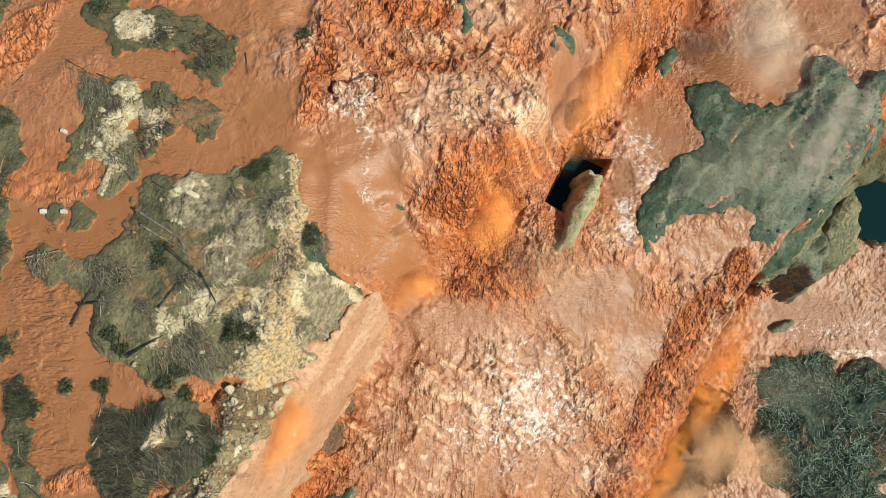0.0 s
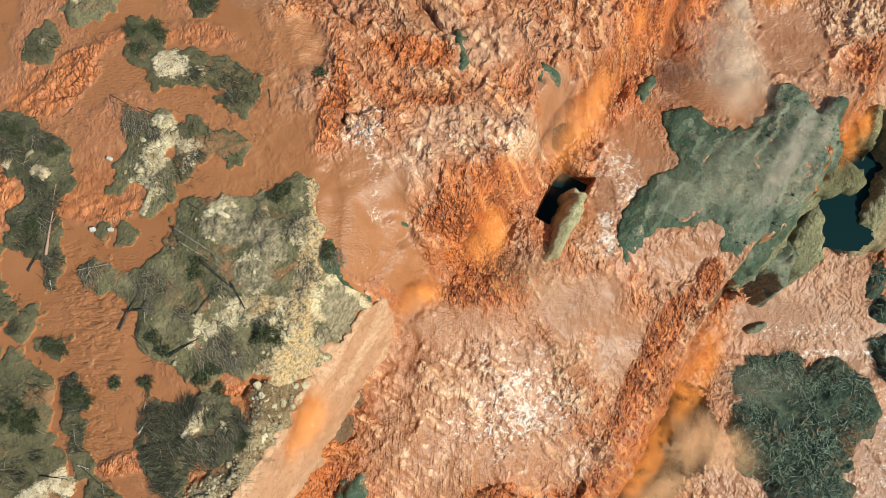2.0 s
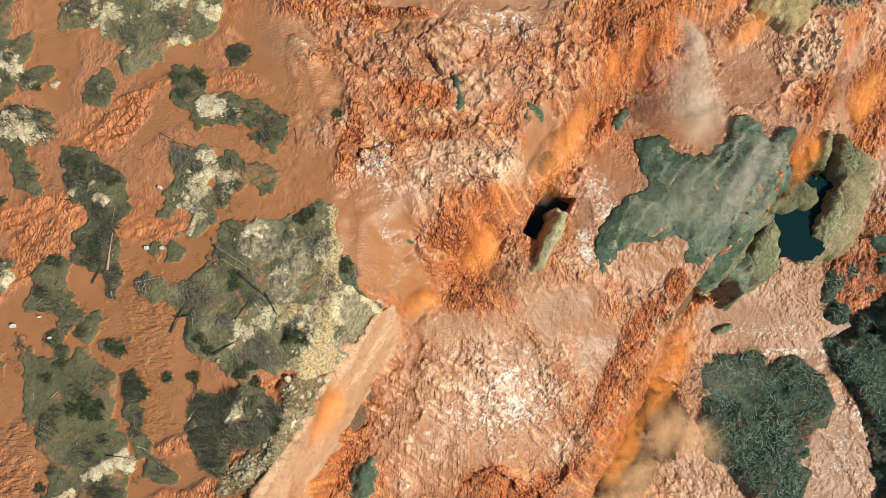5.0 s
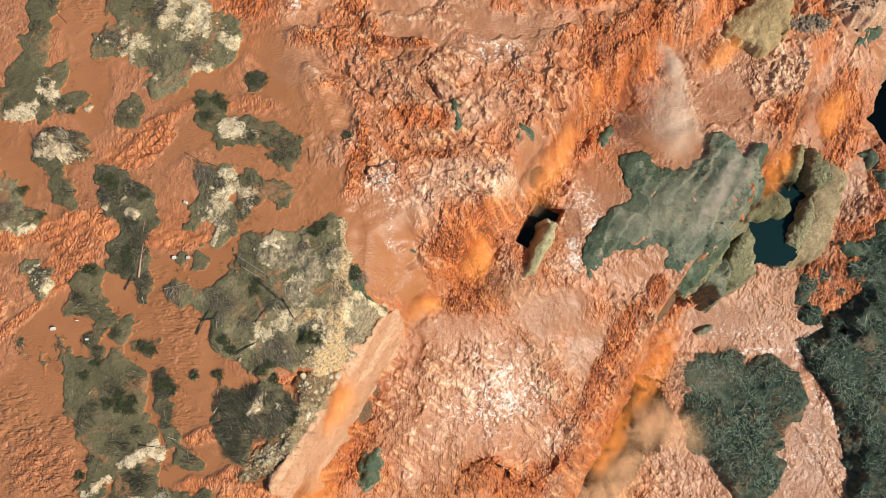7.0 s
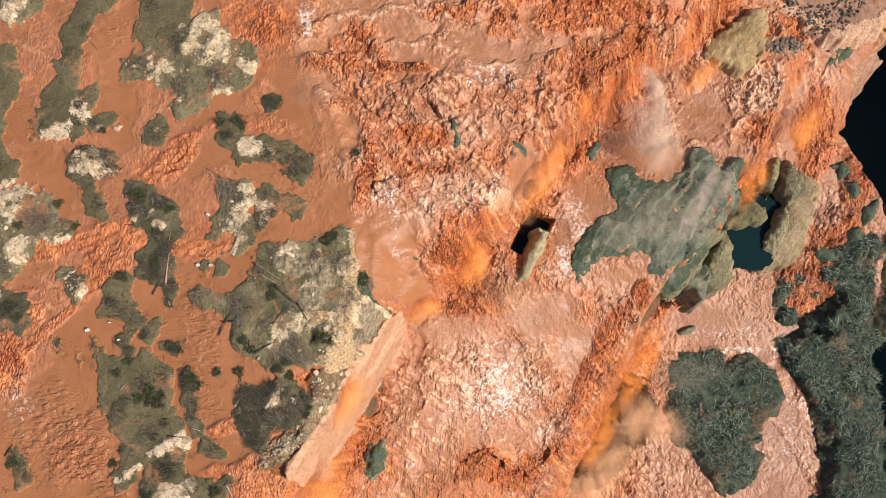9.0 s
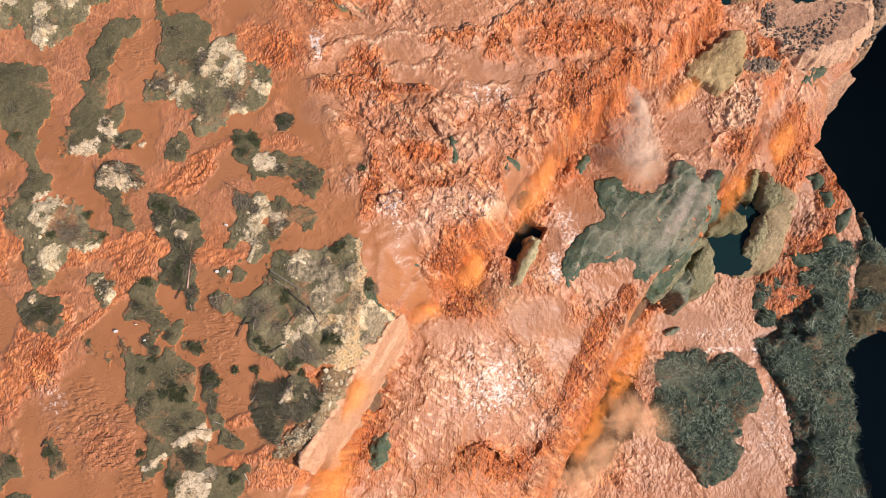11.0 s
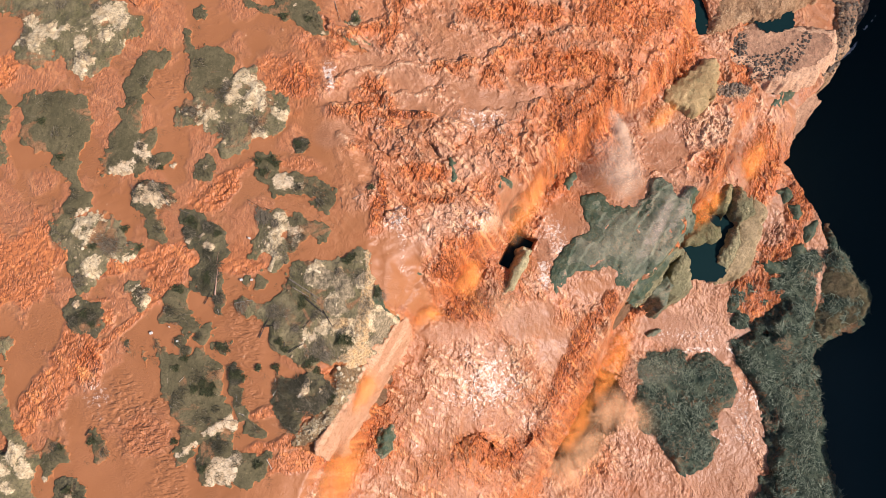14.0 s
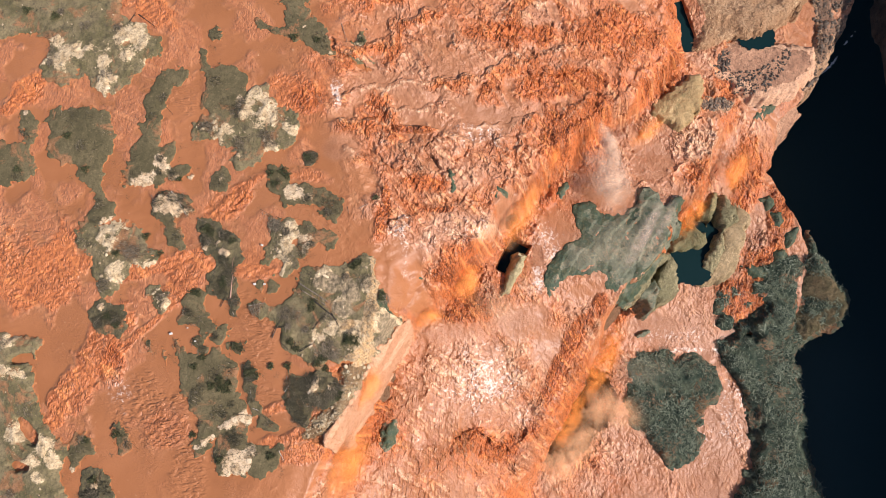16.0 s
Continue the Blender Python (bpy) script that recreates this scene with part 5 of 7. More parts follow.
def make_ground(name, low, high, pale_a, pale_b, stain, bump=0.12, scale=1.0, rough=0.9, mud=(0.38, 0.145, 0.055), muddy=0.0, tones=False, heave=9.0):
    """Silt, rock or debris: two tones by noise, pale patches from the plan, stains, and mud where it meets the water."""
    k = Mat(name, rough, 0.25)
    broad, mid, fine = k.noise(0.16 * scale, 5, 0.65, warp=0.5), k.noise(0.7 * scale, 5, 0.66, warp=0.3), k.noise(2.6 * scale, 4, 0.65)
    col = k.mix(k.step(broad, 0.35, 0.65), low, high)
    col = k.mix(k.math("MULTIPLY", k.step(mid, 0.48, 0.7), 0.65), col, stain)
    if muddy:
        film = k.step(k.noise(0.13, 6, 0.66, warp=0.8), 0.64 - 0.12 * muddy, 0.72 - 0.12 * muddy)
        col = k.mix(k.math("MULTIPLY", film, 0.8), col, k.mix(k.step(mid, 0.4, 0.6), (0.27, 0.125, 0.055), (0.36, 0.175, 0.085)))
    pale = k.attr("pale")
    edge = k.step(k.math("ADD", k.math("MULTIPLY", pale, 0.85), k.math("MULTIPLY", k.math("SUBTRACT", k.noise(0.8, 9, 0.78, warp=1.0), 0.5), 2.8)), 0.45, 0.70)
    col = k.mix(edge, col, k.mix(k.step(k.noise(0.7, 6, 0.7), 0.35, 0.65), pale_a, pale_b))
    if tones:
        pebbles = k.noise(2.4, 6, 0.78, warp=0.4)
        ragged = k.math("MULTIPLY", k.math("SUBTRACT", k.noise(0.9, 6, 0.75, warp=0.6), 0.5), 1.5)
        grit = k.mix(k.step(pebbles, 0.46, 0.60), k.mix(k.step(mid, 0.4, 0.6), (0.58, 0.38, 0.18), (0.50, 0.36, 0.21)), (0.26, 0.165, 0.08))
        col = k.mix(k.step(k.math("ADD", k.attr("gravel"), ragged), 0.4, 0.6), col, grit)
        mottle = k.mix(k.step(k.noise(1.1, 6, 0.7, k.stretch(1.2, 0.8, 1, -20)), 0.40, 0.6), (0.165, 0.132, 0.076), (0.36, 0.275, 0.170))
        col = k.mix(k.step(k.math("ADD", k.attr("grey"), ragged), 0.4, 0.65), col, mottle)
        col = k.mix(k.step(k.math("ADD", k.attr("green"), k.math("MULTIPLY", ragged, 0.3)), 0.4, 0.6), col, k.mix(k.step(mid, 0.45, 0.6), (0.045, 0.070, 0.040), (0.085, 0.095, 0.050)))
    col = k.mix(k.math("MULTIPLY", k.step(fine, 0.5, 0.66), 0.6), col, stain)
    col = k.mix(k.math("MULTIPLY", k.step(k.noise(1.7 * scale, 4, 0.7), 0.56, 0.70), 0.55), col, k.mix(0.4, high, pale_b))
    shore = k.attr("shore")
    col = k.mix(k.step(k.math("ADD", shore, k.math("MULTIPLY", k.math("SUBTRACT", mid, 0.5), 0.7)), 0.45, 0.75), col, mud)
    n1 = k.bump(k.noise(1.0 * scale, 4, 0.66, warp=0.3), bump * heave, 1.0)
    n2 = k.bump(k.math("SUBTRACT", 1.0, k.cells(2.4 * scale)), bump, 0.6, n1)
    return k.done(col, k.bump(fine, bump * 0.5, 0.7, n2))


def make_plain(name, a, b, scale=3.0, rough=0.85, bump=0.02, stretch=None):
    k = Mat(name, rough, 0.25)
    vec = k.stretch(*stretch) if stretch else None
    v = k.noise(scale, 5, 0.65, vec)
    rnd = k.n.new("ShaderNodeObjectInfo").outputs["Random"]
    col = k.mix(k.step(k.math("ADD", v, k.math("MULTIPLY", k.math("SUBTRACT", rnd, 0.5), 0.35)), 0.3, 0.7), a, b)
    return k.done(col, k.bump(k.noise(scale * 2.5, 6, 0.7), bump, 0.8))


def make_strands(name, dark, light):
    """Reeds and twigs: each strand takes its own tone."""
    k = Mat(name, 0.8, 0.2)
    rnd = k.n.new("ShaderNodeNewGeometry").outputs["Random Per Island"]
    return k.done(k.mix(k.math("POWER", rnd, 1.7), dark, light))


def make_mist(name, colour, density, scale=0.12):
    k = Mat(name, 1.0, 0.0)
    body = k.attr("mist")
    puff = k.step(k.noise(scale, 7, 0.62, warp=0.8), 0.22, 0.72)
    alpha = k.math("MULTIPLY", k.math("MULTIPLY", body, puff), density)
    k.put(alpha, k.b.inputs["Alpha"])
    return k.done(colour)


WATER = make_water()
OLIVE, UMBER = (0.098, 0.083, 0.041), (0.060, 0.054, 0.025)
GROUNDS = {
    "silt": make_ground("silt_ground", OLIVE, (0.150, 0.122, 0.063), (0.68, 0.53, 0.35), (0.42, 0.29, 0.16), UMBER, 0.06, muddy=0.9, heave=4.0),
    "reedy": make_ground("reed_ground", (0.074, 0.066, 0.033), (0.150, 0.124, 0.064), (0.70, 0.53, 0.33), (0.46, 0.32, 0.18), (0.03, 0.032, 0.026), 0.10, muddy=0.7, heave=4.0),
    "rocky": make_ground("rocky_ground", (0.120, 0.105, 0.048), (0.23, 0.185, 0.098), (0.68, 0.54, 0.34), (0.44, 0.32, 0.175), (0.07, 0.060, 0.040), 0.10, muddy=0.9, tones=True, heave=4.0),
    "shingle": make_ground("shingle_ground", (0.30, 0.190, 0.095), (0.38, 0.245, 0.125), (0.55, 0.43, 0.26), (0.44, 0.30, 0.15), (0.15, 0.095, 0.05), 0.22, 1.4),
    "wet": make_ground("wet_rock", (0.105, 0.120, 0.074), (0.200, 0.195, 0.125), (0.30, 0.225, 0.135), (0.24, 0.18, 0.105), (0.038, 0.056, 0.040), 0.08, 1.0, 0.6, (0.24, 0.13, 0.07), tones=True, heave=4.0),
    "moss": make_ground("mossy_rock", (0.130, 0.118, 0.050), (0.20, 0.172, 0.085), (0.40, 0.32, 0.15), (0.34, 0.26, 0.12), (0.07, 0.075, 0.035), 0.10, 0.8, 0.7),
    "ribbed": make_ground("ribbed_rock", (0.22, 0.20, 0.105), (0.36, 0.315, 0.170), (0.54, 0.45, 0.25), (0.42, 0.34, 0.18), (0.12, 0.11, 0.062), 0.2, 1.0, 0.75),
    "ochre": make_ground("ochre_rock", (0.36, 0.205, 0.105), (0.50, 0.320, 0.180), (0.66, 0.48, 0.29), (0.56, 0.38, 0.21), (0.24, 0.125, 0.062), 0.2, 0.8, 0.9),
    "terrace": make_ground("terrace_rock", (0.20, 0.125, 0.082), (0.34, 0.205, 0.130), (0.55, 0.36, 0.22), (0.45, 0.27, 0.15), (0.055, 0.050, 0.040), 0.2, 0.8, 0.9),
    "raft": make_ground("matted_debris", (0.055, 0.092, 0.064), (0.150, 0.182, 0.118), (0.36, 0.22, 0.13), (0.24, 0.16, 0.09), (0.018, 0.028, 0.021), 0.25, 1.3, 0.9, (0.36, 0.16, 0.08), muddy=0.6),
    "slab": make_ground("pale_ribbed_rock", (0.29, 0.25, 0.13), (0.42, 0.35, 0.19), (0.56, 0.46, 0.27), (0.42, 0.34, 0.18), (0.20, 0.17, 0.09), 0.08, 1.4, 0.75, heave=4.0),
    "boss": make_ground("yellow_rock", (0.30, 0.195, 0.085), (0.43, 0.29, 0.135), (0.54, 0.38, 0.20), (0.50, 0.36, 0.17), (0.20, 0.17, 0.075), 0.10, 0.8, 0.7, heave=5.0),
    "pink": make_ground("pink_rock", (0.33, 0.175, 0.105), (0.47, 0.265, 0.160), (0.62, 0.38, 0.24), (0.52, 0.30, 0.175), (0.16, 0.095, 0.060), 0.10, 0.8, 0.9, heave=5.0),
    "tanrock": make_ground("grey_tan_rock", (0.25, 0.185, 0.095), (0.35, 0.255, 0.14), (0.44, 0.33, 0.19), (0.36, 0.25, 0.13), (0.14, 0.11, 0.06), 0.08, 0.8, 0.8, heave=4.0),
    "sand": make_ground("sandstone", (0.41, 0.205, 0.110), (0.49, 0.262, 0.148), (0.60, 0.350, 0.215), (0.44, 0.255, 0.142), (0.30, 0.15, 0.07), 0.06, 0.6, 0.9, (0.50, 0.26, 0.11)),
    "spit": make_ground("grassy_spit", (0.095, 0.082, 0.040), (0.185, 0.140, 0.074), (0.24, 0.18, 0.10), (0.21, 0.15, 0.08), (0.050, 0.048, 0.026), 0.14, 1.3),
    "bed": make_ground("river_bed", (0.20, 0.110, 0.055), (0.28, 0.150, 0.080), (0.3, 0.2, 0.1), (0.3, 0.2, 0.1), (0.12, 0.07, 0.04), 0.2),
}
PALE_STONE = make_plain("pale_stone", (0.30, 0.225, 0.13), (0.52, 0.42, 0.27), 1.6, 0.9, 0.05)
PALE_ROCK = make_plain("pale_rock", (0.36, 0.26, 0.15), (0.70, 0.56, 0.37), 0.8, 0.9, 0.12)
DARK_STONE = make_plain("dark_stone", (0.075, 0.060, 0.046), (0.21, 0.155, 0.110), 1.6, 0.7, 0.05)
WET_STONE = make_plain("wet_stone", (0.075, 0.080, 0.055), (0.16, 0.15, 0.10), 1.6, 0.55, 0.05)
DRIFTWOOD = make_plain("driftwood", (0.13, 0.105, 0.080), (0.36, 0.295, 0.23), 2.0, 0.85, 0.02)
DARK_WOOD = make_plain("waterlogged_wood", (0.022, 0.020, 0.017), (0.075, 0.062, 0.048), 2.0, 0.8, 0.02)
PINK_WOOD = make_plain("barkless_trunk", (0.26, 0.150, 0.105), (0.40, 0.245, 0.175), 2.0, 0.85, 0.02)
CONCRETE_WOOD = make_plain("bleached_wood", (0.30, 0.265, 0.21), (0.50, 0.45, 0.37), 2.0, 0.85, 0.02)
CONCRETE = make_plain("white_concrete", (0.50, 0.47, 0.42), (0.64, 0.61, 0.56), 2.0, 0.85, 0.01)
REED_DARK = make_strands("drowned_reeds", (0.035, 0.036, 0.022), (0.20, 0.175, 0.110))
REED_GREY = make_strands("bleached_reeds", (0.075, 0.064, 0.044), (0.40, 0.33, 0.23))
RAFT_TWIGS = make_strands("drift_twigs", (0.012, 0.032, 0.023), (0.36, 0.41, 0.29))
TWIG_DARK = make_strands("wet_sticks", (0.018, 0.017, 0.013), (0.16, 0.125, 0.085))
TWIG_PALE = make_strands("mixed_sticks", (0.025, 0.022, 0.016), (0.46, 0.36, 0.25))
LEAF = make_strands("scrub_leaves", (0.038, 0.046, 0.020), (0.125, 0.125, 0.058))


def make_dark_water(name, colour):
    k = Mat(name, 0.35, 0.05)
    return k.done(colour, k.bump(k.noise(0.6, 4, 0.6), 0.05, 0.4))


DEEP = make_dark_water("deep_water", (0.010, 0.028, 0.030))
# black of the pool water, also laid as painted shade in hollow, slot and cleft
SHADED_POOL = make_dark_water("shaded_pool_water", (0.005, 0.020, 0.022))
FROTH = make_plain("white_froth", (0.45, 0.44, 0.42), (0.78, 0.78, 0.76), 2.5, 0.8, 0.05)


# ---- meshes ----
def mesh_object(name, verts, faces, material, origin=(0, 0, 0), shade=True):
    me = bpy.data.meshes.new(name)
    verts = np.asarray(verts, float) - np.asarray(origin, float)
    faces = np.asarray(faces, np.int32)
    n, k = faces.shape
    me.vertices.add(len(verts))
    me.vertices.foreach_set("co", verts.astype(np.float32).ravel())
    me.loops.add(n * k)
    me.loops.foreach_set("vertex_index", faces.ravel())
    me.polygons.add(n)
    me.polygons.foreach_set("loop_start", np.arange(0, n * k, k, dtype=np.int32))
    me.polygons.foreach_set("use_smooth", np.full(n, shade, dtype=bool))
    me.update(calc_edges=True)
    me.validate()
    me.materials.append(material)
    ob = new(name, me)
    ob.location = origin
    return ob


def attribute(ob, name, values):
    a = ob.data.attributes.new(name, "FLOAT", "POINT")
    a.data.foreach_set("value", np.asarray(values, np.float32).ravel())


def grid(x0, x1, y0, y1, step):
    return lattice_grid(np.arange(x0, x1 + step / 2, step), np.arange(y0, y1 + step / 2, step))


def lattice_grid(xs, ys):
    gx, gy = np.meshgrid(xs, ys)
    nx, ny = len(xs), len(ys)
    i = np.arange(nx * ny).reshape(ny, nx)
    quads = np.stack([i[:-1, :-1], i[:-1, 1:], i[1:, 1:], i[1:, :-1]], -1).reshape(-1, 4)
    return gx.ravel(), gy.ravel(), quads


def graded(x0, x1, fine, coarse, lo, hi):
    """Steps from x0 to x1, fine between lo and hi and coarse outside."""
    return np.concatenate([np.arange(x0, lo, coarse), np.arange(lo, hi, fine), np.arange(hi, x1 + coarse / 2, coarse)])


def rounded(outline, n=6):
    """A closed outline, smoothed through its corners."""
    p = np.array([q[:2] for q in outline], float)
    a, b, c, d = np.roll(p, 1, 0), p, np.roll(p, -1, 0), np.roll(p, -2, 0)
    out = []
    for k in range(n):
        t = k / n
        out.append(0.5 * (2 * b + (c - a) * t + (2 * a - 5 * b + 4 * c - d) * t * t + (3 * b - a - 3 * c + d) * t ** 3))
    return np.stack(out, 1).reshape(-1, 2)


def inside_depth(x, y, ring):
    """Distance to the outline, positive inside."""
    best, odd = np.full(x.shape, 1e9), np.zeros(x.shape, bool)
    for (ax, ay), (bx, by) in zip(ring, np.roll(ring, -1, 0)):
        dx, dy = bx - ax, by - ay
        t = np.clip(((x - ax) * dx + (y - ay) * dy) / max(dx * dx + dy * dy, 1e-9), 0, 1)
        best = np.minimum(best, np.hypot(x - ax - t * dx, y - ay - t * dy))
        if abs(dy) > 1e-9:
            odd ^= ((ay > y) != (by > y)) & (x < ax + dx * (y - ay) / dy)
    return np.where(odd, best, -best)


def keep(quads, verts_ok, *arrays):
    quads = quads[verts_ok[quads].all(1)]
    used = np.unique(quads)
    back = np.full(len(verts_ok), -1, np.int64)
    back[used] = np.arange(len(used))
    return (back[quads], *(a[used] for a in arrays))


# ---- the river: calm above, broken in the falls, brown below ----


def ledges(x, y):
    """Steps across the current: the water stands up before each and drops behind it, with a dark crease at the edge."""
    out = np.zeros_like(x)
    for pts, high in LEDGES:
        p = np.array(pts, float)
        lo, hi = p.min(0) - 18, p.max(0) + 18
        box = np.nonzero((x > lo[0]) & (x < hi[0]) & (y > lo[1]) & (y < hi[1]))[0]
        px, py = x[box] + 0.9 * fbm(x[box] / 2.2, y[box] / 2.2, 3, 57), y[box] + 0.9 * fbm(x[box] / 2.2, y[box] / 2.2, 3, 58)
        best, sign, arc, run = np.full(px.shape, 1e9), np.ones(px.shape), np.zeros(px.shape), 0.0
        for (ax, ay), (bx, by) in zip(p[:-1], p[1:]):
            dx, dy = bx - ax, by - ay
            long = math.hypot(dx, dy)
            t = np.clip(((px - ax) * dx + (py - ay) * dy) / long ** 2, 0, 1)
            d = np.hypot(px - ax - t * dx, py - ay - t * dy)
            near = d < best
            best = np.where(near, d, best)
            sign = np.where(near, np.where(dx * (py - ay) - dy * (px - ax) > 0, -1.0, 1.0), sign)
            arc = np.where(near, run + t * long, arc)
            run += long
        fade = smooth(0, 4, np.minimum(arc, run - arc)) * (0.6 + 0.6 * vnoise(arc / 3.0, arc * 0, 59))
        body = -sign * 0.5 * high * np.exp(-best / np.where(sign > 0, 3.5, 7.0)) - 0.22 * high * np.exp(-(best / 0.6) ** 2)
        out[box] += fade * body
    return out


def blurred(a, r):
    """Box mean over a square of 2 r + 1 cells."""
    for axis in (0, 1):
        pad = np.pad(a, [(r + 1, r) if k == axis else (0, 0) for k in (0, 1)], mode="edge")
        c = np.cumsum(pad, axis)
        n = a.shape[axis]
        a = (np.take(c, np.arange(2 * r + 1, 2 * r + 1 + n), axis) - np.take(c, np.arange(n), axis)) / (2 * r + 1)
    return a


def threads(x, y, z, wide, seed, cell, steps=11, lump=1):
    """Fine noise drawn out along the current: the threads of fast water, 0 to 1."""
    z2 = blurred(blurred(z.reshape(-1, wide), 9), 9)
    gy, gx = np.gradient(z2, cell)
    wx = fbm(x / 11, y / 11, 3, 201).reshape(z2.shape)
    wy = fbm(x / 11, y / 11, 3, 202).reshape(z2.shape)
    fx, fy = -gx * 1.2 + 0.06 + 0.10 * wx, -gy * 1.2 - 0.16 + 0.10 * wy
    size = np.hypot(fx, fy) + 1e-6
    fx, fy = fx / size, fy / size
    grain = np.random.default_rng(seed).random(z2.shape)
    grain = blurred(grain, lump)
    h, w = z2.shape
    i0, j0 = np.mgrid[0:h, 0:w].astype(np.float32)
    total = grain.copy()
    for way in (1, -1):
        i, j = i0.copy(), j0.copy()
        for k in range(steps):
            a, b = np.clip(np.rint(i).astype(int), 0, h - 1), np.clip(np.rint(j).astype(int), 0, w - 1)
            i, j = i + way * fy[a, b], j + way * fx[a, b]
            a, b = np.clip(np.rint(i).astype(int), 0, h - 1), np.clip(np.rint(j).astype(int), 0, w - 1)
            total += grain[a, b]
    total = (total - total.mean()) / total.std()
    return np.clip(0.5 + 0.24 * total, 0, 1).ravel()


def river():
    xs, ys = graded(-140, 134, 0.22, 0.36, -28, 112), graded(-62, 138, 0.22, 0.36, -38, 98)
    x, y, quads = lattice_grid(xs, ys)
    z, stage = field(x, y)
    wide = len(xs)
    thread = threads(x, y, z, wide, 5, 0.25, 9)
    rope = threads(x, y, z, wide, 6, 0.25, 17, 4)
    s = np.clip(stage + np.where(stage < 2.6, 0.55, 0.12) * fbm(x / 9, y / 9, 4, 33), 0, 8)
    steep = np.interp(stage, [2.8, 3, 4, 4.15, 4.9, 5.1, 6, 6.15], [0, 1, 0.9, 0, 0, 1, 0.9, 0])
    # how broken the water is, by the stretch between two lines
    turb = np.interp(s, [0, 0.6, 1.3, 2, 2.6, 3, 3.4, 4, 4.2, 4.9, 5.2, 6, 6.25, 7, 8], [0, 0.12, 0.6, 0.75, 0.75, 0.95, 1, 0.85, 0.75, 0.85, 1, 0.9, 0.42, 0.40, 0.6])
    red = np.interp(s, [0, 0.6, 1.2, 1.7, 2.3, 2.85, 3.5, 4.0, 4.2, 4.95, 5.2, 5.9, 6.15, 7], [0, 0.35, 0.4, 0.25, 0.15, 0.6, 0.9, 0.7, 0.2, 0.15, 0.6, 1, 0.15, 0.2])
    red = np.clip(red + 0.7 * fbm(x / 13, y / 13, 4, 31), 0, 1)
    milk = np.interp(s, [0, 1.5, 2.2, 2.8, 3.4, 4, 4.3, 5, 5.6, 6.2, 7], [0, 0, 0.35, 0.3, 0, 0.1, 0.3, 0.4, 0.1, 0.75, 0.6])
    milk = np.clip(milk * (1 + 0.6 * fbm(x / 10, y / 10, 3, 39)), 0, 1)
    turb = np.clip(turb * (0.85 + 0.45 * fbm(x / 12, y / 12, 4, 5)), 0, 1)
    quiet = smooth(30, 14, np.hypot((x - 46) / 1.3, y - 32)) * smooth(16, 24, x) * (1 - np.clip(steep, 0, 1))
    turb = turb * (1 - 0.55 * quiet)
    tongue = smooth(0.15, 0.6, fbm((x + 0.3 * y) / 7, y / 16, 3, 83)) * smooth(1.5, 2.2, s)
    turb = turb * (1 - 0.55 * tongue)
    foam, beds, deep = np.zeros_like(x), np.zeros_like(x), np.zeros_like(x)
    # small rapids between the islands
    for fx, fy, ra, rb, turn, amount in RIFFLES:
        c, q = math.cos(radians(turn)), math.sin(radians(turn))
        u, v = ((x - fx) * c + (y - fy) * q) / ra, (-(x - fx) * q + (y - fy) * c) / rb
        m = smooth(1.2, 0.7, np.hypot(u, v) + 0.4 * fbm(x / 4, y / 4, 4, 12))
        turb, red = np.maximum(turb, m * 0.5 * amount), np.maximum(red, m)
        milk = np.maximum(milk, m * 0.75)
        z = z + m * 0.6 * amount * (ridged((0.6 * x - 0.8 * y) / 1.1 + 0.5 * fbm(x / 3, y / 3, 2, 81), (0.8 * x + 0.6 * y) / 2.6, 3, 82) - 0.5)
    # patches of broken water in the channels between the northern islands
    m = smooth(0.05, 0.5, fbm(x / 9, y / 9, 4, 151)) * smooth(-24, -34, x) * smooth(14, 32, y)
    m = np.maximum(m, smooth(0.1, 0.5, fbm(x / 9, y / 9, 4, 152)) * smooth(-64, -76, x))
    turb, red, milk = np.maximum(turb, 0.3 * m), np.maximum(red, 0.55 * m), np.maximum(milk, 0.6 * m)
    # the upper rapids go down in steps: a pale lip, a red fibrous face, a tan apron
    beat = (-y + 0.2 * x + 9 * fbm(x / 24, y / 24, 3, 111) + 2.2 * fbm(x / 5, y / 5, 3, 112)) / 12.5
    part_way = beat - np.floor(beat)
    where = smooth(0.5, 1.3, stage) * smooth(3.3, 2.9, stage) * smooth(34, 44, y) * np.clip(0.75 + 0.8 * fbm(x / 15, y / 15, 2, 113), 0, 1)
    lips = where * smooth(0.3, 0.16, part_way) * smooth(0.02, 0.14, part_way) * 0.7
    face = where * smooth(0.05, 0.10, part_way) * smooth(0.58, 0.36, part_way)
    apron = where * smooth(0.5, 0.7, part_way)
    red = np.maximum(red * (1 - 0.5 * where), 0.9 * face)
    milk = np.maximum(milk * (1 - 0.7 * face), np.maximum(0.5 * apron, lips))
    turb = np.maximum(turb * (1 - 0.4 * apron), 0.9 * np.maximum(face, lips))
    z = z + where * 0.7 * (0.5 - part_way) * smooth(0.0, 0.22, part_way)
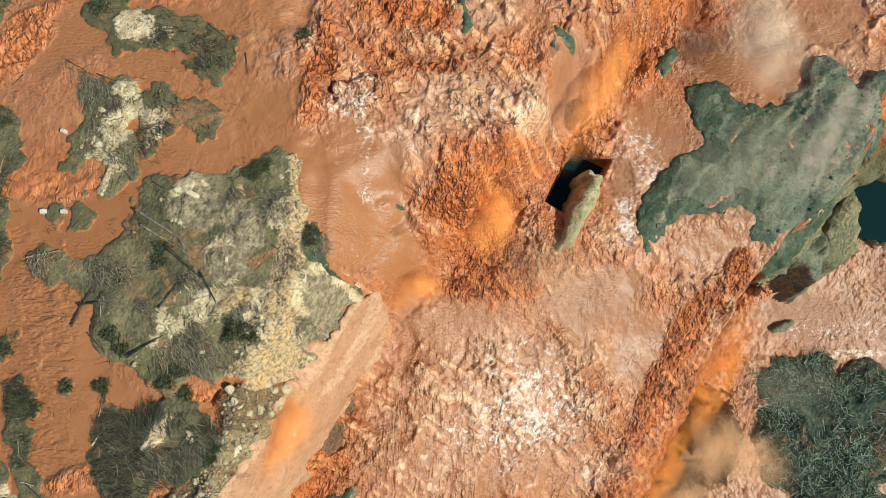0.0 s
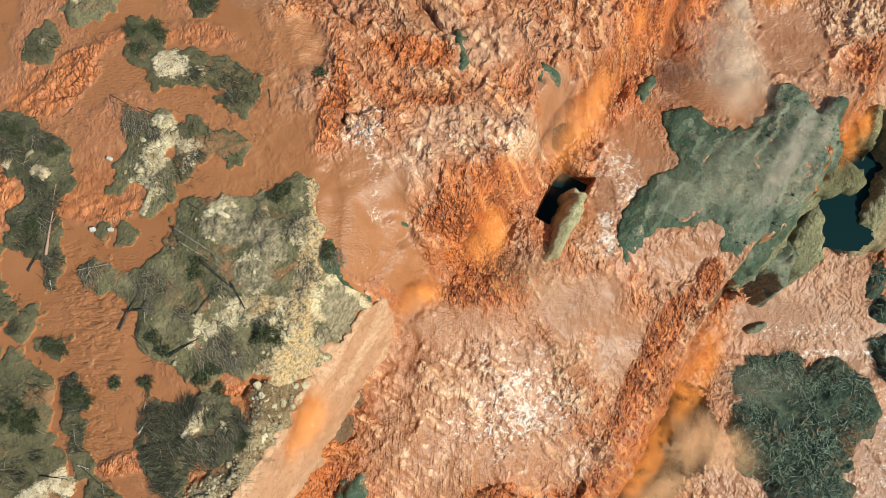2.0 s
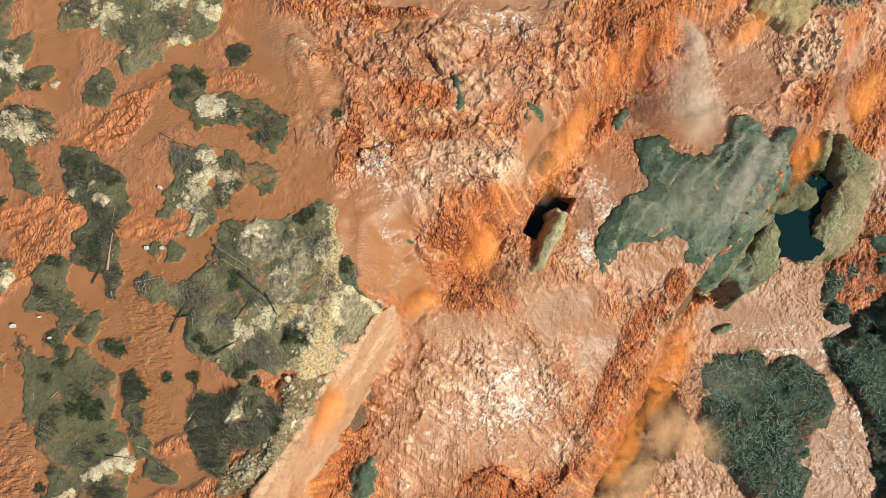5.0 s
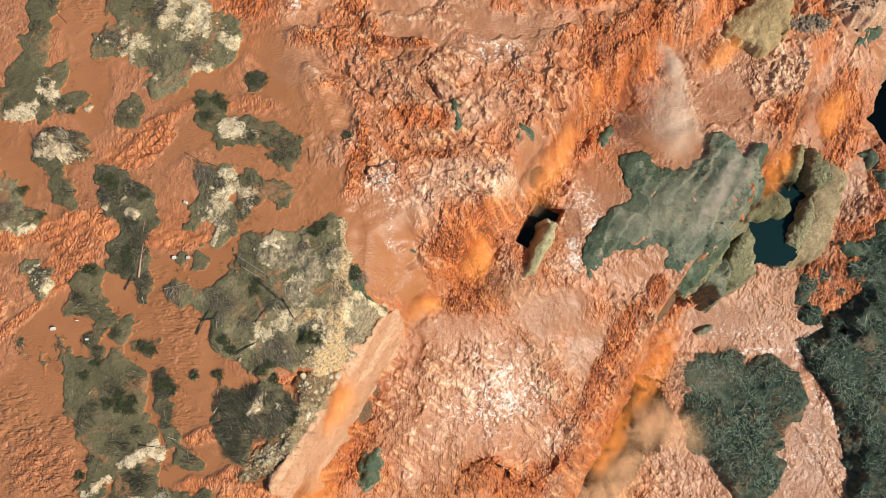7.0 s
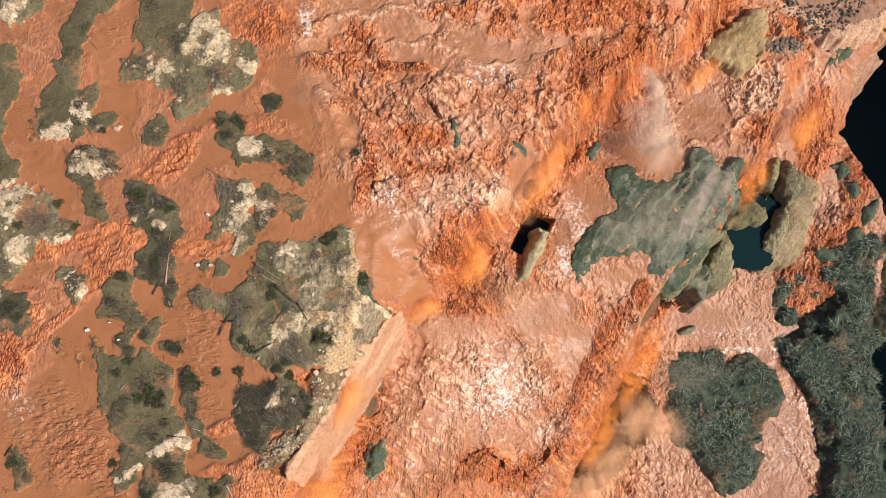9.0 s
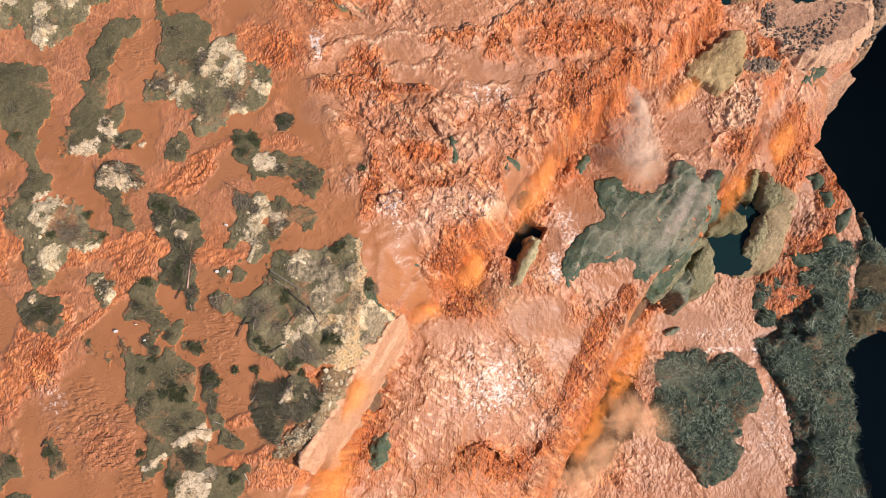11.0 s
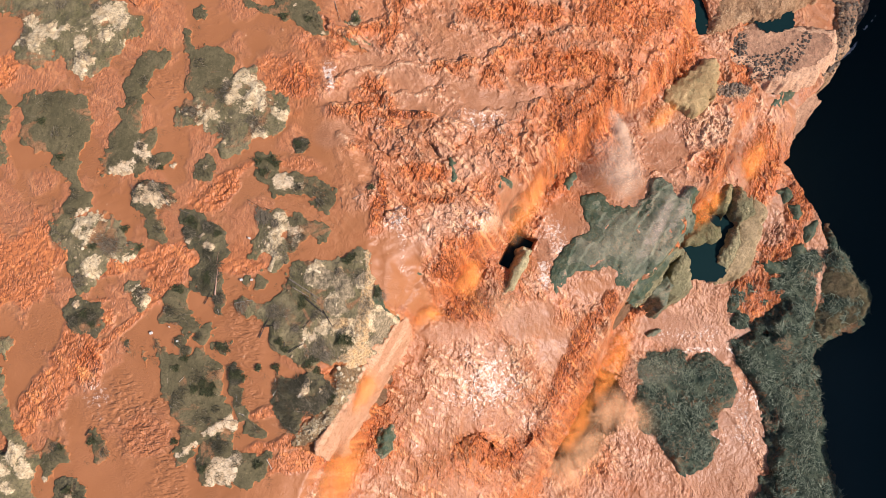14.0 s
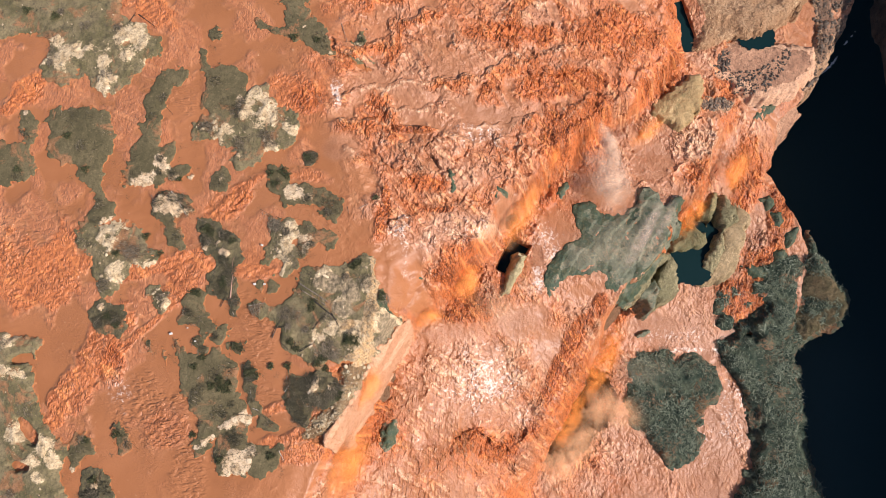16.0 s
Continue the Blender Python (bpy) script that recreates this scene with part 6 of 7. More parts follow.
    # smooth tongues and aprons of brown water, and beds of falling red water
    for fx, fy, ra, rb, turn, kind in ZONES:
        c, q = math.cos(radians(turn)), math.sin(radians(turn))
        u, v = ((x - fx) * c + (y - fy) * q) / ra, (-(x - fx) * q + (y - fy) * c) / rb
        m = smooth(1.2, 0.55, np.hypot(u, v) + 0.35 * fbm(x / 6, y / 6, 4, 15))
        if kind == "red":
            red, turb, milk = np.maximum(red, m), np.maximum(turb, 0.9 * m), milk * (1 - m)
            beds = np.maximum(beds, m)
        elif kind == "deep":
            deep, red, turb, milk = np.maximum(deep, m), np.maximum(red, m), np.maximum(turb, 0.95 * m), milk * (1 - m)
            beds = np.maximum(beds, m)
        elif kind == "brown":
            turb, red, milk = turb * (1 - 0.84 * m), red * (1 - m), milk * (1 - m)
        elif kind == "tan":
            turb, red, milk = turb * (1 - 0.72 * m), red * (1 - m), milk * (1 - m) + 0.8 * m
        else:
            red, milk = red * (1 - m), np.maximum(milk, 0.95 * m)
    for fx, fy, ra, rb, turn, amount in FOAM:
        c, q = math.cos(radians(turn)), math.sin(radians(turn))
        u, v = ((x - fx) * c + (y - fy) * q) / ra, (-(x - fx) * q + (y - fy) * c) / rb
        m = smooth(1.35, 0.0, np.hypot(u, v) + 0.35 * fbm(x / 5, y / 5, 3, 14))
        foam = np.maximum(foam, m * amount)
        red, milk = red * (1 - 0.85 * m), np.maximum(milk, 0.6 * m)
    sheet = smooth(3.9, 4.2, stage) * smooth(5.0, 4.6, stage) * smooth(14, 4, y) * (1 - np.clip(foam, 0, 0.7)) * smooth(0.1, 0.6, 0.6 * fbm(x / 9, y / 12, 3, 47) + smooth(10, -6, x))
    # relief: broad heave, standing crests, boils and the fibres of falling water
    warp = 2.2 * fbm(x / 8, y / 8, 3, 60)
    heave = fbm(x / 9, y / 9, 3, 20)
    crest = ridged((x + 1.6 * warp) / 15, (y - 1.6 * warp) / 11, 2, 24) ** 7
    crest2 = ridged((x - warp) / 6, (y + warp) / 5, 2, 28) ** 5
    boil = 0.35 - billow((x + warp) / 2.6, (y - warp) / 2.6, 4, 21, 0.62)
    boil = -boil * 0.6 + 0.5 * (ridged((x - warp) / 3.4, (y + warp) / 3.0, 4, 22, 0.6) - 0.55)
    brush = ridged((x - 0.3 * y + 0.4 * warp) / 1.0, (y + 0.3 * x) / 4.0, 3, 44) - 0.5
    wild = smooth(0.2, 1.6, s)
    # rounded lumps with sharp creases, drawn out along the current, and the grains of the red water
    push = 0.7 * fbm(x / 2.5, y / 2.5, 2, 131)
    px, py = 0.97 * x + 0.25 * y + push, (0.97 * y - 0.25 * x - push) * 0.7
    lump = billow(px / 1.6, py / 1.6, 3, 132, 0.62)
    grain = billow((px + 0.3 * push) / 0.75, py / 1.1, 2, 135, 0.6)
    beds = np.maximum(beds, face)
    lumps = 1 - 0.55 * where
    crowns = 2.6 * crest + 0.9 * crest2 + 1.8 * boil
    cap = turb * wild * smooth(0.25, 1.3, crowns + 0.35 * fbm(x / 14, y / 14, 3, 75)) * (0.6 + 0.6 * milk)
    cap = np.maximum(cap, turb * wild * smooth(0.62, 1.0, rope) * 0.8)
    cap = np.maximum(cap * (1 - 0.5 * face), lips * 0.9)
    z = z + turb * wild * (0.35 * (thread - 0.5) + 0.5 * (rope - 0.5))
    z = z + ledges(x, y) * smooth(0.1, 0.5, turb)
    z = z + turb * wild * (0.6 * heave + 1.6 * lumps * crest + 0.6 * lumps * crest2 + 0.8 * lumps * boil * (1 - 0.6 * sheet) + 0.7 * brush * (0.25 + np.maximum(steep, beds)) + 0.5 * sheet * (ridged((x - 0.25 * y + 0.3 * warp) / 1.3, (y + 0.25 * x) / 11, 3, 48) - 0.5) - 0.35) + steep * 0.8 * fbm(x / 3, y / 3, 3, 71)
    z = z + turb * (0.25 + 0.75 * wild) * (1.25 * lump * (1 - 0.7 * sheet) * (1 - 0.5 * red) + 0.45 * red * grain * (1 - 0.6 * milk))
    swell = (vnoise(x / 2.0 + y / 4, y / 0.9 - x / 3, 8) - 0.5) * 0.07
    z = z + (1 - turb) * swell * smooth(0.42, 0.62, vnoise(x / 16, y / 16, 3))
    # trains of standing waves
    wave = np.zeros_like(x)
    for fx, fy, ra, rb, turn, high in WAVES:
        c, q = math.cos(radians(turn)), math.sin(radians(turn))
        u, v = (x - fx) * c + (y - fy) * q, -(x - fx) * q + (y - fy) * c
        m = smooth(1.1, 0.5, np.hypot(u / ra, v / rb) + 0.3 * fbm(x / 5, y / 5, 2, 16))
        wave = np.maximum(wave, m * high)
        z = z + m * high * 0.7 * (ridged(u / 1.25 + 0.6 * fbm(x / 3.5, y / 3.5, 2, 19), v / 2.8, 2, 29, 0.4) ** 2 - 0.4)
    # the smooth slope beside the falls stays clear of the broken water
    slope = smooth(14, 6, y) * smooth(0.6, 1.0, stage) * smooth(4.3, 3.9, stage)
    z = z - slope * (0.6 + turb * 1.0)
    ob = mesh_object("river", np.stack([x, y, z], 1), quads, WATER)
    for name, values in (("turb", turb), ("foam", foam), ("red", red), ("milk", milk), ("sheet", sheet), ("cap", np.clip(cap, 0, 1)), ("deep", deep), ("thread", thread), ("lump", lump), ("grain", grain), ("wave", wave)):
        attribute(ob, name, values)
    return tagged(ob, "silt-brown river in flood, calm, then breaking into orange falls", "river", kind="structure")


def ground_sheet():
    x, y, quads = grid(-900, 900, -900, 900, 12)
    z, _ = field(x, np.clip(y, -80, 150))
    z = z - 6 + 3 * fbm(x / 60, y / 60, 3, 2) * smooth(200, 400, np.hypot(x, y))
    z = z + 40 * smooth(190, 320, x)
    ob = mesh_object("ground", np.stack([x, y, z], 1), quads, GROUNDS["bed"])
    return tagged(ob, "brown rock and mud under and round the river", "ground", kind="structure")


def dark_pool():
    x, y, quads = grid(96, 260, -160, 240, 4)
    z = DARK_LEVEL + 0.05 * fbm(x / 5, y / 5, 2, 4)
    ob = mesh_object("gorge_water", np.stack([x, y, z], 1), quads, DEEP)
    return tagged(ob, "dark still water at the bottom of the gorge", "water", kind="structure")


def gorge_wall():
    """The far side of the gorge, east of all that the camera sees: its crest throws the shade over the deep water."""
    x, y, quads = grid(158, 300, -240, 260, 3)
    crest = np.interp(y, [-240, -60, -30, -24, -13, -4, 8, 40, 60, 110, 260], [-10, -10, -11, -13, -24, -18, -11, -7, -1, 5, 5])
    face = smooth(161, 168, x + 2.5 * fbm(y / 12, x / 12, 3, 7))
    z = -70 + face * (crest + 70) + 1.2 * fbm(x / 9, y / 9, 4, 9) * face
    ob = mesh_object("gorge_wall", np.stack([x, y, z], 1), quads, GROUNDS["terrace"])
    for a in ("pale", "shore"):
        attribute(ob, a, np.zeros(len(x)))
    return tagged(ob, "brown rock wall on the far side of the gorge", "cliff", kind="structure")


# ---- islands and banks ----
def island(name, label, outline, pale, style, rise, reeds):
    ring = rounded(outline)
    m, step = 2.0, 0.32
    x, y, quads = grid(ring[:, 0].min() - m, ring[:, 0].max() + m, ring[:, 1].min() - m, ring[:, 1].max() + m, step)
    d = inside_depth(x, y, ring)
    d = d + 1.1 * fbm(x / 3.2, y / 3.2, 4, 17) + 0.45 * fbm(x / 1.0, y / 1.0, 2, 18)
    quads, x, y, d = keep(quads, d > -1.6, x, y, d)
    base, _ = field(x, y)
    patch = np.zeros_like(x)
    for px, py, r in list(pale) + PALES:
        patch = np.maximum(patch, smooth(1.75, 0.3, np.hypot(x - px, y - py) / r + 0.9 * fbm(x / 3.5, y / 3.5, 4, 77)))
    rough = {"silt": 0.08, "reedy": 0.18, "rocky": 0.2, "shingle": 0.24}[style]
    tone = {kind: np.zeros_like(x) for kind in ("gravel", "grey", "green")}
    for px, py, ra, rb, turn, kind in TONES:
        cc, qq = math.cos(radians(turn)), math.sin(radians(turn))
        u, v = ((x - px) * cc + (y - py) * qq) / ra, (-(x - px) * qq + (y - py) * cc) / rb
        tone[kind] = np.maximum(tone[kind], smooth(1.25, 0.6, np.hypot(u, v) + 0.3 * fbm(x / 2.5, y / 2.5, 3, 78)))
    body = np.where(d > 0, 0.18 + 0.42 * rise * (1 - np.exp(-np.maximum(d, 0) / 2.4)), 0.6 * d)
    body = body - 0.3 * tone["green"] * np.clip(body, 0, 1)
    inner = smooth(0, 1.5, d)
    body = body + inner * rough * (fbm(x / 3.5, y / 3.5, 4, 23) + 0.9 * (ridged(x / 1.4, y / 1.4, 3, 25) - 0.5))
    body = body + inner * patch * (0.25 + 0.45 * np.maximum(fbm(x / 2.2, y / 2.2, 3, 26), -0.2)) * (0.5 if style == "silt" else 1.0)
    for px, py, ra, rb, turn, deep in PITS:
        cc, qq = math.cos(radians(turn)), math.sin(radians(turn))
        u, v = ((x - px) * cc + (y - py) * qq) / ra, (-(x - px) * qq + (y - py) * cc) / rb
        body = body - deep * smooth(1.15, 0.85, np.hypot(u, v) + 0.15 * fbm(x / 1.5, y / 1.5, 2, 63))
    z = base + body
    c = (float(x.mean()), float(y.mean()), float(base.mean()))
    ob = mesh_object(name, np.stack([x, y, z], 1), quads, GROUNDS[style], c)
    attribute(ob, "pale", patch)
    for kind, values in tone.items():
        if values.any():
            attribute(ob, kind, values)
    attribute(ob, "shore", smooth(0.45, -0.15, d) if style != "shingle" else smooth(1.2, -0.3, d))
    return tagged(ob, label, "island", "islands in the river")


def heights(x, y, outline):
    """The rock's own top level, eased between the heights at the corners of its outline."""
    total, weight = 0.0, 0.0
    for ox, oy, oz in outline:
        w = 1.0 / ((x - ox) ** 2 + (y - oy) ** 2 + 9.0) ** 1.5
        total, weight = total + w * oz, weight + w
    return total / weight


def rock(name, label, style, rise, outline):
    ring = rounded(outline, 5 if style in ("raft", "sand", "spit", "froth", "pool") else 1)
    raft, sand, drape = style == "raft", style == "sand", style == "drape"
    m = 3.0
    step = 0.34 if raft or sand or style == "wet" else 0.38
    x, y, quads = grid(ring[:, 0].min() - m, ring[:, 0].max() + m, ring[:, 1].min() - m, ring[:, 1].max() + m, step)
    d = inside_depth(x, y, ring)
    d = d + (0.8 if sand else 1.6 if raft else 0.15 if style == "froth" else 0.3 if style in ("ribbed", "slab") else 0.9) * fbm(x / 4, y / 4, 4, 37) + (0.45 * fbm(x / 1.5, y / 1.5, 3, 36) if not (raft or sand or style in ("froth", "pool")) else 0) + 0.2 * fbm(x / 0.8, y / 0.8, 2, 38)
    quads, x, y, d = keep(quads, d > -2.6, x, y, d)
    inner = smooth(0, 1.2, d)
    bed, _ = field(x, y)
    top = bed + (0.9 if sand or name == "rock_slope" else 0.2) if sand or drape else heights(x, y, outline)
    if style in ("wet", "moss", "ribbed", "slab") or name == "debris_mound":
        top = np.maximum(top, bed + (0.3 if name == "rock_shelf" else 0.5))
    style = "wet" if drape else style
    wall = 1.0 if raft else 1.6 if name in ("rock_shelf", "rock_terrace", "rock_slope") or drape else 4.5
    if style == "froth":
        quads, x, y, d = keep(quads, d > 0.1, x, y, d)
        z = np.full_like(x, outline[0][2]) + 0.3 * np.clip(d, 0, 1) + 0.15 * fbm(x, y, 3, 66)
        ob = mesh_object(name, np.stack([x, y, z], 1), quads, FROTH, (float(x.mean()), float(y.mean()), float(z.mean())))
        return tagged(ob, label, "foam", kind="stuff")
    if style == "pool":
        z = np.full_like(x, outline[0][2])
        ob = mesh_object(name, np.stack([x, y, z], 1), quads, SHADED_POOL, (float(x.mean()), float(y.mean()), float(z[0])))
        return tagged(ob, label, "pool")
    z = top + np.where(d > 0, rise * (1 - np.exp(-np.maximum(d, 0) / 1.2)), wall * d)
    if style in ("ribbed", "slab"):
        ribs = np.abs(((x * 0.9 + y * 0.35) / (0.9 if name == "rock_slab" else 1.7) + 0.4 * fbm(x / 5, y / 5, 2, 3)) % 1 - 0.5)
        z = z + inner * (0.45 * (0.3 - ribs) + 0.3 * fbm(x / 3, y / 3, 3, 6))
    elif style in ("wet", "moss", "terrace", "ochre", "spit", "pink", "boss", "tanrock"):
        ledge = fbm(x / 9, y / 9, 4, 51) * 2.0
        z = z + inner * (np.round(ledge * 2) / 2 * ({"wet": 0.12, "moss": 0.15, "pink": 0.2, "tanrock": 0.12, "boss": 0.2}.get(style, 0.55)) + (0.18 if style in ("wet", "moss", "pink", "tanrock") else 0.3) * fbm(x / 2.4, y / 2.4, 4, 52) + 0.2 * (0.3 - ridged(x / 2.2, y / 2.2, 3, 53) ** 4))
        if style == "wet":
            across = (0.8 * x - 0.6 * y) / 3.4 + 0.5 * fbm(x / 7, y / 7, 3, 67)
            z = z + inner * (2.6 if name == "rock_buttress" else 0.7) * ((across % 1) - 0.5) * np.clip(0.4 + fbm(x / 8, y / 8, 2, 68), 0, 1)
    elif raft:
        z = z + inner * (0.5 * fbm(x / 4, y / 4, 4, 54) + 0.35 * (ridged(x / 1.1, y / 1.1, 3, 55) - 0.5))
    else:
        z = z + inner * 0.12 * fbm((x + 0.5 * y) / 1.2, (y - 0.5 * x) / 5, 3, 56)
    pale = np.clip(0.55 + 0.8 * fbm(x / 6, y / 6, 3, 61), 0, 1) * (0.62 if raft else 0.6)
    if sand:
        pale = np.clip(0.5 + 1.3 * fbm((0.87 * x - 0.5 * y) / 0.9, (0.5 * x + 0.87 * y) / 12, 3, 62), 0, 1)
    if style == "terrace" or name == "rock_terrace":
        pale = np.maximum(pale * 0.7, smooth(2.6, 0.6, d))
    c = (float(x.mean()), float(y.mean()), float(np.median(z)))
    shore = smooth(0.3, -0.6, d) * (0.4 if raft or sand else 0.0)
    if sand:
        # the slope lies in tilted slabs, parted by cracks across it
        along = y + 0.35 * x + 0.8 * fbm(x / 3, y / 3, 3, 65)
        slab = np.floor(along / 7.5)
        z = z - 0.5 * smooth(0.22, 0.0, np.abs(along / 7.5 - np.round(along / 7.5))) + 0.25 * (slab % 3 - 1)
        host = tagged(new(name), label, "rock")
        host.location = c
        part_of = slab[quads].max(1)
        for value in np.unique(part_of):
            own = quads[part_of == value]
            used = np.unique(own)
            back = np.full(len(x), -1, np.int64)
            back[used] = np.arange(len(used))
            piece = mesh_object("slab", np.stack([x, y, z], 1)[used], back[own], GROUNDS[style], c)
            attribute(piece, "pale", pale[used]), attribute(piece, "shore", shore[used])
            piece.parent, piece.location = host, (0, 0, 0)
        return host
    if name == "rock_terrace":
        # the worn rim is a slab of its own round the hollow
        edge = d[quads].mean(1) < 1.7
        own = quads[edge]
        used = np.unique(own)
        back = np.full(len(x), -1, np.int64)
        back[used] = np.arange(len(used))
        rim = mesh_object("rim", np.stack([x, y, z + 0.15], 1)[used], back[own], GROUNDS[style], c)
        attribute(rim, "pale", np.clip(pale[used] + 0.3, 0, 1)), attribute(rim, "shore", shore[used])
        quads = quads[~edge]
    ob = mesh_object(name, np.stack([x, y, z], 1), quads, GROUNDS[style], c)
    attribute(ob, "pale", pale)
    attribute(ob, "shore", shore)
    if name == "rock_terrace":
        rim.parent, rim.location = ob, (0, 0, 0)
        tagged(rim, "pale worn rock rim")
    if name == "rock_shelf":
        # dark green fringe round the edge and dark spots along the upstream side
        fringe = smooth(3.4, 1.0, d + 2.2 * fbm(x / 5, y / 5, 3, 141)) * smooth(-0.5, 0.3, fbm(x / 9, y / 9, 2, 142) + smooth(52, 40, x))
        spots_ = smooth(0.35, 0.6, fbm(x / 1.3, y / 1.3, 3, 143)) * smooth(26, 36, y) * 0.9
        attribute(ob, "green", np.maximum(fringe, spots_))
    elif drape:
        attribute(ob, "green", smooth(-0.3, 0.3, d))
    return tagged(ob, label, "driftwood" if raft else "rock")


# ---- reeds, wood, stones, spray ----
def tubes(starts, ways, lengths, radii, sides=3, pieces=2, sag=0.12, rng=None):
    """Many thin bent stalks as one set of vertices and quads."""
    rng = rng or np.random.default_rng(1)
    n = len(starts)
    side = np.stack([-ways[:, 1], ways[:, 0], np.zeros(n)], 1)
    side /= np.maximum(np.linalg.norm(side, axis=1, keepdims=True), 1e-6)
    up = np.cross(ways, side)
    bend = rng.normal(0, sag, n)
    verts = np.zeros((n, pieces + 1, sides, 3))
    for p in range(pieces + 1):
        u = p / pieces
        mid = starts + ways * (lengths * u)[:, None] + side * (bend * lengths * u * u)[:, None]
        r = radii * (1 - 0.75 * u)
        for q in range(sides):
            a = 2 * math.pi * q / sides
            verts[:, p, q] = mid + side * (r * math.cos(a))[:, None] + up * (r * math.sin(a))[:, None]
    i = np.arange(n * (pieces + 1) * sides).reshape(n, pieces + 1, sides)
    j = np.roll(i, -1, 2)
    quads = np.stack([i[:, :-1], j[:, :-1], j[:, 1:], i[:, 1:]], -1).reshape(-1, 4)
    return verts.reshape(-1, 3), quads


class Surface:
    """Looks up the height of a built mesh of the plan at x, y."""

    def __init__(self, ob):
        co = np.zeros(len(ob.data.vertices) * 3, np.float32)
        ob.data.vertices.foreach_get("co", co)
        co = co.reshape(-1, 3) + np.array(ob.location, np.float32)
        self.low = np.floor(co[:, :2].min(0) / 0.6).astype(int)
        k = np.floor(co[:, :2] / 0.6).astype(int) - self.low
        self.top = np.full(k.max(0) + 1, -999.0)
        self.top[k[:, 0], k[:, 1]] = co[:, 2]

    def z(self, x, y, default=0.0):
        a, b = math.floor(x / 0.6) - self.low[0], math.floor(y / 0.6) - self.low[1]
        if 0 <= a < self.top.shape[0] and 0 <= b < self.top.shape[1] and self.top[a, b] > -998:
            return float(self.top[a, b])
        return default


def spots(ring, depth, n, rng):
    """Up to n random points of the outline's inside, at least depth from its edge."""
    lo, hi = ring.min(0), ring.max(0)
    x, y = rng.uniform(lo[0], hi[0], n * 14), rng.uniform(lo[1], hi[1], n * 14)
    ok = inside_depth(x, y, ring) > depth
    return list(zip(x[ok][:n].tolist(), y[ok][:n].tolist()))


def child(ob, parent, label=""):
    ob.parent = parent
    ob.location = Vector(ob.location) - Vector(parent.location)
    return tagged(ob, label)


def reed_mat(host, surface, places, count, material, seed, name="reeds", size=(0.4, 1.5), thick=(0.022, 0.05), label=""):
    """Combed, flattened stalks on an island: places are x, y, radius, lie in degrees."""
    rng = np.random.default_rng(seed)
    st, wy, ln, rd = [], [], [], []
    per = max(1, count // len(places))
    for px, py, r, lie in places:
        for _ in range(per):
            a, rr = rng.uniform(0, 2 * math.pi), r * math.sqrt(rng.uniform(0, 1))
            x, y = px + rr * math.cos(a), py + rr * math.sin(a)
            z = surface.z(x, y, -99)
            t = radians(lie + rng.normal(0, 32 if "reeds" in name else 60))
            if z < -98 or (host and surface.z(x + 1.2 * math.cos(t), y + 1.2 * math.sin(t), -99) < -98):
                continue
            st.append((x, y, z + rng.uniform(0.02, 0.35)))
            wy.append((math.cos(t), math.sin(t), rng.uniform(-0.10, 0.12)))
            ln.append(rng.uniform(*size)), rd.append(rng.uniform(*thick))
    if not st:
        return None
    v, q = tubes(np.array(st), np.array(wy), np.array(ln), np.array(rd), rng=rng)
    ob = mesh_object(name, v, q, material, tuple(np.mean(st, 0)))
    tagged(ob, kind="stuff")
    return child(ob, host, label) if host else ob


def log_mesh(name, length, radius, seed, material, stubs=3):
    """A stripped trunk: bent, tapered, knotted, with broken limbs; lies along x."""
    rng = random.Random(seed)
    bm = bmesh.new()

    def limb(start, way, long, thick, rings):
        way = Vector(way).normalized()
        side = way.orthogonal().normalized()
        up = way.cross(side)
        b1, b2 = rng.uniform(-0.10, 0.10), rng.uniform(-0.05, 0.05)
        loops = []
        for k in range(rings + 1):
            u = k / rings
            c = Vector(start) + way * long * u + side * b1 * long * math.sin(u * 3.1) + up * b2 * long * u * u
            r = thick * (1 - 0.6 * u) * rng.uniform(0.85, 1.15)
            loops.append([bm.verts.new(c + (side * math.cos(a) + up * math.sin(a)) * r * rng.uniform(0.88, 1.12)) for a in (2 * math.pi * i / 8 for i in range(8))])
        for la, lb in zip(loops, loops[1:]):
            for i in range(8):
                bm.faces.new((la[i], la[(i + 1) % 8], lb[(i + 1) % 8], lb[i]))
        bm.faces.new(list(reversed(loops[0]))), bm.faces.new(loops[-1])

    limb((-length / 2, 0, radius), (1, 0, 0.02), length, radius, 8)
    for _ in range(stubs):
        u = rng.uniform(0.3, 0.9)
        limb((-length / 2 + length * u, 0, radius), (0.8, rng.choice((-1, 1)) * rng.uniform(0.4, 0.9), rng.uniform(0, 0.25)), length * rng.uniform(0.15, 0.4), radius * 0.4, 4)
    bmesh.ops.recalc_face_normals(bm, faces=bm.faces)
    me = bpy.data.meshes.new(name)
    bm.to_mesh(me)
    bm.free()
    for p in me.polygons:
        p.use_smooth = True
    me.materials.append(material)
    return me


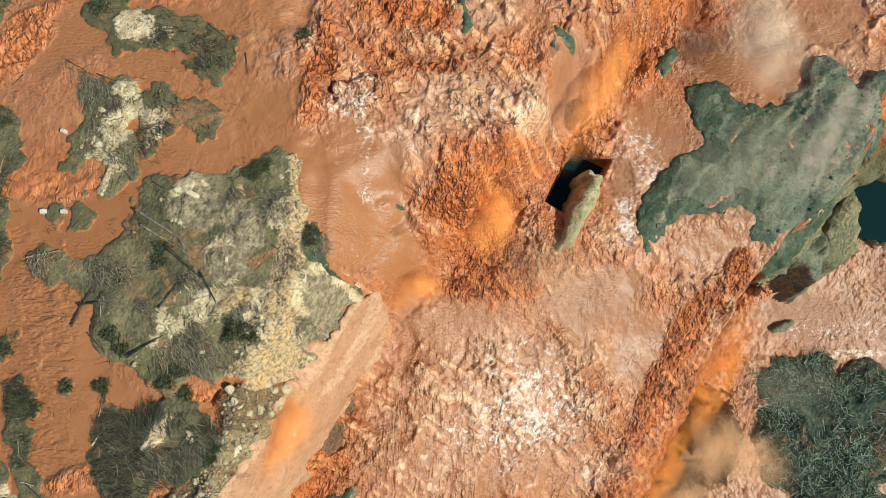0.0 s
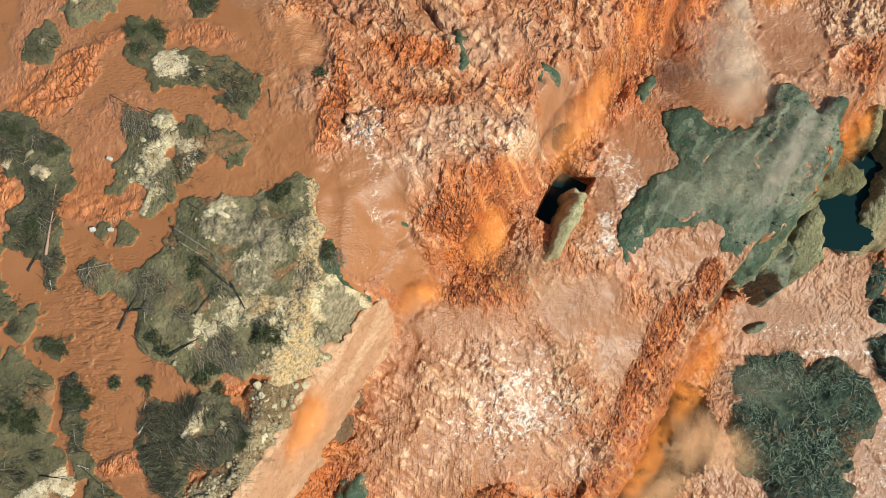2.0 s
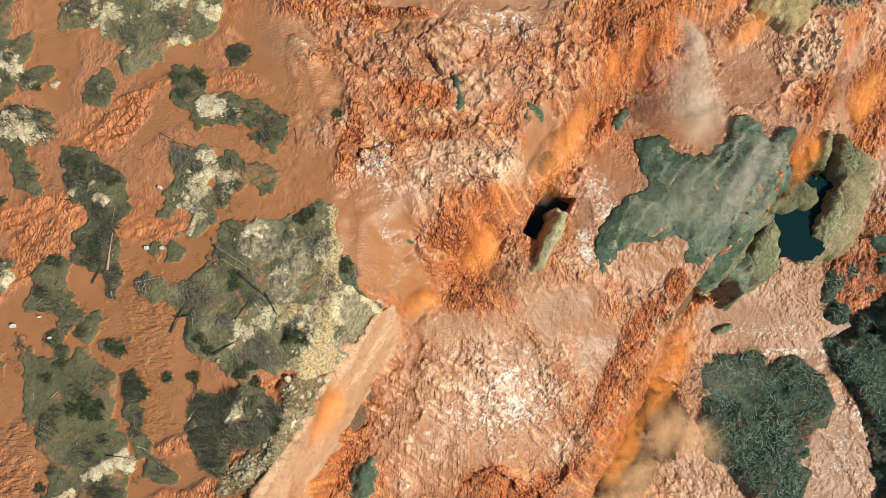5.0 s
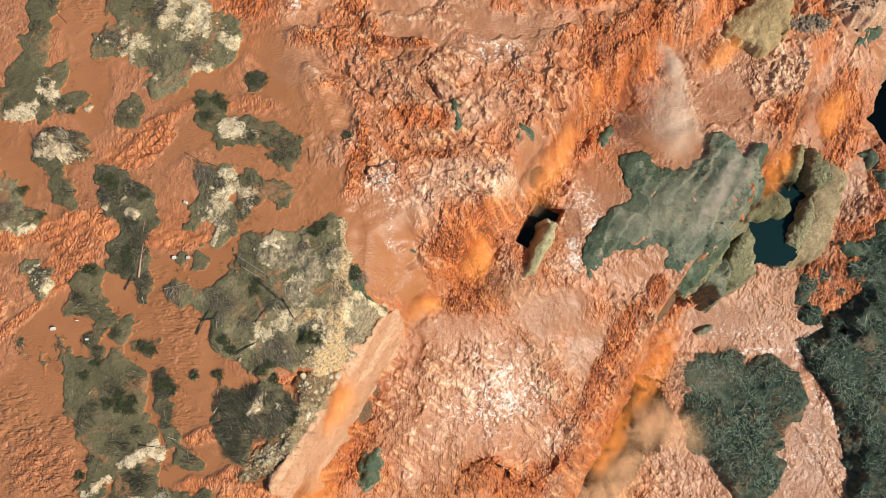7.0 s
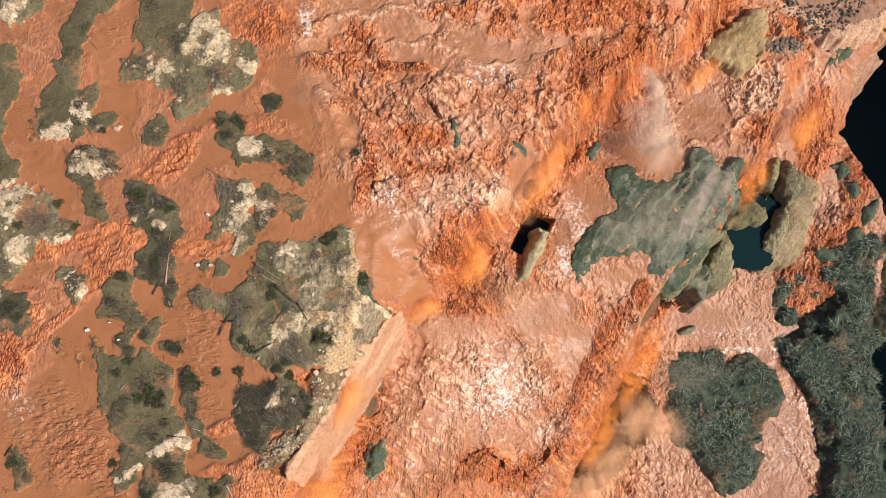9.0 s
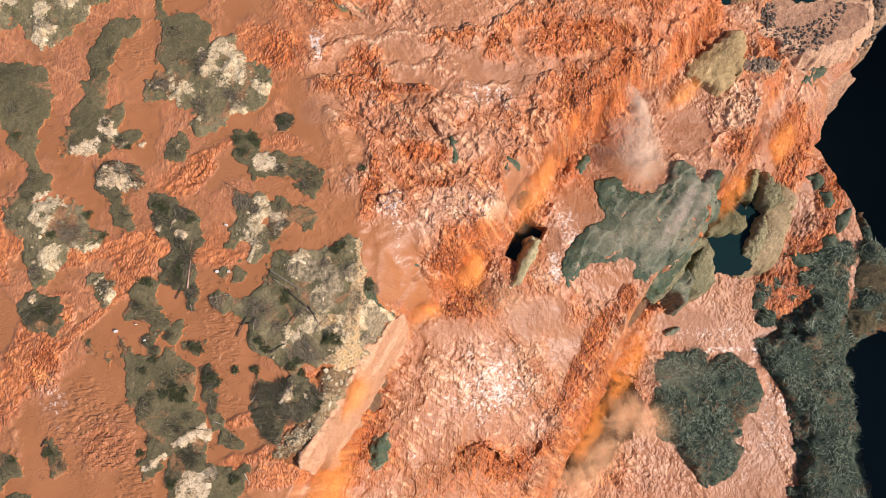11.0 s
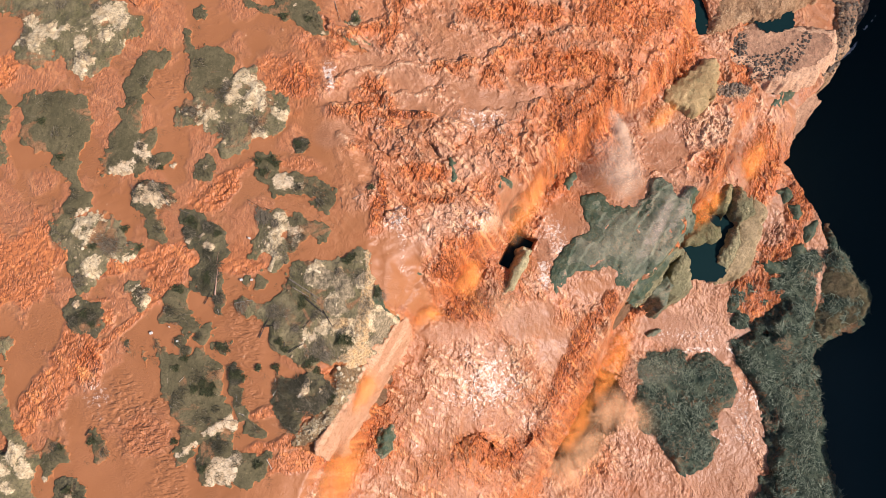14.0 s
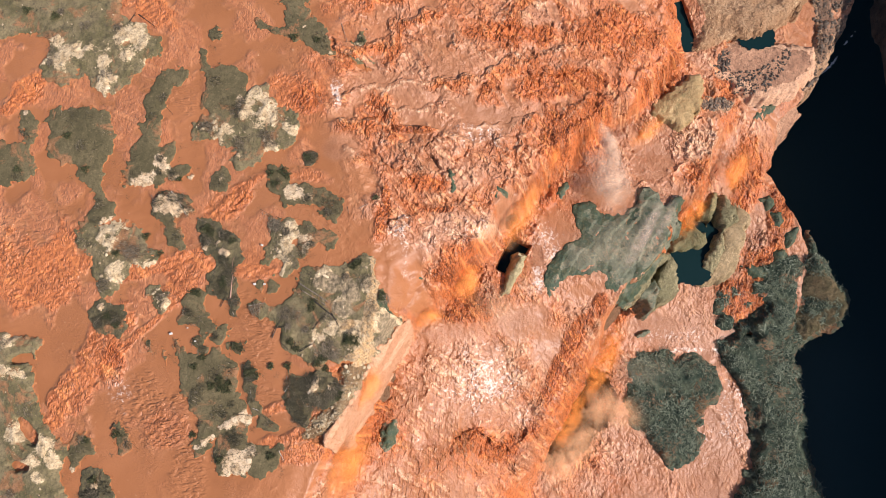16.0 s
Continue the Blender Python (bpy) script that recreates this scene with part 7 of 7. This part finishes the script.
def stone_mesh(name, seed, material, flat=0.6, detail=2, rough=0.28):
    """A broken boulder with flattened facets and a flat bed."""
    rng = random.Random(seed)
    bm = bmesh.new()
    bmesh.ops.create_icosphere(bm, subdivisions=detail, radius=1.0)
    cuts = [(Vector((rng.uniform(-1, 1), rng.uniform(-1, 1), rng.uniform(-0.3, 1))).normalized(), rng.uniform(0.55, 0.9)) for _ in range(7)]
    for v in bm.verts:
        for n, d in cuts:
            over = v.co.dot(n) - d
            if over > 0:
                v.co -= n * over * 0.9
        v.co *= 1 + rough * 0.5 * noise.noise(v.co * 2.2 + Vector((seed, 0, 0)))
        v.co.z = max(v.co.z, -0.35) * flat
    me = bpy.data.meshes.new(name)
    bm.to_mesh(me)
    bm.free()
    me.materials.append(material)
    return me


def crag(name, x, y, z, rx, ry, h, turn, seed, material, step=0.3):
    """A low outcrop of bare rock with ledges and cracks."""
    gx, gy, quads = grid(-rx * 1.15, rx * 1.15, -ry * 1.15, ry * 1.15, step)
    u = np.hypot(gx / rx, gy / ry) + 0.45 * fbm(gx / 2.0 + seed, gy / 2.0 - seed, 4, seed)
    quads, gx, gy, u = keep(quads, u < 1.12, gx, gy, u)
    if len(quads) < 6:
        return None
    body = h * (np.sqrt(np.clip(1 - u, 0, 1)) + 0.0) - np.clip(u - 0.96, 0, 1) * 6
    ledge = np.round(fbm(gx / 2.4, gy / 2.4, 3, seed + 5) * 3) / 3
    crack = np.clip(np.abs(vnoise(gx / 1.5 + seed, gy / 1.5, seed + 9) - 0.5) * 9, 0, 1)
    zz = body + np.clip(1 - u, 0, 1) * (0.5 * ledge * h + 0.35 * h * (crack - 1) + 0.3 * h * fbm(gx / 0.8, gy / 0.8, 3, seed + 2))
    c, s = math.cos(radians(turn)), math.sin(radians(turn))
    v = np.stack([x + gx * c - gy * s, y + gx * s + gy * c, z + zz], 1)
    return mesh_object(name, v, quads, material, (x, y, z))


def spray(name, label, x, y, z, ra, rb, turn, height, material, seed, layers=3):
    """Drifting spray: a few thin billowing veils over one another, dense at the middle and fading out."""
    host = tagged(new(name), label, "spray")
    host.empty_display_size = 0.5
    host.location = (x, y, z)
    c, s = math.cos(radians(turn)), math.sin(radians(turn))
    for k in range(layers):
        f = 1 - 0.16 * k
        gx, gy, quads = grid(-ra * f, ra * f, -rb * f, rb * f, max(0.35, min(ra, rb) / 14))
        u = np.hypot(gx / (ra * f), gy / (rb * f)) + 0.22 * fbm(gx / (0.5 * rb) + seed, gy / (0.5 * rb) + k, 3, seed + k)
        quads, gx, gy, u = keep(quads, np.hypot(gx / (ra * f), gy / (rb * f)) < 1.02, gx, gy, u)
        zz = 0.55 * height * (0.25 + 0.75 * k / max(1, layers - 1)) * np.clip(1 - u * u, -0.2, 1) + 0.12 * height * fbm(gx / 3, gy / 3, 3, seed + 20 + k)
        edge = smooth(1.0, 0.45, np.hypot(gx / (ra * f), gy / (rb * f)))
        v = np.stack([gx * c - gy * s, gx * s + gy * c, zz + 0.3 * k], 1)
        ob = mesh_object("veil", v, quads, material)
        attribute(ob, "mist", smooth(1.05, 0.15, u) * edge)
        ob.parent = host
    return host


MIST_ORANGE = make_mist("orange_spray", (0.92, 0.33, 0.080), 0.50, 0.26)
MIST_TAN = make_mist("brown_spray", (0.56, 0.35, 0.20), 0.15, 0.10)
MIST_CREAM = make_mist("cream_spray", (1.0, 0.56, 0.29), 0.36, 0.14)
MIST_WHITE = make_mist("white_spray", (0.62, 0.45, 0.32), 0.62, 0.06)
MIST_BEAM = make_mist("pink_spray", (0.80, 0.60, 0.47), 0.26, 0.2)
MIST_THIN = make_mist("thin_spray", (0.46, 0.41, 0.28), 0.16, 0.07)


def shrub(name, x, y, z, r, seed):
    """A low bush: a few stems and a loose, uneven crown of narrow leaves with gaps."""
    g = np.random.default_rng(seed)
    host = tagged(new(name), "dark green bush bent by the current", "bush", "bushes on the islands")
    host.location = (x, y, z)
    n = 7
    a = g.uniform(0, 2 * math.pi, n)
    way = np.stack([np.cos(a), np.sin(a), g.uniform(0.5, 1.1, n)], 1)
    v, q = tubes(np.zeros((n, 3)), way, np.full(n, r * 0.7), np.full(n, 0.04), rng=g)
    stems = mesh_object("stem", v, q, DARK_WOOD)
    stems.parent = host
    n = int(420 * r)
    a, u = g.uniform(0, 2 * math.pi, n), np.sqrt(g.uniform(0, 1, n))
    lob = 0.7 + 0.3 * np.sin(3 * a + seed) + 0.15 * g.normal(size=n)
    c = np.stack([np.cos(a) * u * r * lob, np.sin(a) * u * r * lob * 0.8, (0.25 + 0.75 * np.sqrt(np.clip(1 - u * u, 0, 1))) * r * 0.42 * g.uniform(0.4, 1.0, n)], 1)
    d = np.stack([np.cos(a) + g.normal(0, 0.6, n), np.sin(a) + g.normal(0, 0.6, n), g.uniform(-0.2, 0.7, n)], 1)
    d /= np.linalg.norm(d, axis=1, keepdims=True)
    w = np.cross(d, g.normal(size=(n, 3)))
    w /= np.linalg.norm(w, axis=1, keepdims=True)
    long, wide = g.uniform(0.18, 0.42, n)[:, None], g.uniform(0.03, 0.07, n)[:, None]
    v = np.stack([c, c + d * long * 0.5 + w * wide, c + d * long, c + d * long * 0.5 - w * wide], 1).reshape(-1, 3)
    crown = mesh_object("crown", v, np.arange(4 * n).reshape(-1, 4), LEAF)
    crown.parent = host
    return host


MISTS = {"orange": MIST_ORANGE, "tan": MIST_TAN, "cream": MIST_CREAM, "white": MIST_WHITE, "thin": MIST_THIN, "beam": MIST_BEAM}


# ---- building the place ----
ground_sheet()
RIVER = river()
dark_pool()
gorge_wall()
rng = np.random.default_rng(7)
ISLAND_OBS, ROCK_OBS = [], []
for k, (name, label, outline, pale, style, rise, reeds) in enumerate(ISLANDS):
    ob = island(name, label, outline, pale, style, rise, reeds)
    top = Surface(ob)
    ISLAND_OBS.append((ob, top, style, outline))
    ring = rounded(outline)
    lo, hi = ring.min(0), ring.max(0)
    # clumps of combed reeds, all lying with the current
    clumps = []
    for x, y in spots(ring, 0.7, max(3, reeds // 5), rng):
        bare = any(math.hypot(x - px, y - py) < 0.8 * r for px, py, r in pale)
        if not bare and len(clumps) < max(2, reeds // 13):
            lie = -28 + 45 * float(fbm(np.array([x / 14]), np.array([y / 14]), 2, 88)[0]) + (180 if rng.random() < 0.1 else 0)
            clumps.append((x, y, rng.uniform(0.7, 2.3), lie))
    if reeds and clumps:
        dense = {"reedy": 15, "rocky": 8, "silt": 4, "shingle": 4}[style]
        reed_mat(ob, top, clumps, reeds * dense, REED_DARK if style in ("reedy", "silt") else REED_GREY, 100 + k)
        half = clumps[::3]
        reed_mat(ob, top, half, reeds * dense // 4, REED_GREY, 300 + k, "bleached_reeds", label="bleached grey reeds")
    # stray sticks lying every way
    sticks = [(x, y, 1.5, rng.uniform(0, 360)) for x, y in spots(ring, 0.3, max(3, reeds // 7), rng)]
    reed_mat(ob, top, sticks, int(reeds * 0.7), (TWIG_DARK, TWIG_PALE)[k % 2], 700 + k, "stick_litter", (0.4, 1.7), (0.022, 0.05), "scattered broken sticks")
    # bare rock
    for j, (px, py, r) in enumerate(pale):
        if (j % 3 == 0 and r < 2.2) or style == "reedy":
            o = crag("rock_outcrop", px, py, top.z(px, py, 0.3) - 0.15, min(1.6, r * rng.uniform(0.5, 0.8)), min(1.1, r * rng.uniform(0.3, 0.55)), 0.3, rng.uniform(0, 180), int(rng.integers(1, 999)), PALE_ROCK)
            if o:
                child(o, ob, "bleached rock outcrop")
for name, label, style, rise, outline in ROCKS:
    ob = rock(name, label, style, rise, outline)
    if style not in ("pool", "sand", "froth"):
        ROCK_OBS.append((ob, Surface(ob), style, outline))

# matted twigs on the rafts
for k, (ob, top, style, outline) in enumerate(ROCK_OBS):
    if style != "raft":
        continue
    ring = rounded(outline, 5)
    lo, hi = ring.min(0), ring.max(0)
    area = abs(np.sum(ring[:, 0] * np.roll(ring[:, 1], -1) - ring[:, 1] * np.roll(ring[:, 0], -1))) / 2
    places = [(x, y, rng.uniform(1.2, 3.5), rng.uniform(0, 360)) for x, y in spots(ring, 0.4, max(2, int(area / 9)), rng)]
    reed_mat(ob, top, places, int(area * 7), RAFT_TWIGS, 500 + k, "twig_mat", (0.6, 2.2), (0.05, 0.13))

# logs
WOODS = {"pink": (PINK_WOOD, "barkless pinkish tree trunk stranded on the island"), "grey": (DRIFTWOOD, "grey weathered log stranded among the reeds"), "dark": (DARK_WOOD, "black waterlogged branch stranded on the island"), "pale": (CONCRETE_WOOD, "bleached white stripped log on the shore")}
LOG_MESH = {w: [log_mesh("driftwood_log", 1.0, 0.05, 10 + i, WOODS[w][0], 1) for i in range(3)] for w in WOODS}


def land_height(x, y):
    best = 0.0
    for ob, top, style, outline in ISLAND_OBS:
        best = max(best, top.z(x, y, 0.0))
    return best


for k, (x, y, length, radius, turn, wood) in enumerate(LOGS):
    ob = new("driftwood_log", LOG_MESH[wood][k % 3])
    thick = 0.55 * radius / 0.05
    ob.matrix_basis = pose(x, y, land_height(x, y) - 0.25 * radius + 0.05, 0, 0, turn) @ Matrix.Diagonal((length, thick, thick, 1))
    tagged(ob, WOODS[wood][1], "log", "stranded logs")

# boulders
STONES = {kind: [stone_mesh("boulder", 40 + i, mat, fl) for i in range(5)] for kind, mat, fl in (("pale", PALE_STONE, 0.6), ("dark", DARK_STONE, 0.7), ("wet", WET_STONE, 0.6))}


GRAVEL = {kind: [stone_mesh("rubble", 60 + i, mat, fl, 1) for i in range(4)] for kind, mat, fl in (("pale", PALE_STONE, 0.6), ("dark", DARK_STONE, 0.7), ("wet", WET_STONE, 0.6))}


def scatter(kind, label, group, outline, surface, count, size, depth=0.3, rest=0, host=None):
    """Stones within an outline: so many as things of their own, the rest, smaller, as one heap."""
    ring = rounded(outline, 5)
    lo, hi = ring.min(0), ring.max(0)
    made, heap_v, heap_f, base = 0, [], [], 0
    for x, y in spots(ring, depth, count + rest, rng):
        big = made < count
        r = size[0] + (size[1] - size[0]) * rng.random() ** (1.6 if big else 3.0) * (1 if big else 0.6)
        me = STONES[kind][int(rng.integers(0, 5))]
        m = pose(x, y, surface.z(x, y, 0) + 0.1 * r, rng.uniform(-12, 12), rng.uniform(-12, 12), rng.uniform(0, 360)) @ Matrix.Diagonal((r, r * rng.uniform(0.6, 1), r, 1))
        if big:
            ob = new("boulder", me)
            ob.matrix_basis = m
            tagged(ob, label, "boulder", group)
        else:
            me = GRAVEL[kind][int(rng.integers(0, 4))]
            co = np.zeros(len(me.vertices) * 3)
            me.vertices.foreach_get("co", co)
            mm = np.array(m)
            heap_v.append(co.reshape(-1, 3) @ mm[:3, :3].T + mm[:3, 3])
            heap_f.append(np.array([p.vertices[:] for p in me.polygons]) + base)
            base += len(me.vertices)
        made += 1
    if heap_v:
        v = np.concatenate(heap_v)
        ob = mesh_object("rubble", v, np.concatenate(heap_f), STONES[kind][0].materials[0], tuple(v.mean(0)), False)
        tagged(ob, "loose smaller " + label, "rubble", kind="stuff")


for ob, top, style, outline in ISLAND_OBS:
    if style == "shingle":
        scatter("pale", "pale angular stone on the bank beside the falls", "stones of the bank", outline, top, 60, (0.15, 0.7), 0.3, 420)
    elif style == "rocky":
        scatter("pale", "pale weathered boulder on the island", "boulders on the islands", outline, top, 6, (0.2, 0.7), 0.8, 30)
scatter("pale", "pale angular stone on the main island's edge", "stones of the main island", MAIN_EDGE, ISLAND_OBS[0][1], 40, (0.12, 0.55), 0.1, 420)
for ob, top, style, outline in ROCK_OBS:
    if ob.name.startswith("rock_shelf"):
        scatter("wet", "wet grey-green boulder on the rock shelf", "boulders on the shelf", outline, top, 24, (0.15, 0.55), 0.6, 120)
    elif ob.name.startswith("rock_terrace"):
        for heap in BOWL_HEAPS:
            scatter("dark", "dark broken boulder in the rock bowl", "boulders of the bowl", heap, top, 18, (0.25, 0.9), -0.8, 300)
    elif style == "terrace" and not ob.name.startswith("scree"):
        scatter("dark", "dark broken boulder on the terrace", "boulders on the terrace", outline, top, 18, (0.2, 0.9), 0.5, 140)
    elif ob.name.startswith("scree"):
        scatter("dark", "grey block in the scree above the gorge", "blocks of the scree", outline, top, 40, (0.3, 1.3), 0.0, 400)

# bushes
for k, (x, y, r) in enumerate(BUSHES):
    shrub("bush", x, y, land_height(x, y) - 0.05, r, 900 + k)

# drowned grass along the shores
st, wy, ln, rd = [], [], [], []
for ob, top, style, outline in ISLAND_OBS:
    ring = rounded(outline)
    lo, hi = ring.min(0) - 3, ring.max(0) + 3
    n = int(np.prod(hi - lo) * 0.05)
    tx, ty = rng.uniform(lo[0], hi[0], n), rng.uniform(lo[1], hi[1], n)
    d = inside_depth(tx, ty, ring)
    for x, y in zip(tx[(d > -2.2) & (d < -0.2)], ty[(d > -2.2) & (d < -0.2)]):
        base, lie = float(field(np.array([x]), np.array([y]))[0][0]), -30 + rng.normal(0, 20)
        for _ in range(int(rng.integers(6, 22))):
            t = radians(lie + rng.normal(0, 20))
            st.append((x + rng.normal(0, 0.35), y + rng.normal(0, 0.35), base - 0.05))
            wy.append((math.cos(t), math.sin(t), rng.uniform(0.05, 0.3)))
            ln.append(rng.uniform(0.4, 1.1)), rd.append(rng.uniform(0.02, 0.035))
v, q = tubes(np.array(st), np.array(wy), np.array(ln), np.array(rd), rng=rng)
tagged(mesh_object("drowned_grass", v, q, REED_DARK, tuple(np.mean(st, 0))), "dark grass blades trailing in the shallow brown water", "grass", kind="stuff")

# blocks left of an old footbridge
for x, y, r in BLOCKS:
    r = 0.8 * r
    bm = bmesh.new()
    bmesh.ops.create_cube(bm, size=1.0)
    bmesh.ops.scale(bm, vec=(r, r * 0.85, 0.9), verts=bm.verts)
    bmesh.ops.bevel(bm, geom=bm.edges, offset=0.05, segments=2, affect="EDGES")
    bmesh.ops.translate(bm, vec=(0, 0, 0.3), verts=bm.verts)
    me = bpy.data.meshes.new("concrete_block")
    bm.to_mesh(me)
    bm.free()
    me.materials.append(CONCRETE)
    ob = new("concrete_block", me)
    ob.matrix_basis = pose(x, y, land_height(x, y) - 0.1, 0, 0, rng.uniform(-20, 20))
    tagged(ob, "white concrete footing standing in the brown water", "concrete block", "footings")

for k, (label, tone, x, y, z, ra, rb, turn, h) in enumerate(SPRAYS):
    spray("spray_cloud", label, x, y, z, ra, rb, turn, h, MISTS[tone], 11 * k + 3, 2 if tone in ("thin", "beam") else 3)
